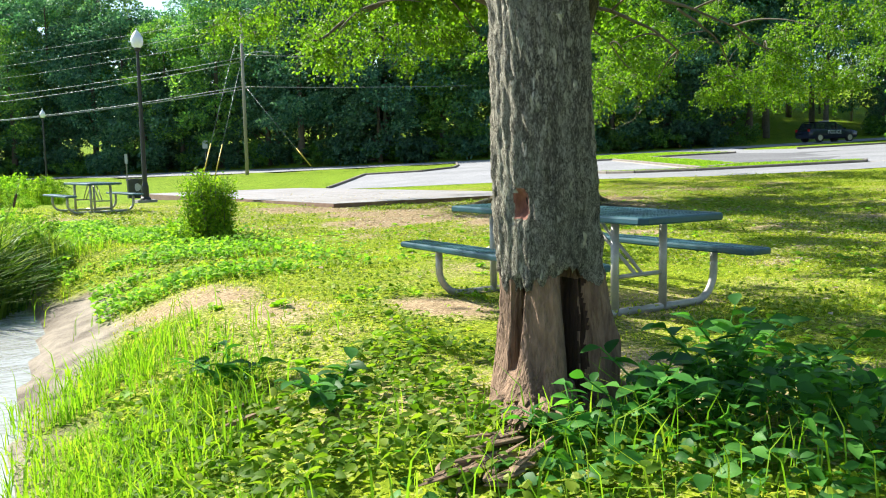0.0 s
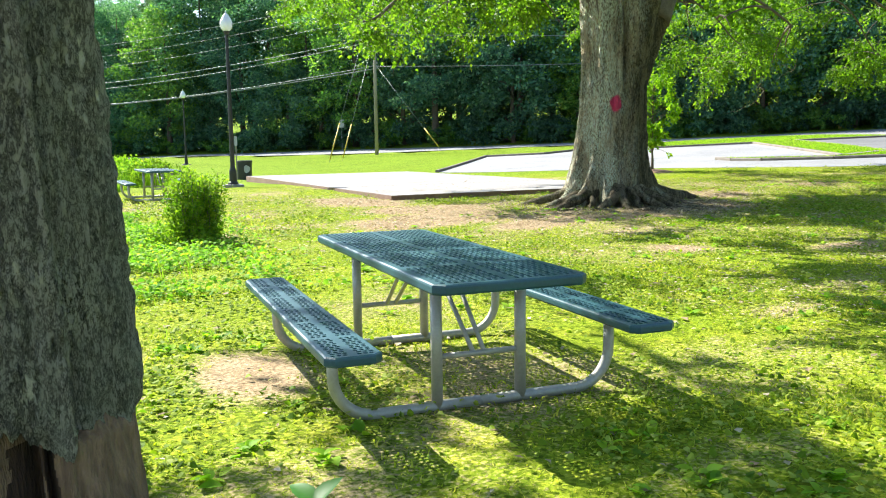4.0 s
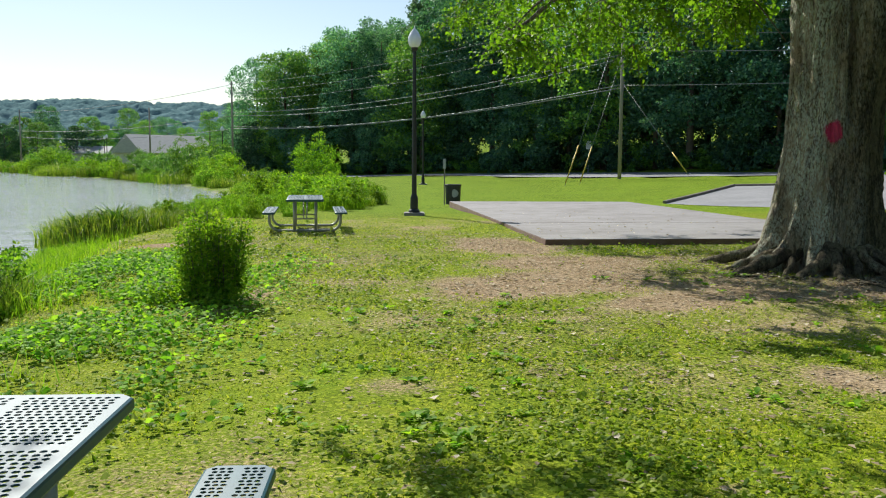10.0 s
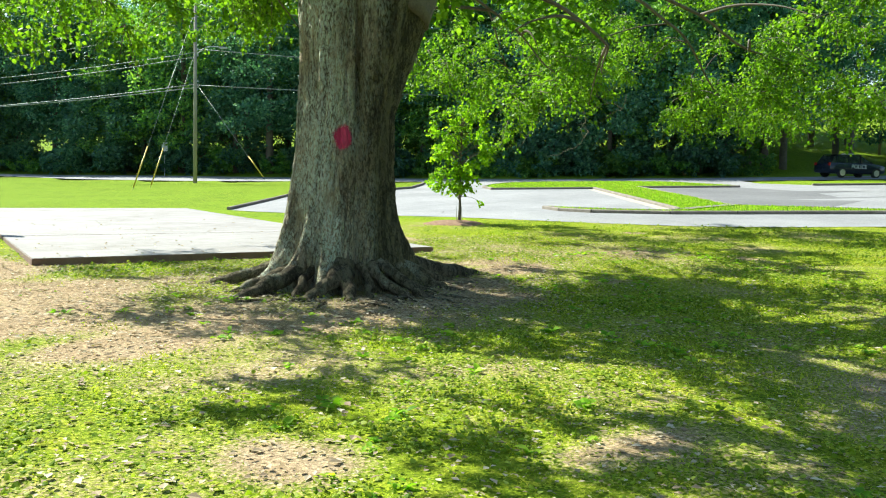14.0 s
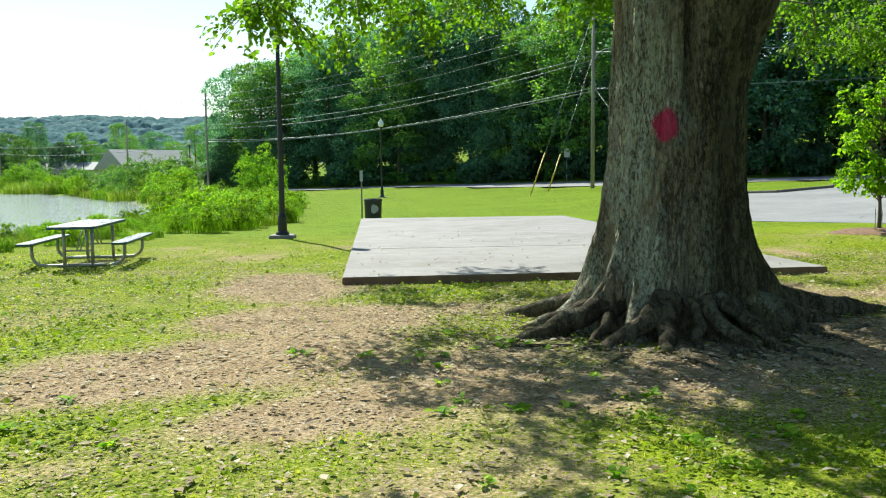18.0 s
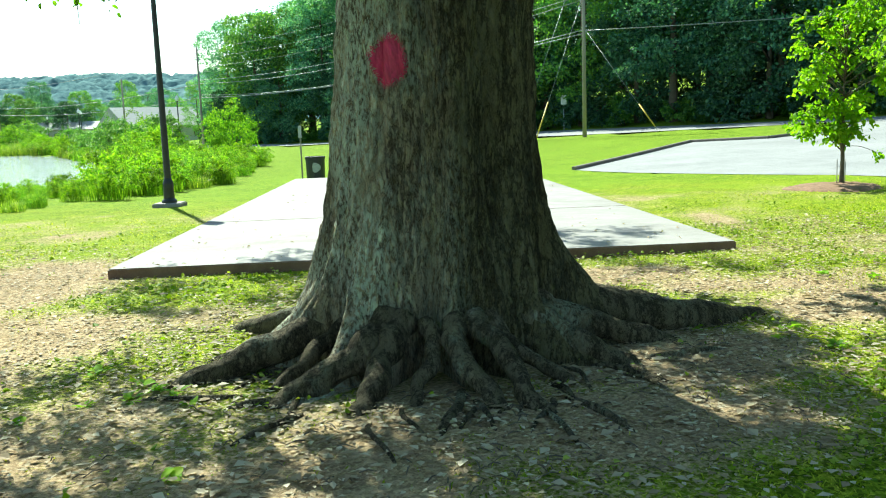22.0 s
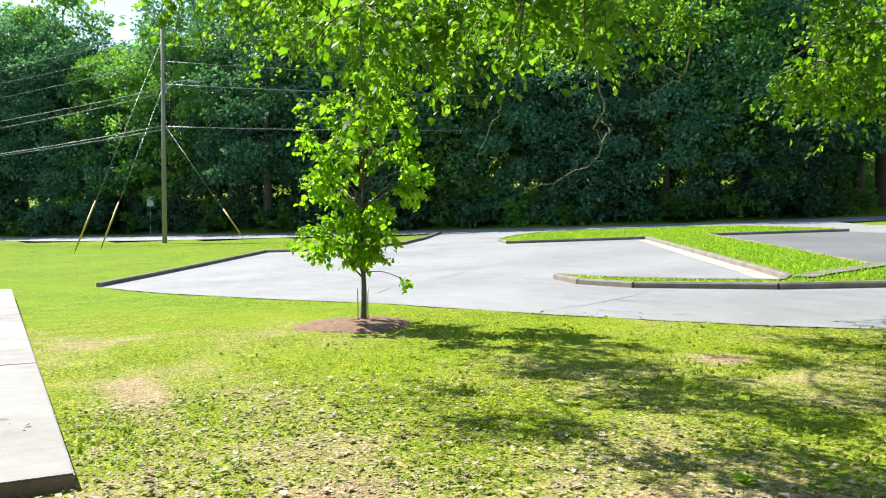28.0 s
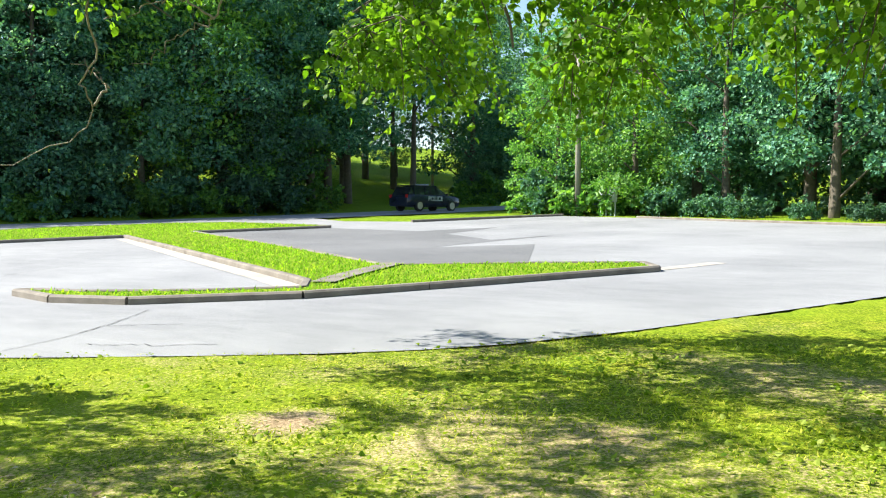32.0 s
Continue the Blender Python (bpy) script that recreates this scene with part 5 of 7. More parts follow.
def great_tree():
    """The big fluted tree with spreading roots, a red mark and low sweeping limbs."""
    rng = np.random.default_rng(5)
    cx, cy, gz = 12.0, 15.68, 0.3
    t = thing("park_tree", (cx, cy, gz), "massive park tree with fluted lichened bark and a red mark", "tree")
    # buttresses: angle, reach at the ground, swell above it, width
    toes = [(3.0, 0.6, 0.34, 0.16), (3.45, 1.0, 0.5, 0.17), (4.06, 0.7, 0.45, 0.14), (4.4, 0.45, 0.3, 0.11), (4.95, 0.4, 0.24, 0.13), (5.35, 0.3, 0.2, 0.12), (5.9, 0.6, 0.4, 0.14), (6.3, 0.9, 0.55, 0.14), (0.3, 1.5, 1.0, 0.17), (0.85, 0.7, 0.5, 0.2), (1.6, 0.6, 0.4, 0.25), (2.4, 0.7, 0.5, 0.25)]

    def fn(z, a):
        z = np.zeros_like(a) + z
        h = np.maximum(z, 0.0)
        core = 0.58 + 0.155 * np.cos(a - 0.97) + np.maximum(0, np.cos(a - 3.05)) * (0.03 + 0.31 * np.exp(-h / 1.4)) + 0.05 * np.exp(-h / 0.7)
        fork = 0.33 * np.maximum(0, z - 2.4) * np.maximum(0, np.cos(a + 0.35)) ** 1.3 + 0.06 * np.maximum(0, z - 3.4) * np.maximum(0, np.cos(a - 2.9))
        flutes = 0.03 * np.sin(a * 5 + 0.6 + 0.3 * z) + 0.04 * (np.abs(np.sin(a * 4.5 + 1.0 - 0.12 * z)) ** 0.6 - 0.7)
        r = core + fork + flutes * (1 + 0.6 * np.exp(-h / 0.8))
        toe = 0
        for ang, ln, swell, w in toes:
            da = np.mod(a - ang - 0.12 * np.sin(3 * z + ang * 7) * np.exp(-h) + np.pi, 2 * np.pi) - np.pi
            g = np.exp(-(np.abs(da) / (w * (0.7 + 0.5 * np.minimum(h / 0.6, 1)))) ** 1.8)
            toe = toe + g * (0.42 * ln * np.exp(-h / 0.12) + swell * np.exp(-h / 0.36) + 0.07 * np.exp(-h / 1.3))
        r = r + toe
        cord = 0.035 * (np.abs(np.sin(a * 7.5 + 0.9 * np.sin(z * 1.3) + 0.4)) ** 0.6 - 0.7) + 0.02 * (np.abs(np.sin(a * 13 + 1.3 * np.sin(z * 1.7 + 2) + 1.1)) ** 0.7 - 0.7)
        rough = 0.05 * (flakes(a, z * 0.35, 0.6, 0.16) - 0.5) + 0.03 * (flakes(a, z * 0.4, 0.6, 0.06) - 0.5) + 0.018 * (flakes(a, z * 0.6, 0.6, 0.022) - 0.5)
        r = r + 1.15 * cord + rough + ridges(a, z, 34, 0.012, 1.0)

        def groove(mid, half):
            return np.exp(-((np.mod(a - mid + np.pi, 2 * np.pi) - np.pi) / half) ** 2)
        r = r - 0.13 * groove(4.66 + 0.08 * np.sin(z * 1.2), 0.1) * ss(1.2, 3.0, z) - 0.07 * groove(5.5, 0.14) * ss(0.2, 1.2, z) - 0.06 * groove(0.02, 0.1) * ss(0.3, 0.9, z) * (1 - ss(1.8, 2.8, z))
        return r * np.cos(a), r * np.sin(a), z
    zs = np.concatenate([np.linspace(-0.3, 0.5, 60), np.linspace(0.52, 3.0, 110), np.linspace(3.05, 4.6, 24)])
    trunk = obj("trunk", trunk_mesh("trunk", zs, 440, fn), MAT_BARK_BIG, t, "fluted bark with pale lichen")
    # the red mark follows the bark's surface
    nw, nh = 64, 72
    th, zz = np.meshgrid(np.linspace(-1, 1, nw), np.linspace(-1, 1, nh))
    face = math.atan2(15.27 - cy, 11.74 - cx) + 0.04
    x, y, q = fn(2.03 + 0.185 * zz, face + 0.27 * th)
    V = np.stack([x + np.cos(face + 0.27 * th) * 0.005, y + np.sin(face + 0.27 * th) * 0.005, q], -1)
    rad = np.hypot(th, zz) + 0.05 * np.sin(np.arctan2(zz, th) * 4) + 0.5 * (rng.uniform(-0.25, 0.35, th.shape) * ss(0.35, 0.8, np.hypot(th, zz)))
    F = [(i * nw + j, i * nw + j + 1, (i + 1) * nw + j + 1, (i + 1) * nw + j) for i in range(nh - 1) for j in range(nw - 1) if rad[i, j] < 0.86]
    obj("paint_mark", np_mesh("paint_mark", V.reshape(-1, 3), F, True), MAT_PAINT, trunk, "round sprayed red paint spot")
    # surface roots: angle at the trunk, angle at the tip, reach, radius, radius at the tip, sideways bend
    for a0, a1, reach, r, r1, kink in ((3.42, 3.52, 1.9, 0.14, 0.05, 0.05), (3.05, 3.2, 1.65, 0.1, 0.04, 0.1), (3.7, 3.75, 1.4, 0.07, 0.03, -0.1), (4.15, 4.0, 1.5, 0.12, 0.06, 0.1), (4.36, 4.33, 1.38, 0.1, 0.06, -0.06), (4.62, 4.66, 1.25, 0.06, 0.03, 0.12),
                                       (4.9, 4.95, 1.4, 0.08, 0.05, -0.1), (5.1, 5.2, 1.6, 0.08, 0.04, 0.12), (5.35, 5.45, 1.3, 0.06, 0.03, -0.1), (5.85, 5.95, 1.45, 0.12, 0.06, 0.06), (6.25, 6.33, 1.8, 0.13, 0.06, -0.05), (6.45, 6.59, 2.75, 0.17, 0.1, 0.05),
                                       (0.75, 0.95, 2.3, 0.14, 0.05, 0.15), (1.2, 1.3, 2.0, 0.13, 0.05, 0.1), (1.9, 1.9, 2.0, 0.13, 0.05, 0.2), (2.6, 2.6, 2.0, 0.13, 0.05, -0.1)):
        p = []
        for u in (0.0, 0.2, 0.42, 0.7, 0.9, 1.0):
            an, q = a0 + (a1 - a0) * u + kink * math.sin(u * 6.0) * 0.5, 0.6 + (reach - 0.6) * u
            p.append((q * math.cos(an), q * math.sin(an), 0.33 * (1 - u) ** 1.7 + 0.045 - 0.1 * u ** 4))
        pa = smooth_path(p, 36) + np.sin(np.arange(36)[:, None] * [0.7, 0.55, 0.9] + a0 * 9) * [0.012, 0.012, 0.006]
        rad_ = np.linspace(r, r1, 36) * (1 + 0.09 * np.sin(np.arange(36) * 0.6 + a0 * 5))
        v, f, tr = tube_arrays(pa, rad_, 18, True, 0.05, rng)
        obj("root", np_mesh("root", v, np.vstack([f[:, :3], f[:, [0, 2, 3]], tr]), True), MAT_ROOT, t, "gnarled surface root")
    for x, y, r in ((1.3, 1.55, 0.26), (1.5, 1.7, 0.3), (1.68, 1.55, 0.25), (1.2, 1.8, 0.24), (1.85, 1.4, 0.2), (1.05, 1.45, 0.22), (1.6, 1.3, 0.22), (2.7, 1.15, 0.1)):
        bm = bmesh.new()
        bmesh.ops.create_icosphere(bm, subdivisions=4, radius=r)
        for vv in bm.verts:
            c = vv.co
            k = 0.95 + 0.55 * (float(lumps(c.x + x, c.y + c.z + y, 0.07, 3.0)) - 0.5) + 0.3 * (float(lumps(c.x - c.z + x, c.y + y, 0.02, 1.0)) - 0.5)
            vv.co = Vector((c.x * 1.25 * k + x, c.y * 1.1 * k + y, c.z * 0.45 * k - 0.03))
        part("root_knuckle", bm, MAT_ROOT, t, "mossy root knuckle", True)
    for k in range(26):
        ang, q0 = rng.uniform(3.0, 6.6), rng.uniform(0.95, 1.5)
        d, s = np.array([math.cos(ang), math.sin(ang), 0]), np.array([-math.sin(ang), math.cos(ang), 0])
        ln, w = rng.uniform(0.35, 0.8), rng.uniform(-0.35, 0.35)
        pa = smooth_path([tuple(d * q0 + [0, 0, 0.0]), tuple(d * (q0 + ln * 0.35) + s * w * 0.3 + [0, 0, 0.03]), tuple(d * (q0 + ln * 0.7) + s * w + [0, 0, 0.02]), tuple(d * (q0 + ln) + s * w * 1.5 + [0, 0, -0.04])], 14)
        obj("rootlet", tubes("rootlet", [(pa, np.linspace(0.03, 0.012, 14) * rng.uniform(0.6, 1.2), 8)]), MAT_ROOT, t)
    # limbs
    main = [limb([(0.5, -0.1, 3.8), (0.95, -0.1, 4.8), (1.5, 0.2, 6.6), (2.0, 0.2, 10.0)], 0.62, 0.2, 20, 16),
            limb([(-0.1, 0.05, 3.7), (-0.4, 0.1, 4.7), (-1.0, 0.2, 6.2), (-1.9, 0.4, 9.0)], 0.42, 0.12, 20, 14),
            limb([(-0.3, 0.0, 3.85), (-0.66, 0.1, 4.2), (-0.95, 0.2, 4.75), (-1.5, 0.2, 5.2)], 0.1, 0.03, 18, 10),
            limb([(0.4, 0.1, 4.0), (1.9, 0.6, 4.75), (3.4, 0.9, 4.6), (4.9, 0.9, 3.95), (5.4, 1.1, 3.6)], 0.07, 0.012, 26, 12),
            limb([(0.5, 0, 4.2), (2.6, 0.3, 5.2), (5.2, 0.9, 5.0), (8.5, 1.4, 4.6), (12.0, 1.8, 3.9)], 0.065, 0.014, 30, 12),
            limb([(0.3, 0.3, 4.3), (1.8, 2.0, 5.0), (4.0, 3.2, 4.7), (6.2, 3.6, 3.9)], 0.05, 0.014, 24, 12),
            limb([(-0.2, 0.2, 4.2), (-1.6, 1.3, 5.0), (-3.2, 1.9, 4.6), (-4.6, 2.1, 3.9)], 0.11, 0.025, 24, 12),
            limb([(0.5, -0.2, 4.6), (2.2, -1.4, 5.6), (4.8, -2.6, 5.8), (7.0, -3.2, 5.2)], 0.055, 0.014, 22, 10),
            # lengthened out of view to carry leaf heads that are added for shade
            limb([(-0.3, -0.2, 5.0), (-1.6, -1.4, 6.2), (-3.0, -2.6, 6.8), (-5.6, -3.7, 6.5)], 0.13, 0.03, 22, 10),
            limb([(5.2, 0.9, 4.95), (8.0, 2.6, 4.9), (10.5, 3.8, 4.2), (12.6, 4.5, 3.3)], 0.04, 0.012, 24, 9),
            limb([(0.3, 0.4, 4.4), (2.0, 3.0, 5.2), (4.0, 6.0, 5.0), (5.6, 8.6, 4.2)], 0.045, 0.012, 22, 10),
            limb([(0.4, 0.3, 4.5), (3.0, 3.0, 5.6), (6.0, 6.0, 5.2), (8.0, 7.8, 4.2), (10.2, 8.3, 4.6)], 0.035, 0.007, 26, 10)]
    for k, (pa, ra, sg) in enumerate(main):
        if k > 2:
            w = np.arange(len(pa))[:, None] * [0.9, 0.7, 1.1] + k
            pa = pa + np.sin(w) * [0.05, 0.05, 0.05] * np.linspace(0, 1, len(pa))[:, None] + np.sin(w * 0.37) * 0.12 * np.linspace(0, 1, len(pa))[:, None]
        bough = obj("limb", tubes("limb", [(pa, ra, sg)]), MAT_TWIG, t)
        if k > 2:
            for m in range(3, 7):
                at_ = pa[int(len(pa) * m / 7.5)]
                d = rng.normal(size=3) * [0.8, 0.8, 0.35] + [0, 0, 0.1]
                side = smooth_path([tuple(at_), tuple(at_ + d * 0.5 + [0, 0, 0.1]), tuple(at_ + d * 1.1), tuple(at_ + d * 1.6 - [0, 0, 0.25])], 12)
                obj("branch", tubes("branch", [(side, np.linspace(0.035 if k < 9 else 0.016, 0.006, 12), 7)]), MAT_TWIG, bough)
    # bare dead branches hanging under the leaves
    for p in ([(9.55, 6.62, 3.79), (9.53, 6.93, 3.38), (9.72, 7.04, 3.07), (9.73, 7.26, 2.85), (9.9, 7.35, 2.65), (9.9, 7.56, 2.43), (9.76, 7.86, 2.25), (9.4, 8.28, 2.09)],
              [(10.21, 6.07, 3.7), (10.3, 6.3, 3.37), (10.21, 6.61, 3.25), (10.06, 6.99, 2.96)],
              [(10.2, 6.19, 3.34), (10.04, 6.49, 3.5), (9.75, 6.98, 3.3)],
              [(9.55, 6.87, 2.59), (9.69, 6.92, 2.81), (9.59, 7.16, 2.95)],
              [(8.5, 7.34, 3.69), (8.58, 7.58, 3.24), (8.57, 7.82, 2.83), (8.4, 8.14, 2.29)]):
        pa, ra, sg = limb(p, 0.011, 0.003, 26, 7)
        pa = pa + rng.normal(size=pa.shape) * np.linspace(0.0, 0.035, 26)[:, None]
        obj("dead_branch", tubes("dead_branch", [(pa, ra, sg)]), MAT_DEADWOOD, t, "bare dead branch")
    # leaf clumps on the low boughs: middle, lowest z, radius, sprays
    pts, twigs = [], []
    clumps = [(6.3, 3.9, 2.45, 1.5, 16), (8.0, 7.8, 3.3, 2.0, 23), (10.4, 8.0, 4.0, 1.8, 25), (9.3, 6.4, 4.6, 1.3, 12), (12.3, 4.4, 2.6, 1.6, 30), (5.6, 8.6, 3.5, 1.7, 17), (12.0, 1.4, 2.9, 2.2, 40), (9.8, -1.6, 3.9, 2.0, 22), (10.5, 3.6, 4.2, 1.8, 12),
              (-0.6, 9.7, 4.6, 1.2, 10), (-0.7, 4.6, 3.8, 1.4, 14), (-3.2, 1.9, 3.05, 1.5, 19), (-2.2, 2.6, 3.5, 1.1, 7), (-3.6, 7.6, 4.4, 1.6, 16), (5.0, -4.4, 4.6, 1.8, 14)]
    for mx, my, zlow, wide, n in clumps:
        for _ in range(n):
            a, q = rng.uniform(0, 2 * np.pi), wide * math.sqrt(rng.uniform())
            z = zlow + 0.35 * abs(math.sin(a * 3 + mx)) + 0.3 * q / wide + 1.7 * rng.uniform() ** 1.5
            twigs += spray(rng, np.array([mx + q * math.cos(a), my + q * math.sin(a), z]), 0.75, 205, 0.75, 0.082, pts)[:4]
    # high leaf heads, mostly unseen, added where their shade falls on the ground
    for mx, my, wide, low, tall, heads in ((0.5, 2.1, 2.4, 4.9, 2.4, 17), (1.2, 3.8, 1.8, 4.8, 1.5, 12), (-4.4, -0.6, 1.6, 5.4, 1.0, 2), (-2.6, -1.8, 0.9, 5.6, 0.8, 2), (-5.6, -3.7, 1.3, 5.9, 0.7, 5), (-3.0, -2.9, 1.5, 5.6, 0.9, 7), (-2.2, 0.4, 1.0, 5.4, 0.8, 3), (-2.4, 2.5, 0.9, 5.0, 0.6, 4), (4.4, 2.3, 1.5, 5.0, 0.9, 4), (6.0, 4.6, 1.2, 5.0, 0.8, 3), (0.2, -1.9, 1.5, 5.8, 0.9, 4), (-0.8, -0.9, 1.3, 5.6, 0.8, 4)):
        for _ in range(heads):
            a, q = rng.uniform(0, 2 * np.pi), wide * math.sqrt(rng.uniform())
            c = np.array([mx + q * math.cos(a), my + q * math.sin(a), low + tall * rng.uniform() * (1 - 0.6 * q / wide)])
            for _ in range(4):
                spray(rng, c + rng.normal(size=3) * [0.4, 0.4, 0.25], 0.8, 105, 0.3, 0.15, pts)
    obj("crown", stack_leaves("crown", pts, round_leaves), MAT_LEAF, t, "translucent bright green leaves")
    obj("twig", tubes("twig", [(np.array([a, (a + b) / 2 + [0, 0, 0.05], b]), [0.009, 0.006, 0.003], 4) for a, b in twigs]), MAT_TWIG, t)["kind"] = "stuff"


def sapling():
    rng = np.random.default_rng(21)
    x, y = 19.53, 25.42
    t = thing("sapling", on_ground(x, y), "young broad-leaved tree with bright leaves in a mulch ring", "tree")
    obj("stem", tubes("stem", [limb([(0, 0, -0.1), (0.02, 0, 0.5), (0.0, 0.02, 1.3), (0.04, 0, 2.9)], 0.05, 0.012, 16, 9)]), MAT_TWIG, t)
    pts, specs = [], []
    for k in range(46):
        z = rng.uniform(1.0, 3.3)
        a = rng.uniform(0, 2 * np.pi)
        reach = rng.uniform(0.2, 1.12) * (1.0 - 0.5 * abs(z - 2.0) / 1.3)
        c = np.array([reach * math.cos(a), reach * math.sin(a), z])
        specs.append(limb([(0, 0, max(0.55, z - 0.4)), tuple(c * [0.5, 0.5, 1] - [0, 0, 0.12]), tuple(c)], 0.014, 0.004, 8, 5))
        spray(rng, c, 0.36, 78, 0.45, 0.1, pts)
    specs.append(limb([(0, 0, 0.75), (0.3, -0.05, 0.75), (0.62, -0.1, 0.62)], 0.008, 0.004, 8, 5))
    spray(rng, np.array([0.62, -0.1, 0.62]), 0.12, 20, 0.4, 0.08, pts)
    for spec in specs:
        obj("branch", tubes("branch", [spec]), MAT_TWIG, t)
    obj("foliage", stack_leaves("foliage", pts, round_leaves), MAT_SAPLING, t, "bright green leaves")
    for dx in (-0.07, 0.08):
        obj("stake", tubes("stake", [([(dx, 0, -0.1), (dx, 0.01, 0.3), (dx * 1.05, 0.01, 0.52)], [0.008, 0.008, 0.007], 6)]), MAT_GALV, t, "thin pale metal stake")
    bm = bmesh.new()
    ns = 28
    rings = []
    for q, h in ((0.0, 0.09), (0.35, 0.085), (0.62, 0.05), (0.82, 0.0), (0.9, -0.05)):
        ring = []
        for k in range(ns):
            a = 2 * math.pi * k / ns
            r = q * (1 + 0.12 * math.sin(a * 3) + 0.07 * math.sin(a * 7 + 1))
            ring.append(bm.verts.new((r * math.cos(a), r * math.sin(a), h + rng.uniform(-0.012, 0.012))))
        rings.append(ring)
    for a, b in zip(rings[:-1], rings[1:]):
        for k in range(ns):
            bm.faces.new((a[k], b[k], b[(k + 1) % ns], a[(k + 1) % ns]))
    m = part("mulch_ring", bm, MAT_MULCH, None, "", True)
    m.location = on_ground(x, y)
    tagged(m, "low ring of brown bark mulch round a sapling", "mulch")


near_tree()
great_tree()
sapling()


def wood_tree(seed, high, wide, mat, lobes=34, per=440, leaf=0.27, low=0.16, pine=False):
    """A woodland tree: trunk, a few limbs, and a crown of many leaf clumps in uneven lobes."""
    rng = np.random.default_rng(seed)
    t = thing("woodland_tree", (0, 0, 0), "tall woodland tree in dense dark green leaf", "tree", "woodland trees")
    obj("trunk", tubes("trunk", [limb([(0, 0, -0.5), (0.1, 0.05, high * 0.4), (0, 0.1, high * 0.92)], 0.24 + high * 0.006, 0.05, 12, 9)]), MAT_TWIG, t)
    pts, specs = [], []
    for k in range(lobes):
        u = (k + rng.uniform()) / lobes
        z = high * (low + (0.98 - low) * u)
        env = (1.0 - 0.85 * u) if pine else math.sqrt(max(0.02, 1 - ((u - 0.42) / 0.62) ** 2))
        a = k * 2.4 + rng.uniform(-0.4, 0.4)
        reach = wide * env * rng.uniform(0.45, 1.0)
        c = np.array([reach * math.cos(a), reach * math.sin(a), z])
        s = wide * rng.uniform(0.26, 0.44) * (0.6 + 0.4 * env)
        specs.append(([(0, 0, max(0.5, z - reach * 0.5)), tuple(c * [0.6, 0.6, 1]), tuple(c)], [0.09, 0.06, 0.03], 5))
        q = unit(rng.normal(size=(per, 3)))
        q[:, 2] = np.abs(q[:, 2]) * rng.choice([1, 1, 1, -0.6], per)
        rad = s * rng.uniform(0.55, 1.08, per) * (1 + 0.25 * np.sin(q[:, 0] * 5 + k) * np.cos(q[:, 1] * 4 - k))
        p = c + q * rad[:, None] * [1, 1, 0.62]
        L = rng.uniform(0.6, 1.3, per) * leaf
        pts.append((p, unit(q + rng.normal(size=(per, 3)) * 0.8 - [0, 0, 0.3]), unit(q * 0.7 + [0, 0, 0.5] + rng.normal(size=(per, 3)) * 0.45), L, L * rng.uniform(0.55, 0.9, per)))
    for spec in specs[::8]:
        obj("limb", tubes("limb", [spec]), MAT_TWIG, t)
    obj("crown", stack_leaves("crown", pts), mat, t)
    return t


def shrub(seed, r, high, mat, n, leaf, label, category="shrub"):
    """A bush of several uneven leafy heads on thin stems."""
    rng = np.random.default_rng(seed)
    t = thing("shrub", (0, 0, 0), label, category, "shrubs")
    pts, specs = [], []
    for k in range(n):
        a, q = rng.uniform(0, 2 * np.pi), r * math.sqrt(rng.uniform())
        z = high * rng.uniform(0.15, 0.95) * (1 - 0.45 * q / r)
        c = np.array([q * math.cos(a), q * math.sin(a), z])
        specs.append(([(c[0] * 0.3, c[1] * 0.3, -0.05), tuple(c * [0.7, 0.7, 0.6]), tuple(c)], [0.02 + 0.006 * high, 0.015, 0.006], 4))
        spray(rng, c, r * 0.42, 120, 0.15, leaf, pts)
    for spec in specs[::6]:
        obj("stem", tubes("stem", [spec]), MAT_TWIG, t)
    obj("foliage", stack_leaves("foliage", pts), mat, t)
    return t


def place(proto, x, y, scale=1.0, rz=0.0, dz=0.0, tall=1.0):
    c = copy_thing(proto, pose(x, y, float(height(x, y)) + dz, 0, 0, rz))
    c.scale = (scale, scale, scale * tall)
    return c


def drop_proto(t):
    for o in (*t.children_recursive, t):
        bpy.data.objects.remove(o)


rng = np.random.default_rng(77)
protos = [wood_tree(1, 18, 5.2, MAT_WOODS), wood_tree(2, 16, 5.6, MAT_WOODS), wood_tree(3, 19, 4.8, MAT_WOODS_LIGHT), wood_tree(4, 15, 5.0, MAT_WOODS_LIGHT, low=0.1),
          wood_tree(5, 20, 4.2, MAT_PINE, 30, 330, 0.3, 0.12, True)]
tall_crown = wood_tree(9, 18, 4.4, MAT_WOODS, 26, 400, 0.27, 0.5)
protos.append(wood_tree(6, 8, 4.0, MAT_UNDER, 26, 400, 0.27, 0.02))
under = [shrub(6, 2.2, 3.4, MAT_UNDER, 26, 0.3, "dark undergrowth bush at the woods' edge"), shrub(7, 1.9, 2.6, MAT_WOODS_LIGHT, 22, 0.26, "green undergrowth bush at the woods' edge")]


def along_road(s):
    """A point s metres along the road, and the way across it to the woods."""
    seg = np.hypot(*np.diff(ROAD, axis=0).T)
    cum = np.concatenate([[0], np.cumsum(seg)])
    k = int(np.clip(np.searchsorted(cum, s) - 1, 0, len(seg) - 1))
    d = (ROAD[k + 1] - ROAD[k]) / seg[k]
    return ROAD[k] + d * (s - cum[k]), np.array([-d[1], d[0]])


S0 = 124.0
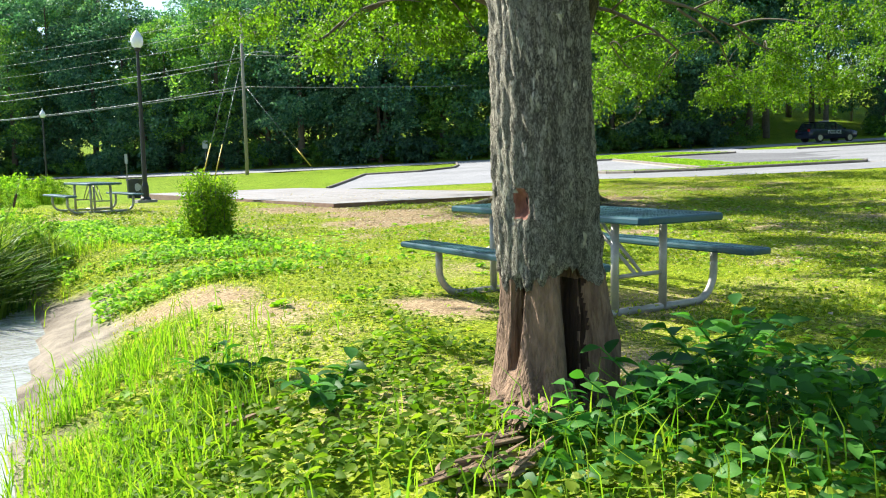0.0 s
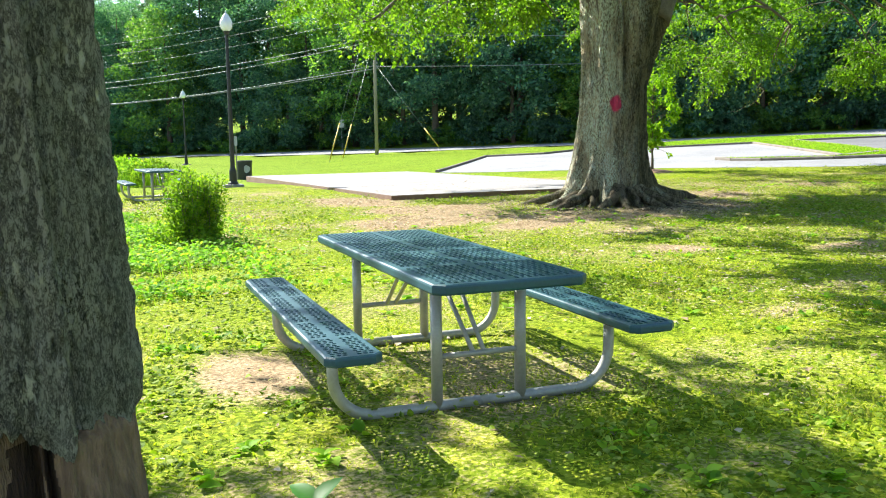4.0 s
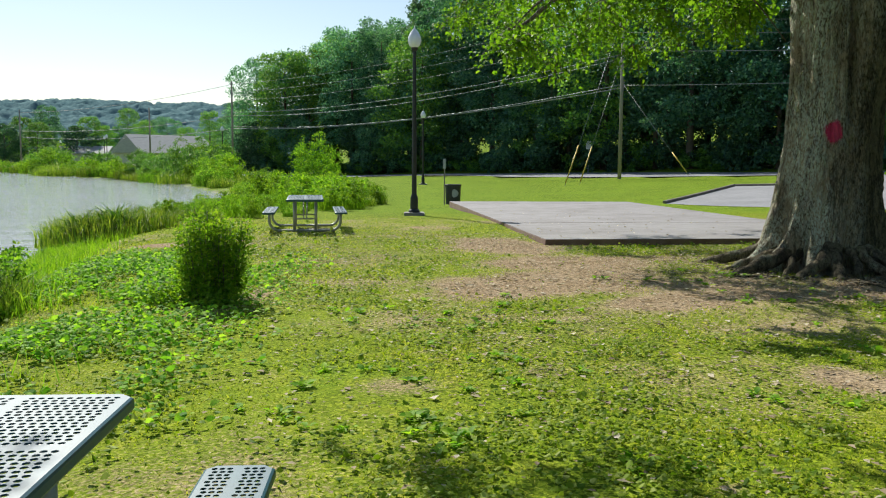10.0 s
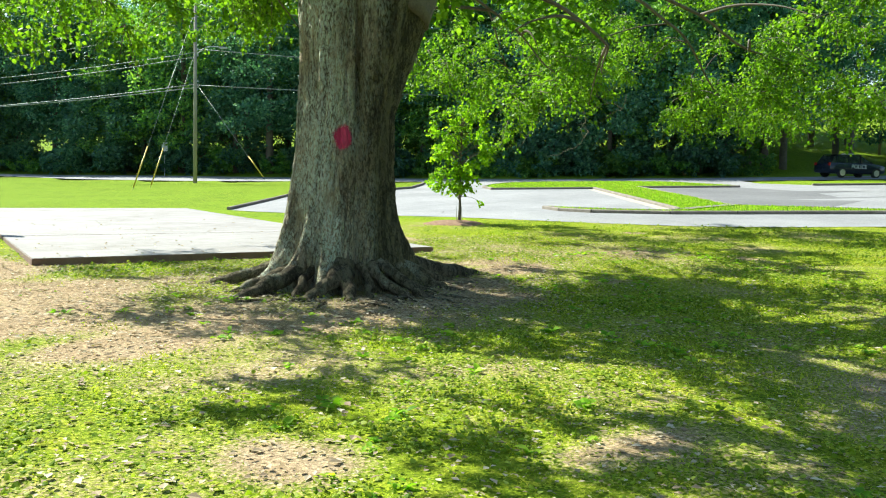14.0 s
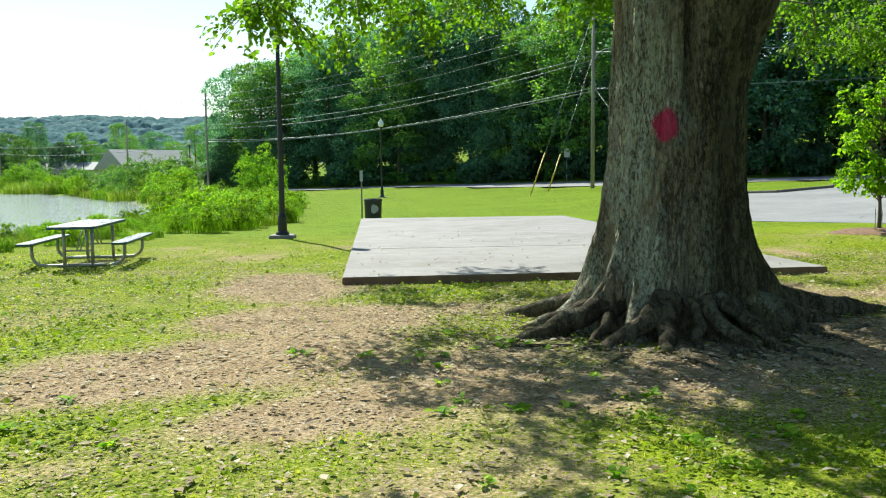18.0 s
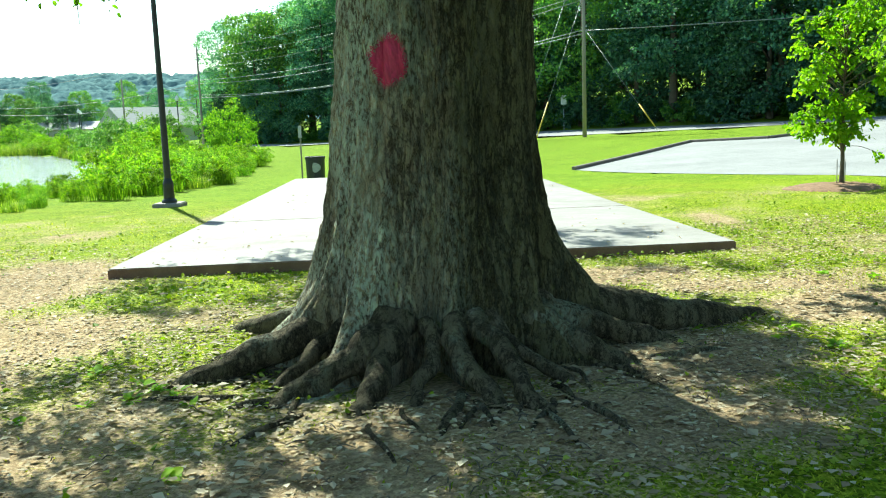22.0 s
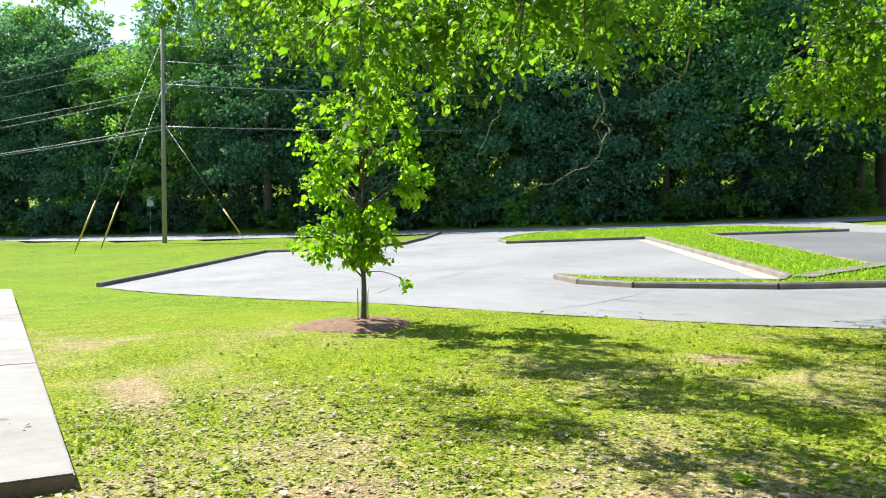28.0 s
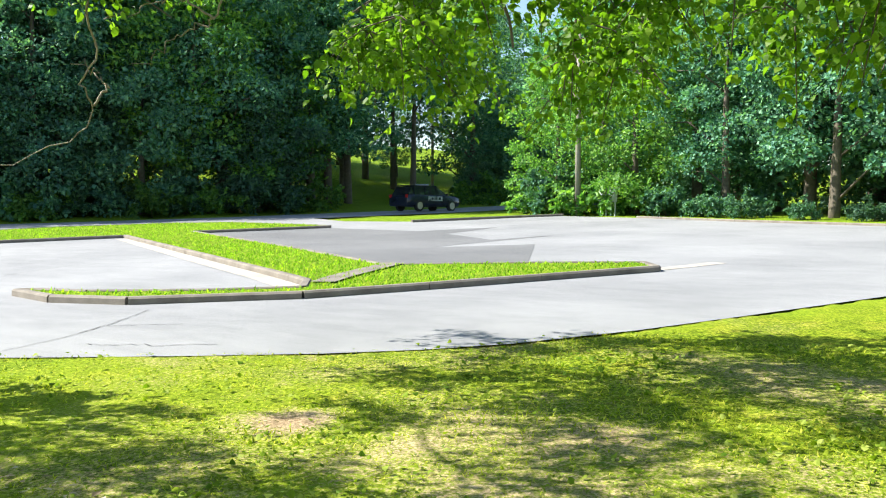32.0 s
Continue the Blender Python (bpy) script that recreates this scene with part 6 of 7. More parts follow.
for row, (off, step, kinds) in enumerate(((8.6, 4.6, (5, 5, 3, 5, 0)), (10.5, 6.0, (0, 1, 3, 0, 4)), (15.5, 6.5, (0, 2, 1, 4)), (23.0, 7.5, (2, 0, 1)))):
    s = S0 + row * 1.7
    k = 0
    while s < 322:
        p, n = along_road(s)
        q = p + n * (off + rng.uniform(-1.6, 1.6))
        g0 = 236 + 2.5 * row
        gap = g0 < s < g0 + 15
        if not gap:
            low = 0.45 if g0 + 15 <= s < g0 + 32 and k % 3 else 1.0
            place(protos[kinds[k % len(kinds)]], q[0], q[1], rng.uniform(0.95, 1.2) * low * (0.6 + 0.4 * float(ss(119, 138, s))), rng.uniform(0, 360))
        s += step * rng.uniform(0.8, 1.2)
        k += 1
s = S0
k = 0
while s < 318:
    p, n = along_road(s)
    q = p + n * (7.2 + rng.uniform(-0.6, 1.2))
    if not 234 < s < 252:
        place(under[k % 2], q[0], q[1], rng.uniform(0.8, 1.25), rng.uniform(0, 360))
    s += rng.uniform(2.6, 4.0)
    k += 1
for x, y, sc in ((70.5, 56.0, 1.0), (76.0, 60.5, 1.05), (83.0, 60.0, 0.95), (77.5, 54.5, 0.9), (87.0, 66.0, 1.1), (72.5, 65.0, 1.1), (80.5, 68.5, 1.1)):
    place(tall_crown, x, y, sc, rng.uniform(0, 360))
# woods closing the clearing beyond the road
for k, (s, off) in enumerate(((234, 33), (239, 38), (243, 32), (247, 39), (251, 34), (255, 40), (260, 34), (245, 47), (253, 48))):
    p, n = along_road(s)
    place(protos[(0, 1, 5, 0, 1)[k % 5]], *(p + n * off), rng.uniform(0.9, 1.1), rng.uniform(0, 360))
# woods on the car park's far side
for x, y, kind, sc in ((61.5, 30.5, 3, 0.72), (63, 35.5, 3, 0.6), (60, 25.5, 0, 0.7), (64.5, 28, 0, 0.9), (58, 20.5, 1, 0.8), (62, 22, 0, 1.0), (56, 14, 1, 0.9), (60, 15, 0, 1.0), (55, 8, 0, 0.9), (66, 19, 1, 1.0), (70, 27, 0, 1.0),
                       (54, 2, 1, 0.9), (60, 4, 2, 1.0), (50, -5, 0, 0.9), (42, -12, 1, 1.0), (32, -18, 0, 1.0), (72, 36, 1, 0.8)):
    place(protos[kind], x, y, sc, rng.uniform(0, 360))
for x, y, sc in ((62, 34.5, 1.0), (61, 32.5, 1.0), (61.2, 29.5, 0.9), (60.0, 28.2, 0.7), (58.6, 26.0, 0.5), (57.4, 24.0, 0.4), (56.0, 21.5, 0.35), (55.0, 19.0, 0.35), (53.6, 16.0, 0.5), (53.0, 13.0, 0.7), (52.4, 9.5, 0.9), (63.2, 37.0, 0.9)):
    place(under[0 if y < 29 else int(x * 3) % 2], x, y, sc * rng.uniform(0.85, 1.1), rng.uniform(0, 360))
for x, y, kind in ((75, 20, 0), (80, 12, 1), (79, 28, 0), (70, 10, 1), (66, 24, 5), (68, 15, 5), (63, 18, 5), (74, 32, 5), (60, 10, 5)):
    place(protos[kind], x, y, rng.uniform(0.9, 1.1), rng.uniform(0, 360))
# trees along the far shore
for x, y, kind, sc in ((-45, 175, 2, 0.5), (-60, 195, 3, 0.6), (-75, 200, 3, 0.6), (-90, 205, 2, 0.6), (-38, 180, 3, 0.55), (-110, 215, 3, 0.7), (-30, 165, 2, 0.55), (-22, 150, 0, 0.6), (-100, 180, 3, 0.6), (-130, 200, 3, 0.9),
                       (-50, 210, 1, 0.7), (-28, 185, 1, 0.7), (-150, 220, 2, 0.6), (-170, 200, 3, 0.6), (-66, 176, 3, 0.6)):
    place(protos[kind], x, y, sc, rng.uniform(0, 360))
for k in range(46):
    x = -24 - 5.2 * k + rng.uniform(-3, 3)
    y = 196 + rng.uniform(-14, 30) + 0.05 * abs(x)
    place(protos[(1, 3, 2, 0, 3, 1)[k % 6]], x, y, rng.uniform(0.45, 0.75), rng.uniform(0, 360))
    place(protos[5], x + rng.uniform(-3, 3), y - rng.uniform(4, 16), rng.uniform(0.6, 1.15), rng.uniform(0, 360))
bright = shrub(8, 1.6, 3.2, MAT_SHRUB, 64, 0.1, "bright green feathery shrub by the pond")
dusky = shrub(18, 1.5, 3.4, MAT_WOODS_LIGHT, 56, 0.12, "dark green rounded shrub by the pond")
for x, y, sc, tall in ((-0.25, 61.8, 1.15, 1.5), (-17.4, 97, 1.9, 1.0), (-13.2, 93, 1.5, 1.0), (-21.0, 101, 1.5, 1.0), (-51, 146, 1.9, 1.0), (-42, 138, 1.4, 1.0), (-57, 152, 1.3, 1.0), (-10.2, 77, 1.9, 0.95), (-13.4, 80, 2.1, 0.95), (-17, 84, 1.7, 0.9), (-12, 86, 2.2, 1.0), (-30, 122, 1.5, 1.0), (-5.5, 73, 1.0, 0.8), (-26, 112, 1.4, 0.9), (-41, 121, 2.0, 0.9), (-36, 126, 1.5, 0.9), (-20, 90, 1.6, 0.9)):
    place(dusky if int(y) % 2 == 0 else bright, x, y, sc * (0.62 if 70 < y < 95 else 0.85), rng.uniform(0, 360), 0, tall)
for p in (*protos, *under, bright, dusky, tall_crown):
    drop_proto(p)


# ---- far hills and buildings ----
def far_hill():
    """A wooded ridge far off: its sheet carries the rounded crowns of the trees."""
    gx, gy = np.linspace(-900, 160, 640), np.linspace(380, 720, 150)
    X, Y = np.meshgrid(gx, gy)
    Z = -2 + ss(370, 600, Y) * (31 + 9 * lumps(X, Y, 90, 4.0) + 4 * lumps(X, Y, 35, 1.0)) * (1 - 0.6 * ss(-120, 120, X))
    r2 = np.random.default_rng(19)

    def crowns(cell, high):
        """Rounded tree crowns: one randomly placed dome in each cell, the highest of its neighbours kept."""
        cx, cy = ((X + 900) / cell).astype(int) + 1, ((Y - 380) / cell).astype(int) + 1
        shape = (cy.max() + 2, cx.max() + 2)
        ox, oy, r, h = r2.uniform(0, 1, shape), r2.uniform(0, 1, shape), r2.uniform(0.55, 1.0, shape), r2.uniform(0.5, 1.0, shape)
        best = np.zeros_like(X)
        for dx in (-1, 0, 1):
            for dy in (-1, 0, 1):
                i, j = cy + dy, cx + dx
                d = np.hypot((X + 900) / cell + 1 - (j + ox[i, j]), (Y - 380) / cell + 1 - (i + oy[i, j])) / r[i, j]
                best = np.maximum(best, h[i, j] * np.sqrt(np.clip(1 - d * d, 0, 1)))
        return high * best
    Z = Z + crowns(10.0, 5.0) + crowns(5.5, 1.6) + r2.normal(size=X.shape) * 0.5
    ny, nx = X.shape
    i, j = np.meshgrid(np.arange(ny - 1), np.arange(nx - 1), indexing="ij")
    f = np.stack([i * nx + j, i * nx + j + 1, (i + 1) * nx + j + 1, (i + 1) * nx + j], -1).reshape(-1, 4)
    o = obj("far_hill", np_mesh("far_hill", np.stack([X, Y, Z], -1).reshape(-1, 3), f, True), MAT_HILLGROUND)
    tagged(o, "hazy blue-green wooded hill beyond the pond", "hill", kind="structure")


def house(name, loc, rz, w, d, wall, ridge, label, category, open_sides=False):
    h = thing(name, loc, label, category, "", rz)
    if open_sides:
        for sx in (-1, 1):
            for sy in (-1, 1):
                bm = bmesh.new()
                box(bm, sx * w * 0.42, sy * d * 0.42, wall / 2, 0.3, 0.3, wall, 0.02)
                part("post", bm, MAT_POLE, h)
        bm = bmesh.new()
        box(bm, 0, 0, 0.1, w, d, 0.3, 0.03)
        part("deck", bm, MAT_POLE, h)
    else:
        bm = bmesh.new()
        box(bm, 0, 0, wall / 2, w, d, wall, 0.05)
        part("wall", bm, MAT_SIDING, h)
        n = max(2, int(w / 4))
        for k in range(n):
            bm = bmesh.new()
            box(bm, -w / 2 + (k + 0.5) * w / n, -d / 2 - 0.02, wall * 0.55, 1.1, 0.08, 1.3, 0.02)
            part("window", bm, MAT_GLASS, h)
    bm = bmesh.new()
    e = 0.5
    v = [bm.verts.new(p) for p in ((-w / 2 - e, -d / 2 - e, wall), (w / 2 + e, -d / 2 - e, wall), (w / 2 + e, d / 2 + e, wall), (-w / 2 - e, d / 2 + e, wall), (-w / 2 - e, 0, ridge), (w / 2 + e, 0, ridge))]
    for q in ((0, 1, 5, 4), (2, 3, 4, 5), (1, 2, 5), (3, 0, 4), (3, 2, 1, 0)):
        bm.faces.new([v[k] for k in q])
    bmesh.ops.recalc_face_normals(bm, faces=bm.faces)
    part("roof", bm, MAT_ROOF, h)


far_hill()
park_lamp(on_ground(-37.8, 132), "distant black park lamp with a white globe by the pond", False)
park_lamp(on_ground(-78.6, 190), "distant black park lamp with a white globe by the pond", False)
utility_pole(on_ground(-32.1, 134), 9.5, "bare grey utility pole beyond the pond")
house("house", on_ground(-39, 168), 50, 16, 9, 3.0, 6.4, "long low house with a grey shingle roof beyond the pond", "house")
house("house", on_ground(-63, 186), 5, 15, 9, 3.0, 4.6, "low pale building behind shore trees", "house")
house("pavilion", (-80, 160, -0.1), 30, 5.5, 4.5, 1.8, 3.3, "open lakeside pavilion with a pale roof", "pavilion", True)


# ---- patrol car on the road ----
def patrol_car(loc, rz):
    c = thing("patrol_car", loc, "dark blue police patrol car on the road", "car", "", rz)
    # stations: x, lower z, belt z, half width
    st = [(-2.5, 0.42, 0.92, 0.84), (-2.46, 0.34, 1.06, 0.95), (-1.9, 0.3, 1.1, 1.0), (-0.6, 0.28, 1.08, 1.0), (0.7, 0.28, 1.07, 1.0), (1.1, 0.28, 1.08, 0.99), (1.8, 0.3, 1.03, 0.97), (2.3, 0.33, 0.95, 0.9), (2.5, 0.4, 0.78, 0.74)]
    bm = bmesh.new()
    rings = []
    for x, lo, hi, w in st:
        m = (lo + hi) / 2
        rings.append([bm.verts.new((x, y, z)) for y, z in ((-w * 0.85, lo), (-w, lo + 0.12), (-w, m), (-w * 0.97, hi - 0.06), (-w * 0.88, hi), (w * 0.88, hi), (w * 0.97, hi - 0.06), (w, m), (w, lo + 0.12), (w * 0.85, lo))])
    for a, b in zip(rings[:-1], rings[1:]):
        for k in range(10):
            bm.faces.new((a[k], a[(k + 1) % 10], b[(k + 1) % 10], b[k]))
    bm.faces.new(rings[0])
    bm.faces.new(rings[-1][::-1])
    bmesh.ops.recalc_face_normals(bm, faces=bm.faces)
    part("body", bm, MAT_CARBLUE, c, "", True)
    cab = [(-2.35, 1.06, 1.08, 0.86, 0.8), (-2.0, 1.07, 1.6, 0.88, 0.72), (-0.3, 1.07, 1.7, 0.89, 0.74), (0.35, 1.07, 1.62, 0.89, 0.72), (1.25, 1.06, 1.08, 0.87, 0.8)]
    bm = bmesh.new()
    rings = [[bm.verts.new((x, y, z)) for y, z in ((-w0, lo), (-w1, hi), (w1, hi), (w0, lo))] for x, lo, hi, w0, w1 in cab]
    for a, b in zip(rings[:-1], rings[1:]):
        for k in range(3):
            bm.faces.new((a[k], a[k + 1], b[k + 1], b[k]))
    bmesh.ops.recalc_face_normals(bm, faces=bm.faces)
    part("cabin_glass", bm, MAT_GLASS, c, "dark tinted windows")
    bm = bmesh.new()
    box(bm, -0.8, 0, 1.68, 2.3, 1.46, 0.06, 0.025)
    part("roof", bm, MAT_CARBLUE, c)
    for x in (-1.95, -0.95, 0.1):
        for s in (-1, 1):
            bm = bmesh.new()
            v = [bm.verts.new(p) for p in ((x, s * 0.9, 1.06), (x + 0.1, s * 0.9, 1.06), (x + 0.16, s * 0.745, 1.68), (x + 0.06, s * 0.745, 1.68))]
            bm.faces.new(v)
            bmesh.ops.solidify(bm, geom=bm.faces[:], thickness=0.02)
            part("pillar", bm, MAT_CARBLUE, c)
    bm = bmesh.new()
    box(bm, -0.35, 0, 1.77, 0.28, 1.1, 0.1, 0.03)
    part("light_bar", bm, MAT_GREYPAINT, c, "clear roof light bar")
    for x in (-1.5, 1.5):
        for s in (-1, 1):
            bm = bmesh.new()
            bmesh.ops.create_cone(bm, segments=24, radius1=0.37, radius2=0.37, depth=0.24, cap_ends=True, matrix=Matrix.Translation((x, s * 0.9, 0.37)) @ Matrix.Rotation(radians(90), 4, "X"))
            bmesh.ops.bevel(bm, geom=[e for e in bm.edges if len(e.link_faces) == 2 and abs(e.verts[0].co.y - e.verts[1].co.y) < 0.01], offset=0.03, segments=2, affect="EDGES")
            w = part("wheel", bm, MAT_TYRE, c, "black tyre")
            bm = bmesh.new()
            bmesh.ops.create_cone(bm, segments=20, radius1=0.24, radius2=0.2, depth=0.03, cap_ends=True, matrix=Matrix.Translation((x, s * 1.02, 0.37)) @ Matrix.Rotation(radians(90 * s), 4, "X"))
            part("rim", bm, MAT_CHROME, w, "steel wheel rim")
    for s in (-1, 1):
        bm = bmesh.new()
        box(bm, -2.47, s * 0.78, 0.98, 0.1, 0.24, 0.24, 0.03)
        part("tail_light", bm, MAT_RED, c, "red tail light")
        bm = bmesh.new()
        box(bm, 2.33, s * 0.68, 0.82, 0.2, 0.3, 0.13, 0.03)
        part("headlight", bm, MAT_WHITE, c, "clear headlight")
        bm = bmesh.new()
        box(bm, 0.95, s * 1.05, 1.12, 0.12, 0.2, 0.14, 0.03)
        part("wing_mirror", bm, MAT_CARBLUE, c)
        cu = bpy.data.curves.new("lettering", "FONT")
        cu.body, cu.size, cu.extrude, cu.align_x = "POLICE", 0.42, 0.003, "CENTER"
        tmp = bpy.data.objects.new("lettering", cu)
        me = bpy.data.meshes.new_from_object(tmp)
        bpy.data.objects.remove(tmp)
        o = obj("lettering", me, MAT_WHITE, c, "white lettering")
        o.matrix_basis = pose(-0.05, s * 1.012, 0.7, 90, 0, 0 if s < 0 else 180)


patrol_car(on_ground(66.3, 46.45, 0.01), -15)


# ---- pond margin and rough growth ----
def clump(name, seed, r, high, n, mat, label, category, leaf=0.0, lean=(0.1, 0.75), wide=1.0):
    rng = np.random.default_rng(seed)
    t = thing(name, (0, 0, 0), label, category, "waterside growth")
    a, q = rng.uniform(0, 2 * np.pi, n), r * np.sqrt(rng.uniform(0, 1, n))
    base = np.stack([q * np.cos(a), q * np.sin(a), np.full(n, -0.04)], 1)
    h = high * rng.uniform(0.55, 1.05, n) * (1 - 0.35 * (q / r) ** 2)
    obj("grass_blade", blades("grass_blade", base, h, rng.uniform(0.012, 0.024, n) * wide, rng.uniform(*lean, n), rng, 0.8), mat, t)["kind"] = "stuff"
    if leaf:
        pts = []
        for k in range(26):
            b, u = rng.uniform(0, 2 * np.pi), r * math.sqrt(rng.uniform())
            spray(rng, np.array([u * math.cos(b), u * math.sin(b), high * rng.uniform(0.25, 0.85)]), r * 0.4, 42, 0.1, leaf, pts)
        obj("foliage", stack_leaves("foliage", pts), mat, t)
    return t


rng = np.random.default_rng(31)
growth = [clump("reed_clump", 1, 0.8, 1.05, 420, MAT_REED, "dense clump of arching green waterside grass", "grass clump"),
          clump("weed_clump", 2, 0.75, 1.25, 240, MAT_WEED, "tall leafy weeds on the pond bank", "weeds", 0.1),
          clump("weed_clump", 3, 0.7, 1.0, 260, MAT_SHRUB, "tall yellow-green weeds on the pond bank", "weeds", 0.08),
          clump("reed_clump", 4, 0.9, 0.8, 460, MAT_REED, "low clump of green waterside grass", "grass clump")]
sedge = clump("sedge_clump", 9, 0.55, 1.25, 620, MAT_SEDGE, "dense tussock of arching dark green sedge at the water", "grass clump", 0.0, (0.12, 1.1), 2.2)
tussock = clump("sedge_clump", 12, 0.4, 1.5, 190, MAT_SEDGE, "tussock of broad arching sedge leaves at the water", "grass clump", 0.0, (0.3, 1.3), 2.8)
rush = clump("sedge_clump", 14, 0.4, 1.9, 260, MAT_REED, "tall upright green sedge leaves at the water", "grass clump", 0.0, (0.08, 0.7), 1.9)
BAND = [(-2.6, 24.2), (0.6, 25.6), (2.4, 28.0), (3.2, 32), (4.2, 35), (4.7, 40), (3.4, 52), (2.2, 60), (-3, 62), (-4.5, 56), (-2.4, 50), (-3.6, 44), (-4.0, 36), (-3.2, 27)]
placed = []
tries = 0
while len(placed) < 170 and tries < 6000:
    tries += 1
    x, y = rng.uniform(-4.5, 5), rng.uniform(24, 62)
    if not bool(inside(BAND, x, y)) or any((x - a) ** 2 + (y - b) ** 2 < 0.75 for a, b in placed):
        continue
    placed.append((x, y))
    edge = float(depth_inside(BAND, x, y))
    k = 3 if y < 30 and x < 0.5 else int(rng.choice([0, 1, 2, 2, 1]))
    low = x < 12.3 - 0.394 * (y - 9.7)
    sc = rng.uniform(0.75, 1.1) * ((0.38 + 0.1 * min(edge, 1.0)) if low else (0.65 + 0.25 * min(edge, 1.5)))
    place(growth[k], x, y, sc, rng.uniform(0, 360))
for y in np.arange(62, 160, 2.4):
    for m in range(2):
        x = np.interp(y, SHORE_Y, SHORE_X) + rng.uniform(0.2, 3.5 + 0.02 * y)
        place(growth[int(rng.integers(0, 4))], x, y + rng.uniform(-1, 1), rng.uniform(1.1, 1.9), rng.uniform(0, 360))
for x, y, sc in ((-0.3, 12.9, 1.0), (-1.0, 12.6, 1.0), (0.9, 13.0, 0.7), (-0.2, 13.6, 0.9), (-0.9, 13.8, 1.0), (1.1, 12.6, 0.6)):
    place(growth[0], x, y, sc, rng.uniform(0, 360), 0.03)
for x, y, sc in ((0.5, 12.6, 0.85), (0.0, 13.1, 1.1), (0.75, 13.4, 0.8), (-0.5, 13.1, 1.15), (0.3, 13.9, 0.9), (-0.3, 14.3, 0.95), (0.3, 12.2, 0.75), (-0.9, 12.6, 1.1), (0.9, 12.9, 0.7)):
    place(growth[2], x, y, sc, rng.uniform(0, 360), 0.02)
for x, y, sc in ((-2.6, 25.0, 0.85), (-2.0, 25.6, 0.8), (-1.3, 25.9, 0.65), (-2.4, 26.3, 0.75), (-0.5, 26.2, 0.45), (-2.9, 25.6, 0.8), (-2.2, 24.7, 0.75)):
    place(growth[0], x, y, sc, rng.uniform(0, 360))
for x, y, sc in ((-1.6, 22.5, 1.1), (-1.25, 22.8, 1.2), (-1.5, 23.1, 1.15), (-0.85, 23.1, 1.15), (-1.1, 23.6, 1.15), (-0.45, 23.5, 1.05), (-0.7, 24.1, 1.0), (-1.4, 22.4, 1.0), (-1.0, 22.6, 0.95)):
    place(growth[3], x, y, sc * 0.95, rng.uniform(0, 360), 0.02)
for x, y, sc in ((-0.55, 10.7, 1.15), (-0.1, 10.8, 1.15), (-0.3, 11.3, 1.25), (0.25, 11.3, 1.1), (-1.1, 11.0, 1.2), (-1.2, 11.8, 1.2), (-0.75, 11.3, 0.85), (0.1, 12.0, 0.9), (-0.6, 12.1, 0.95), (0.6, 11.9, 0.7), (0.75, 12.5, 0.65)):
    place(sedge, x, y, sc, rng.uniform(0, 360), 0.02)
for x, y, sc in ((-0.2, 10.7, 1.0), (-0.75, 10.9, 1.05), (0.2, 11.0, 0.9), (-0.4, 11.6, 1.0), (0.45, 11.6, 0.8), (-1.5, 22.5, 0.75), (-0.9, 22.9, 0.75)):
    place(tussock, x, y, sc, rng.uniform(0, 360), 0.02)
for x, y, sc in ((-0.2, 11.0, 1.0), (-0.7, 11.3, 1.1), (0.25, 11.4, 0.85), (-0.1, 11.9, 1.0), (-1.2, 11.6, 1.15), (0.55, 12.1, 0.7)):
    place(rush, x, y, sc, rng.uniform(0, 360), 0.02)
for p in (*growth, sedge, tussock, rush):
    drop_proto(p)


def cattail(loc, high, lean, rz):
    t = thing("cattail", loc, "tall cattail with a dark brown head", "cattail", "cattails", rz)
    top = (lean * high, 0, high)
    obj("stalk", tubes("stalk", [(smooth_path([(0, 0, -0.1), (lean * high * 0.35, 0, high * 0.5), top], 10), np.linspace(0.008, 0.004, 10), 6)]), MAT_REED, t)
    d = Vector((lean, 0, 1)).normalized()
    a = Vector(top) - d * 0.3
    obj("seed_head", tubes("seed_head", [([tuple(a), tuple(a + d * 0.02), tuple(a + d * 0.15), tuple(a + d * 0.17)], [0.006, 0.014, 0.014, 0.004], 8)]), MAT_CATTAIL, t, "brown seed head")
    r2 = np.random.default_rng(int(high * 1000))
    n = 5
    base = np.zeros((n, 3))
    obj("leaf", blades("leaf", base, r2.uniform(0.6, 0.95, n) * high, np.full(n, 0.02), r2.uniform(0.1, 0.4, n), r2, 0.4), MAT_REED, t)["kind"] = "stuff"


for x, y, h, l, r in ((0.0, 11.0, 2.25, 0.03, 20), (0.1, 11.1, 1.95, 0.06, 200), (-0.35, 10.8, 1.75, 0.06, 150), (-0.48, 10.9, 1.65, 0.08, 300), (0.4, 11.3, 1.6, 0.3, 10), (0.05, 11.4, 1.8, 0.12, 340)):
    cattail((x, y, float(height(x, y)) - 0.02), h, l, r)


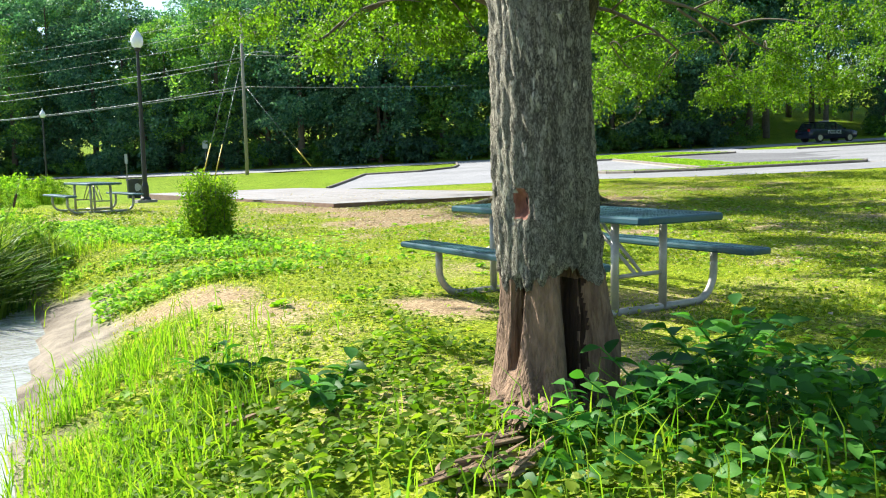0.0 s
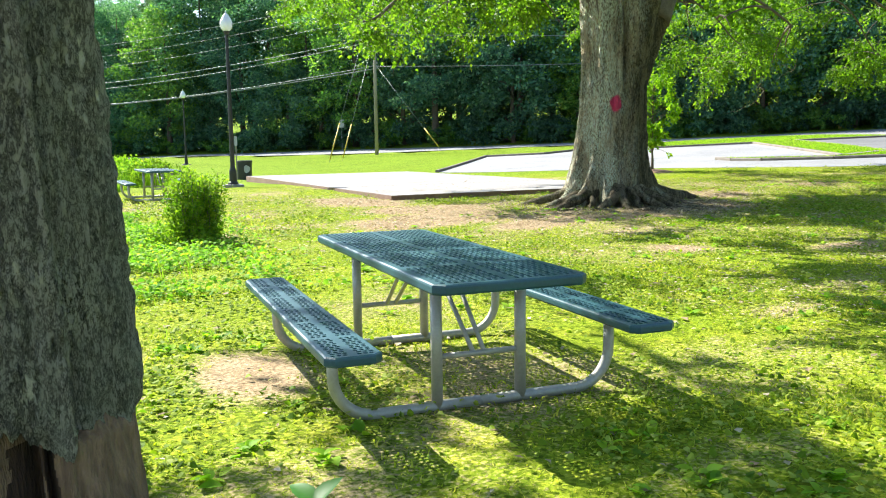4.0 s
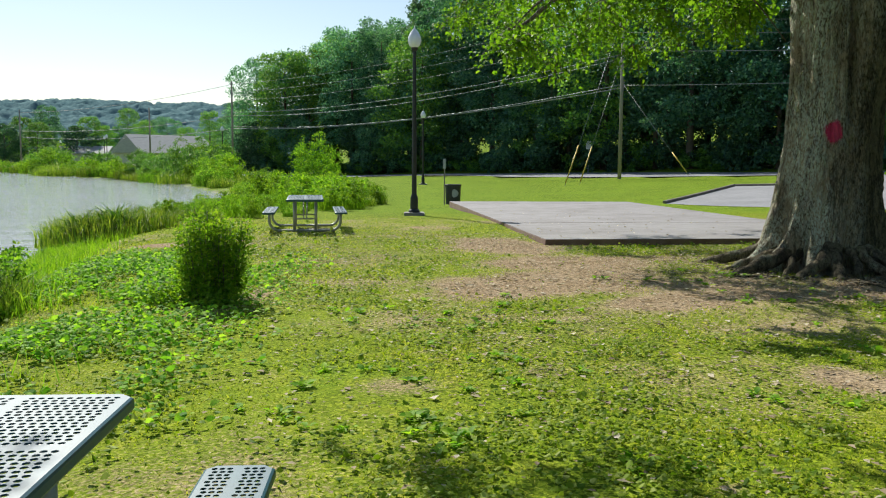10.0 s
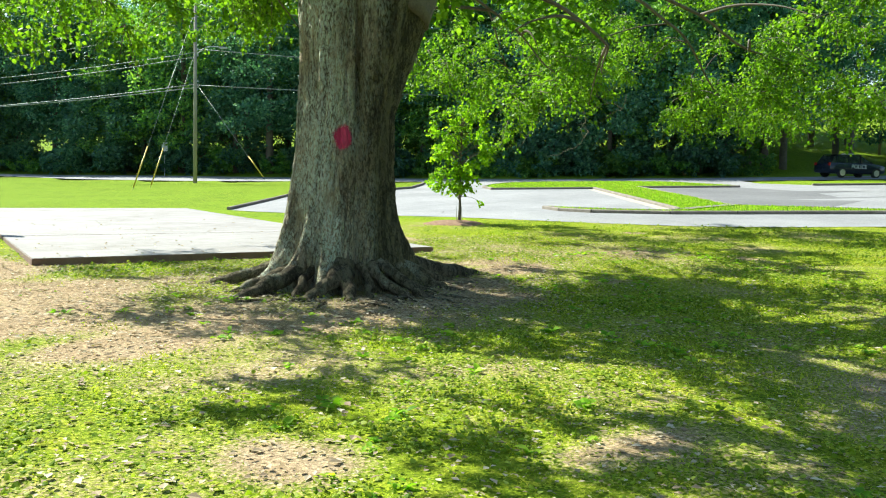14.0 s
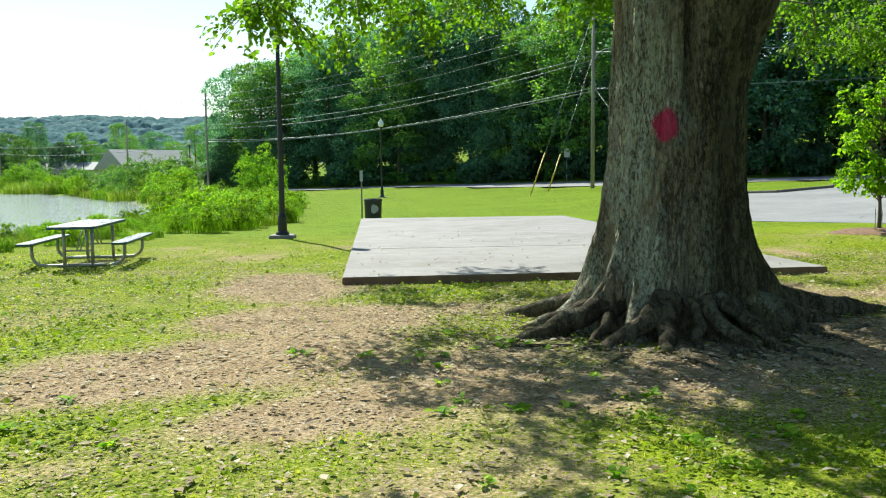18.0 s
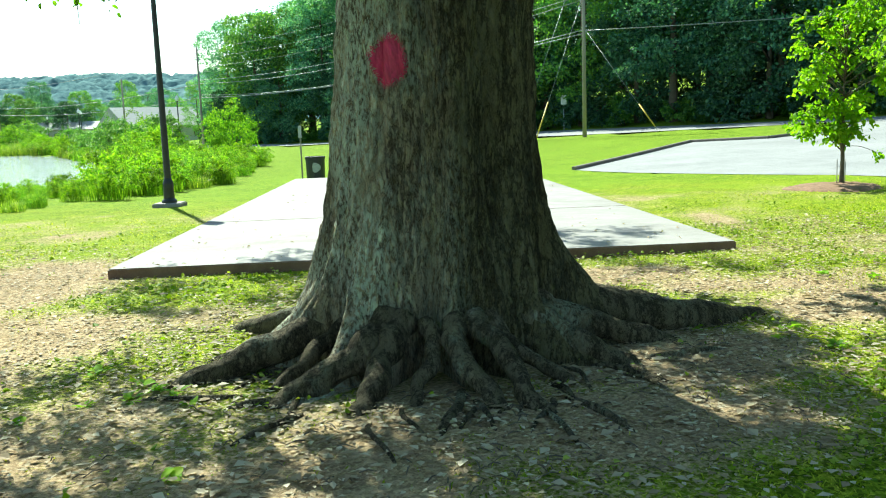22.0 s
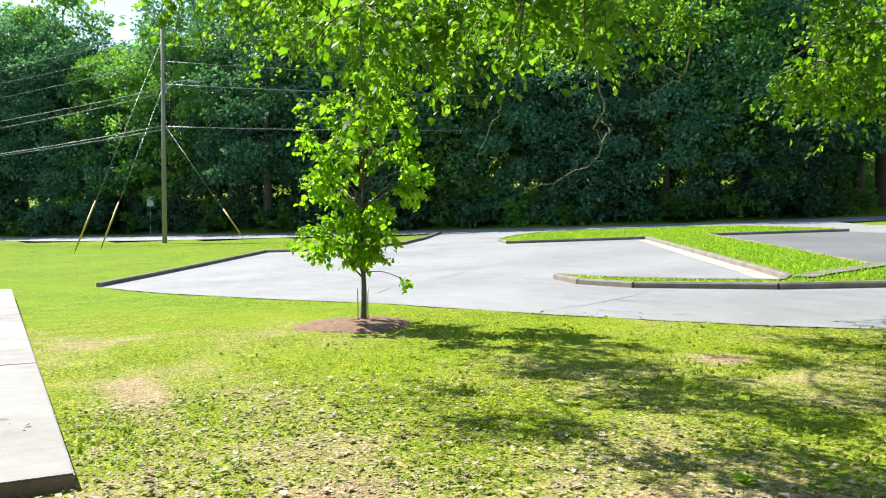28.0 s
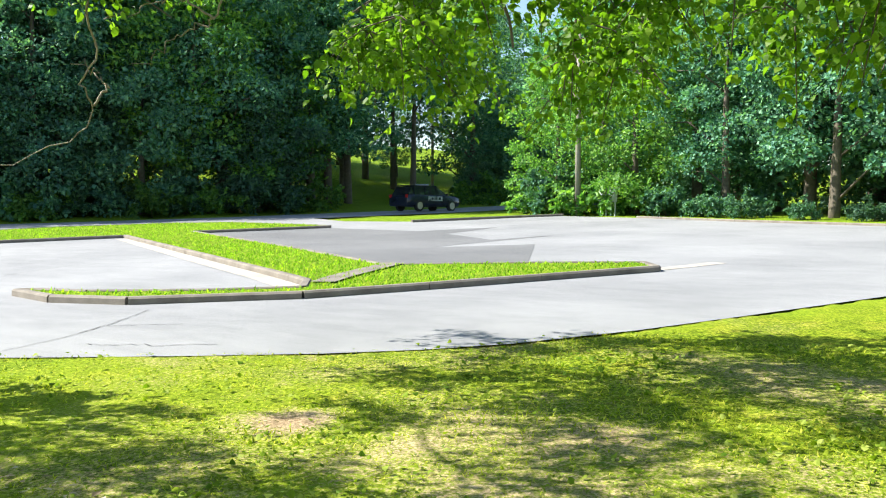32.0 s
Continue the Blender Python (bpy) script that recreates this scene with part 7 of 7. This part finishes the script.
def stem_bush(loc):
    """Upright bush of many thin stems, green above and darker within."""
    r2 = np.random.default_rng(41)
    t = thing("bush", loc, "upright bush of thin leafy stems on the lawn", "bush")
    pts = []
    for k in range(78):
        a, q = r2.uniform(0, 2 * np.pi), 0.28 * math.sqrt(r2.uniform())
        h = r2.uniform(0.65, 1.17) * (1 - 0.8 * q)
        tip = (q * math.cos(a) * 1.2 + r2.normal() * 0.06, q * math.sin(a) * 1.2 + r2.normal() * 0.06, h)
        obj("stem", tubes("stem", [([(q * math.cos(a) * 0.95, q * math.sin(a) * 0.95, -0.05), (tip[0] * 0.8, tip[1] * 0.8, h * 0.55), tip], [0.006, 0.005, 0.002], 5)]), MAT_TWIG, t)
        n = 130
        s = r2.uniform(0.12, 1.02, n)
        b = np.stack([tip[0] * (0.82 + 0.18 * s), tip[1] * (0.82 + 0.18 * s), h * s], 1) + r2.normal(size=(n, 3)) * [0.045, 0.045, 0.02]
        d = unit(r2.normal(size=(n, 3)) * [1, 1, 0.5] + [0, 0, 0.5])
        L = r2.uniform(0.035, 0.075, n)
        pts.append((b, d, unit(r2.normal(size=(n, 3)) + [0, 0, 0.8]), L, L * 0.4))
    for k in range(34):
        a, q = r2.uniform(0, 2 * np.pi), r2.uniform(0.2, 0.62)
        spray(r2, np.array([q * math.cos(a) - 0.12, q * math.sin(a), r2.uniform(0.04, 0.2)]), 0.17, 40, 0.0, 0.06, pts)
    obj("foliage", stack_leaves("foliage", pts), MAT_WEED, t)


stem_bush(on_ground(3.52, 12.8))


# ---- turf and ground cover ----
WAY = np.array([(0.0, 0.0), (2.2, 0.6), (3.9, 1.5), (5.4, 3.1), (9.0, 6.6), (12.7, 10.4), (14.6, 12.5), (17.2, 17.2)])


def from_way(x, y):
    d = np.full(np.shape(x), 1e9)
    for (ax, ay), (bx, by) in zip(WAY[:-1], WAY[1:]):
        t = np.clip(((x - ax) * (bx - ax) + (y - ay) * (by - ay)) / ((bx - ax) ** 2 + (by - ay) ** 2), 0, 1)
        d = np.minimum(d, np.hypot(x - ax - t * (bx - ax), y - ay - t * (by - ay)))
    return d


SLAB = [(8.3, 19.18), (15.6, 19.64), (14.8, 37.6), (7.5, 37.4)]


def open_turf(x, y):
    shore = x - np.interp(y, SHORE_Y, SHORE_X)
    return (shore > np.where((y > 6.2) & (y < 10.5), 0.6, -0.02)) & ~inside(SLAB, x, y) & (depth_inside(ASPHALT, x, y) < 0.1) & (np.hypot(x - 12, y - 15.68) > 0.95)


def turf():
    r2 = np.random.default_rng(51)
    n = 2300000
    x, y = r2.uniform(-0.2, 26, n), r2.uniform(0.5, 30, n)
    d = from_way(x, y)
    dens = np.where(d < 3.2, 0.85, np.where(d < 6, 0.55, np.where(d < 9.5, 0.32, 0.16)))
    thin = np.clip(1.3 - 1.8 * bare(x, y), 0.02, 1)
    keep = (r2.uniform(0, 1, n) < dens * 0.5 * thin * (1 - ss(21, 29.5, y + 3 * lumps(x, y, 1.5, 3.0)))) & open_turf(x, y)
    x, y, d = x[keep], y[keep], d[keep]
    n = len(x)
    size = 1 + np.clip(d - 3, 0, 14) * 0.09
    rank = lumps(x, y, 0.9, 8.0)
    h = r2.uniform(0.014, 0.04, n) * (0.7 + 0.8 * rank) * size ** 0.5
    o = obj("grass", blades("grass", np.stack([x, y, height(x, y) - 0.012], 1), h, r2.uniform(0.006, 0.012, n) * size, r2.uniform(0.5, 2.2, n), r2), MAT_GRASS)
    tagged(o, "short sunlit lawn grass", "grass", kind="stuff")
    k = 90000
    x, y = r2.uniform(24.5, 48, k), r2.uniform(20.5, 52, k)
    keep = inside(ISLAND, x, y) & (r2.uniform(0, 1, k) < np.where(y < 34, 1.0, 0.5)) & (depth_inside(ISLAND, x, y) > 0.1)
    x, y = x[keep], y[keep]
    k = len(x)
    o = obj("island_grass", blades("island_grass", np.stack([x, y, height(x, y) + 0.085], 1), r2.uniform(0.04, 0.1, k), r2.uniform(0.015, 0.03, k), r2.uniform(0.3, 1.2, k), r2), MAT_WEED)
    tagged(o, "bright grass on the traffic island", "grass", kind="stuff")
    m = 900000
    x, y = r2.uniform(-0.2, 26, m), r2.uniform(0.5, 30, m)
    d = from_way(x, y)
    patch = ss(0.44, 0.6, 0.6 * lumps(x, y, 0.7, 12.0) + 0.4 * lumps(x, y, 0.21, 5.0)) * 0.92 + 0.08
    dens = np.where(d < 4, 1.0, np.where(d < 8, 0.5, 0.2))
    keep = (r2.uniform(0, 1, m) < dens * patch * np.clip(1.15 - 2.0 * bare(x, y), 0.015, 1) * (1 - ss(18, 28, y + 4 * lumps(x, y, 1.5, 3.0)))) & open_turf(x, y)
    x, y, d = x[keep], y[keep], d[keep]
    n = len(x)
    size = (1 + np.clip(d - 3, 0, 14) * 0.08)
    a = r2.uniform(0, 2 * np.pi, n)
    L = (0.016 + 0.034 * r2.uniform(0, 1, n) ** 1.6) * size
    c = np.stack([x, y, height(x, y) + r2.uniform(0.01, 0.06, n)], 1)
    dr = np.stack([np.cos(a), np.sin(a), r2.uniform(-0.25, 0.35, n)], 1)
    o = obj("clover", round_leaves("clover", c, dr, unit(r2.normal(size=(n, 3)) * 0.42 + [0, 0, 1]), L, L * 0.95), MAT_CLOVER)
    tagged(o, "clover and small broad leaves in the lawn", "ground cover", kind="stuff")


def rosettes():
    r2 = np.random.default_rng(52)
    pts = []
    spots = 0
    while spots < 380:
        x, y = r2.uniform(0.6, 20), r2.uniform(2.5, 18)
        if from_way(x, y) > 7 or bare(x, y) > 0.75 or not open_turf(x, y) or lumps(x, y, 0.8, 15.0) < 0.5:
            continue
        spots += 1
        n = int(r2.integers(6, 12))
        a = np.arange(n) * 2.4 + r2.uniform(0, 6)
        L = r2.uniform(0.05, 0.105, n) * r2.uniform(0.7, 1.1)
        c = np.repeat([[x, y, float(height(x, y)) + 0.008]], n, 0) + r2.normal(size=(n, 3)) * [0.025, 0.025, 0.006]
        pts.append((c, np.stack([np.cos(a), np.sin(a), r2.uniform(0.15, 0.7, n)], 1), unit(r2.normal(size=(n, 3)) * 0.25 + [0, 0, 1]), L, L * 0.6))
    tagged(obj("plantain", stack_leaves("plantain", pts, oval_leaves), MAT_WEED), "broad-leaved plantain rosettes in the lawn", "weeds", kind="stuff")


def litter():
    r2 = np.random.default_rng(53)
    pts = []
    n = 260000
    x, y = r2.uniform(2, 20, n), r2.uniform(3, 22, n)
    w = 0.02 + 0.55 * bare(x, y) * ss(7, 12, x + 0.4 * y) + 0.12 * np.exp(-((np.abs(x - 15.9)) / 0.5) ** 2) * ss(17, 19, y)
    near = np.hypot(x - 12, y - 15.7)
    w = w + 0.7 * np.exp(-((near - 1.8) / 1.0) ** 2) + 0.7 * np.exp(-(((x - 14.2) / 1.2) ** 2 + ((y - 15.1) / 1.0) ** 2)) + 0.3 * np.exp(-(((x - 16.5) / 2.4) ** 2 + ((y - 18.6) / 3.0) ** 2))
    keep = (r2.uniform(0, 1, n) < w) & open_turf(x, y)
    x, y = x[keep], y[keep]
    n = len(x)
    a = r2.uniform(0, 2 * np.pi, n)
    L = r2.uniform(0.014, 0.05, n) * r2.choice([1, 1, 1, 1.2, 1.9], n)
    c = np.stack([x, y, height(x, y) + r2.uniform(0.012, 0.024, n)], 1)
    me = leaves("fallen_leaf", c, np.stack([np.cos(a), np.sin(a), r2.uniform(-0.05, 0.12, n)], 1), unit(r2.normal(size=(n, 3)) * 0.16 + [0, 0, 1]), L, L * r2.uniform(0.3, 0.75, n), 0.15)
    tagged(obj("fallen_leaf", me, MAT_LITTER), "scattered dry brown fallen leaves", "leaf litter", kind="stuff")
    specs = []
    for _ in range(800):
        b, q = r2.uniform(0, 2 * np.pi), r2.uniform(1.0, 3.0)
        px, py = 12.3 + q * math.cos(b), 15.5 + q * math.sin(b) * 0.9
        e = r2.uniform(0, np.pi)
        ln = r2.uniform(0.03, 0.12)
        z = float(height(px, py)) + 0.012
        specs.append(([(px, py, z), (px + ln * math.cos(e) / 2, py + ln * math.sin(e) / 2, z + 0.012), (px + ln * math.cos(e), py + ln * math.sin(e), z)], [0.003, 0.0045, 0.002], 4))
    tagged(obj("dead_twig", tubes("dead_twig", specs), MAT_TWIG), "dead twigs and bark bits round the roots", "twigs", kind="stuff")
    pts = []
    n = 240
    u, v = r2.uniform(0.02, 0.98, n), r2.uniform(0.01, 0.7, n) ** 1.4
    x = 8.32 + 7.2 * u - 0.75 * v
    y = 19.2 + 0.45 * u + 18.0 * v
    a = r2.uniform(0, 2 * np.pi, n)
    L = r2.uniform(0.025, 0.07, n)
    me = leaves("slab_leaf", np.stack([x, y, 0.432 - 0.16 * v], 1), np.stack([np.cos(a), np.sin(a), np.full(n, 0.1)], 1), unit(r2.normal(size=(n, 3)) * 0.3 + [0, 0, 1]), L, L * 0.5, 0.3)
    tagged(obj("slab_leaf", me, MAT_LITTER), "dry leaves lying on the concrete slab", "leaf litter", kind="stuff")


def bank_growth():
    """Rank grass on the near bank, and leafy ground cover at the nearer tree's foot."""
    r2 = np.random.default_rng(54)
    n = 52000
    y = r2.uniform(1.6, 24, n)
    x = np.interp(y, SHORE_Y, SHORE_X) + r2.uniform(-0.12, 2.4, n)
    edge = x - np.interp(y, SHORE_Y, SHORE_X)
    dense = np.where(y < 6.4, np.exp(-((edge - 0.5) / 0.55) ** 2), np.where(y > 12.2, np.exp(-((edge - 0.5) / 0.8) ** 2), 0.012))
    keep = (r2.uniform(0, 1, n) < dense) & (lumps(x, y, 0.35, 3.0) > 0.36)
    x, y = x[keep], y[keep]
    n = len(x)
    h = r2.uniform(0.1, 0.34, n) * (0.6 + 0.8 * lumps(x, y, 0.5, 6.0))
    o = obj("bank_grass", blades("bank_grass", np.stack([x, y, height(x, y) - 0.02], 1), h, r2.uniform(0.006, 0.012, n), r2.uniform(0.15, 0.8, n), r2, 0.7), MAT_WEED)
    tagged(o, "rank green grass on the pond bank", "grass", kind="stuff")
    n = 26000
    x, y = r2.uniform(0.7, 4.6, n), r2.uniform(8.2, 17.5, n)
    keep = (lumps(x, y, 0.6, 7.0) > 0.42) & (x - np.interp(y, SHORE_Y, SHORE_X) > 0.45) & (r2.uniform(0, 1, n) < np.clip(1.2 - 0.45 * np.abs(x - 1.9), 0.08, 1)) & (bare(x, y) < 0.6)
    x, y = x[keep], y[keep]
    n = len(x)
    a = r2.uniform(0, 2 * np.pi, n)
    L = r2.uniform(0.035, 0.085, n)
    me = round_leaves("bank_leaf", np.stack([x, y, height(x, y) + r2.uniform(0.01, 0.12, n)], 1), np.stack([np.cos(a), np.sin(a), r2.uniform(-0.3, 0.6, n)], 1), unit(r2.normal(size=(n, 3)) * 0.5 + [0, 0, 1]), L, L * 0.7)
    tagged(obj("bank_leaf", me, MAT_SHRUB), "bright leafy ground cover on the pond bank", "ground cover", kind="stuff")
    pts = []
    n = 12000
    x, y = r2.uniform(0.8, 5.2, n), r2.uniform(1.2, 4.3, n)
    foot = np.exp(-(((x - 2.85) / 0.75) ** 2 + ((y - 2.2) / 0.58) ** 2)) + 0.22 * np.exp(-(((x - 1.9) / 0.5) ** 2 + ((y - 2.4) / 0.4) ** 2))
    keep = (r2.uniform(0, 1, n) < foot * 1.1) & (np.hypot(x - 2.32, y - 3.12) > 0.3)
    x, y, f = x[keep], y[keep], foot[keep]
    n = len(x)
    a = r2.uniform(0, 2 * np.pi, n)
    L = r2.uniform(0.04, 0.1, n)
    c = np.stack([x, y, height(x, y) + r2.uniform(0.01, 1, n) * np.clip(f, 0.1, 1) * 0.3], 1)
    pts.append((c, np.stack([np.cos(a), np.sin(a), r2.uniform(-0.5, 0.4, n)], 1), unit(r2.normal(size=(n, 3)) * 0.45 + [0, 0, 1]), L, L * r2.uniform(0.55, 0.85, n)))
    tagged(obj("ground_ivy", stack_leaves("ground_ivy", pts, oval_leaves), MAT_DARKWEED), "thick green leafy ground cover at a tree's foot", "ground cover", kind="stuff")
    n = 5200
    x, y = r2.uniform(0.5, 2.6, n), r2.uniform(2.0, 5.2, n)
    keep = (lumps(x, y, 0.5, 9.0) > 0.45) & (np.hypot(x - 2.32, y - 3.12) > 0.33) & (x - np.interp(y, SHORE_Y, SHORE_X) > 0.4)
    x, y = x[keep], y[keep]
    n = len(x)
    a = r2.uniform(0, 2 * np.pi, n)
    L = r2.uniform(0.03, 0.075, n)
    c = np.stack([x, y, height(x, y) + r2.uniform(0.01, 0.1, n)], 1)
    me = oval_leaves("bank_weed", c, np.stack([np.cos(a), np.sin(a), r2.uniform(-0.3, 0.6, n)], 1), unit(r2.normal(size=(n, 3)) * 0.45 + [0, 0, 1]), L, L * 0.6)
    tagged(obj("bank_weed", me, MAT_WEED), "leafy green weeds on the bank", "weeds", kind="stuff")


def foot_grass():
    """Long pale grass among the weeds at the nearer tree's foot and along the bank."""
    r2 = np.random.default_rng(57)
    n = 1700
    x, y = r2.uniform(1.2, 4.2, n), r2.uniform(1.3, 3.2, n)
    keep = (r2.uniform(0, 1, n) < np.exp(-(((x - 2.5) / 0.9) ** 2 + ((y - 2.3) / 0.55) ** 2))) & (np.hypot(x - 2.36, y - 3.11) > 0.3)
    x, y = x[keep], y[keep]
    n = len(x)
    o = obj("foot_grass", blades("foot_grass", np.stack([x, y, height(x, y) - 0.02], 1), r2.uniform(0.12, 0.38, n), r2.uniform(0.005, 0.01, n), r2.uniform(0.2, 0.9, n), r2, 0.8), MAT_WEED)
    tagged(o, "long pale green grass at a tree's foot", "grass", kind="stuff")


foot_grass()


def tall_weed(loc, seed, high, n, leaf):
    r2 = np.random.default_rng(seed)
    t = thing("broadleaf_weed", loc, "broad-leaved green weed beside a tree's foot", "weeds", "broadleaf weeds")
    for k in range(n):
        a = r2.uniform(0, 2 * np.pi)
        tip = np.array([0.22 * math.cos(a), 0.22 * math.sin(a), high * r2.uniform(0.65, 1.0)])
        obj("stem", tubes("stem", [([(0, 0, -0.05), tuple(tip * [0.4, 0.4, 0.6]), tuple(tip)], [0.006, 0.005, 0.003], 5)]), MAT_DARKWEED, t)
        m = 9
        s = np.linspace(0.3, 1.0, m)
        b = tip * np.stack([s * s, s * s, s], 1)
        ang = np.arange(m) * 2.4 + a
        L = r2.uniform(0.7, 1.2, m) * leaf
        me = oval_leaves("leaf", b, np.stack([np.cos(ang), np.sin(ang), r2.uniform(-0.1, 0.5, m)], 1), unit(r2.normal(size=(m, 3)) * 0.3 + [0, 0, 1]), L, L * 0.5)
        obj("leaf", me, MAT_DARKWEED, t)["kind"] = "stuff"


for x, y, h, n, l in ((2.5, 2.62, 0.4, 6, 0.12), (2.8, 2.55, 0.46, 7, 0.12), (3.1, 2.7, 0.42, 6, 0.13), (2.3, 2.5, 0.32, 5, 0.11), (3.4, 2.5, 0.34, 6, 0.11), (2.0, 2.5, 0.22, 5, 0.09), (3.2, 2.2, 0.3, 5, 0.11), (2.65, 2.35, 0.3, 6, 0.1), (1.3, 4.6, 0.22, 5, 0.12), (1.5, 3.6, 0.2, 5, 0.13)):
    tall_weed(on_ground(x, y), int(x * 100 + y * 10), h, n, l)


def splinters(loc, rz, seed, count, length):
    """A heap of split, rotten root wood: angular shards of several lengths."""
    r2 = np.random.default_rng(seed)
    t = thing("rotten_root", loc, "splintered heap of rotten brown root wood on the bank", "root", "rotten roots", rz)
    for k in range(count):
        L, w = length * r2.uniform(0.25, 0.8), r2.uniform(0.008, 0.022)
        bm = bmesh.new()
        rings = []
        for s_, q in ((-0.5, 0.35), (-0.2, 1.0), (0.2, 0.85), (0.5, 0.2)):
            rings.append([bm.verts.new((s_ * L, w * q * math.cos(a) * r2.uniform(0.7, 1.3), 0.6 * w * q * math.sin(a) * r2.uniform(0.7, 1.3))) for a in (0.3, 1.5, 2.8, 4.1, 5.3)])
        for a, b in zip(rings[:-1], rings[1:]):
            for n in range(5):
                bm.faces.new((a[n], a[(n + 1) % 5], b[(n + 1) % 5], b[n]))
        bm.faces.new(rings[0][::-1])
        bm.faces.new(rings[-1])
        o = part("shard", bm, MAT_SPLINTER, t)
        o.matrix_basis = pose(r2.uniform(-0.5, 0.5) * length, r2.uniform(-0.12, 0.12), r2.uniform(0.0, 0.05), r2.uniform(-15, 15), r2.uniform(-14, 14), r2.uniform(-25, 25))


splinters(on_ground(1.62, 2.5, 0.03), 25, 61, 34, 0.42)
splinters(on_ground(2.02, 2.84, 0.06), 60, 62, 40, 0.4)
splinters(on_ground(1.2, 3.9, 0.01), 10, 63, 5, 0.25)

turf()
rosettes()
litter()
bank_growth()
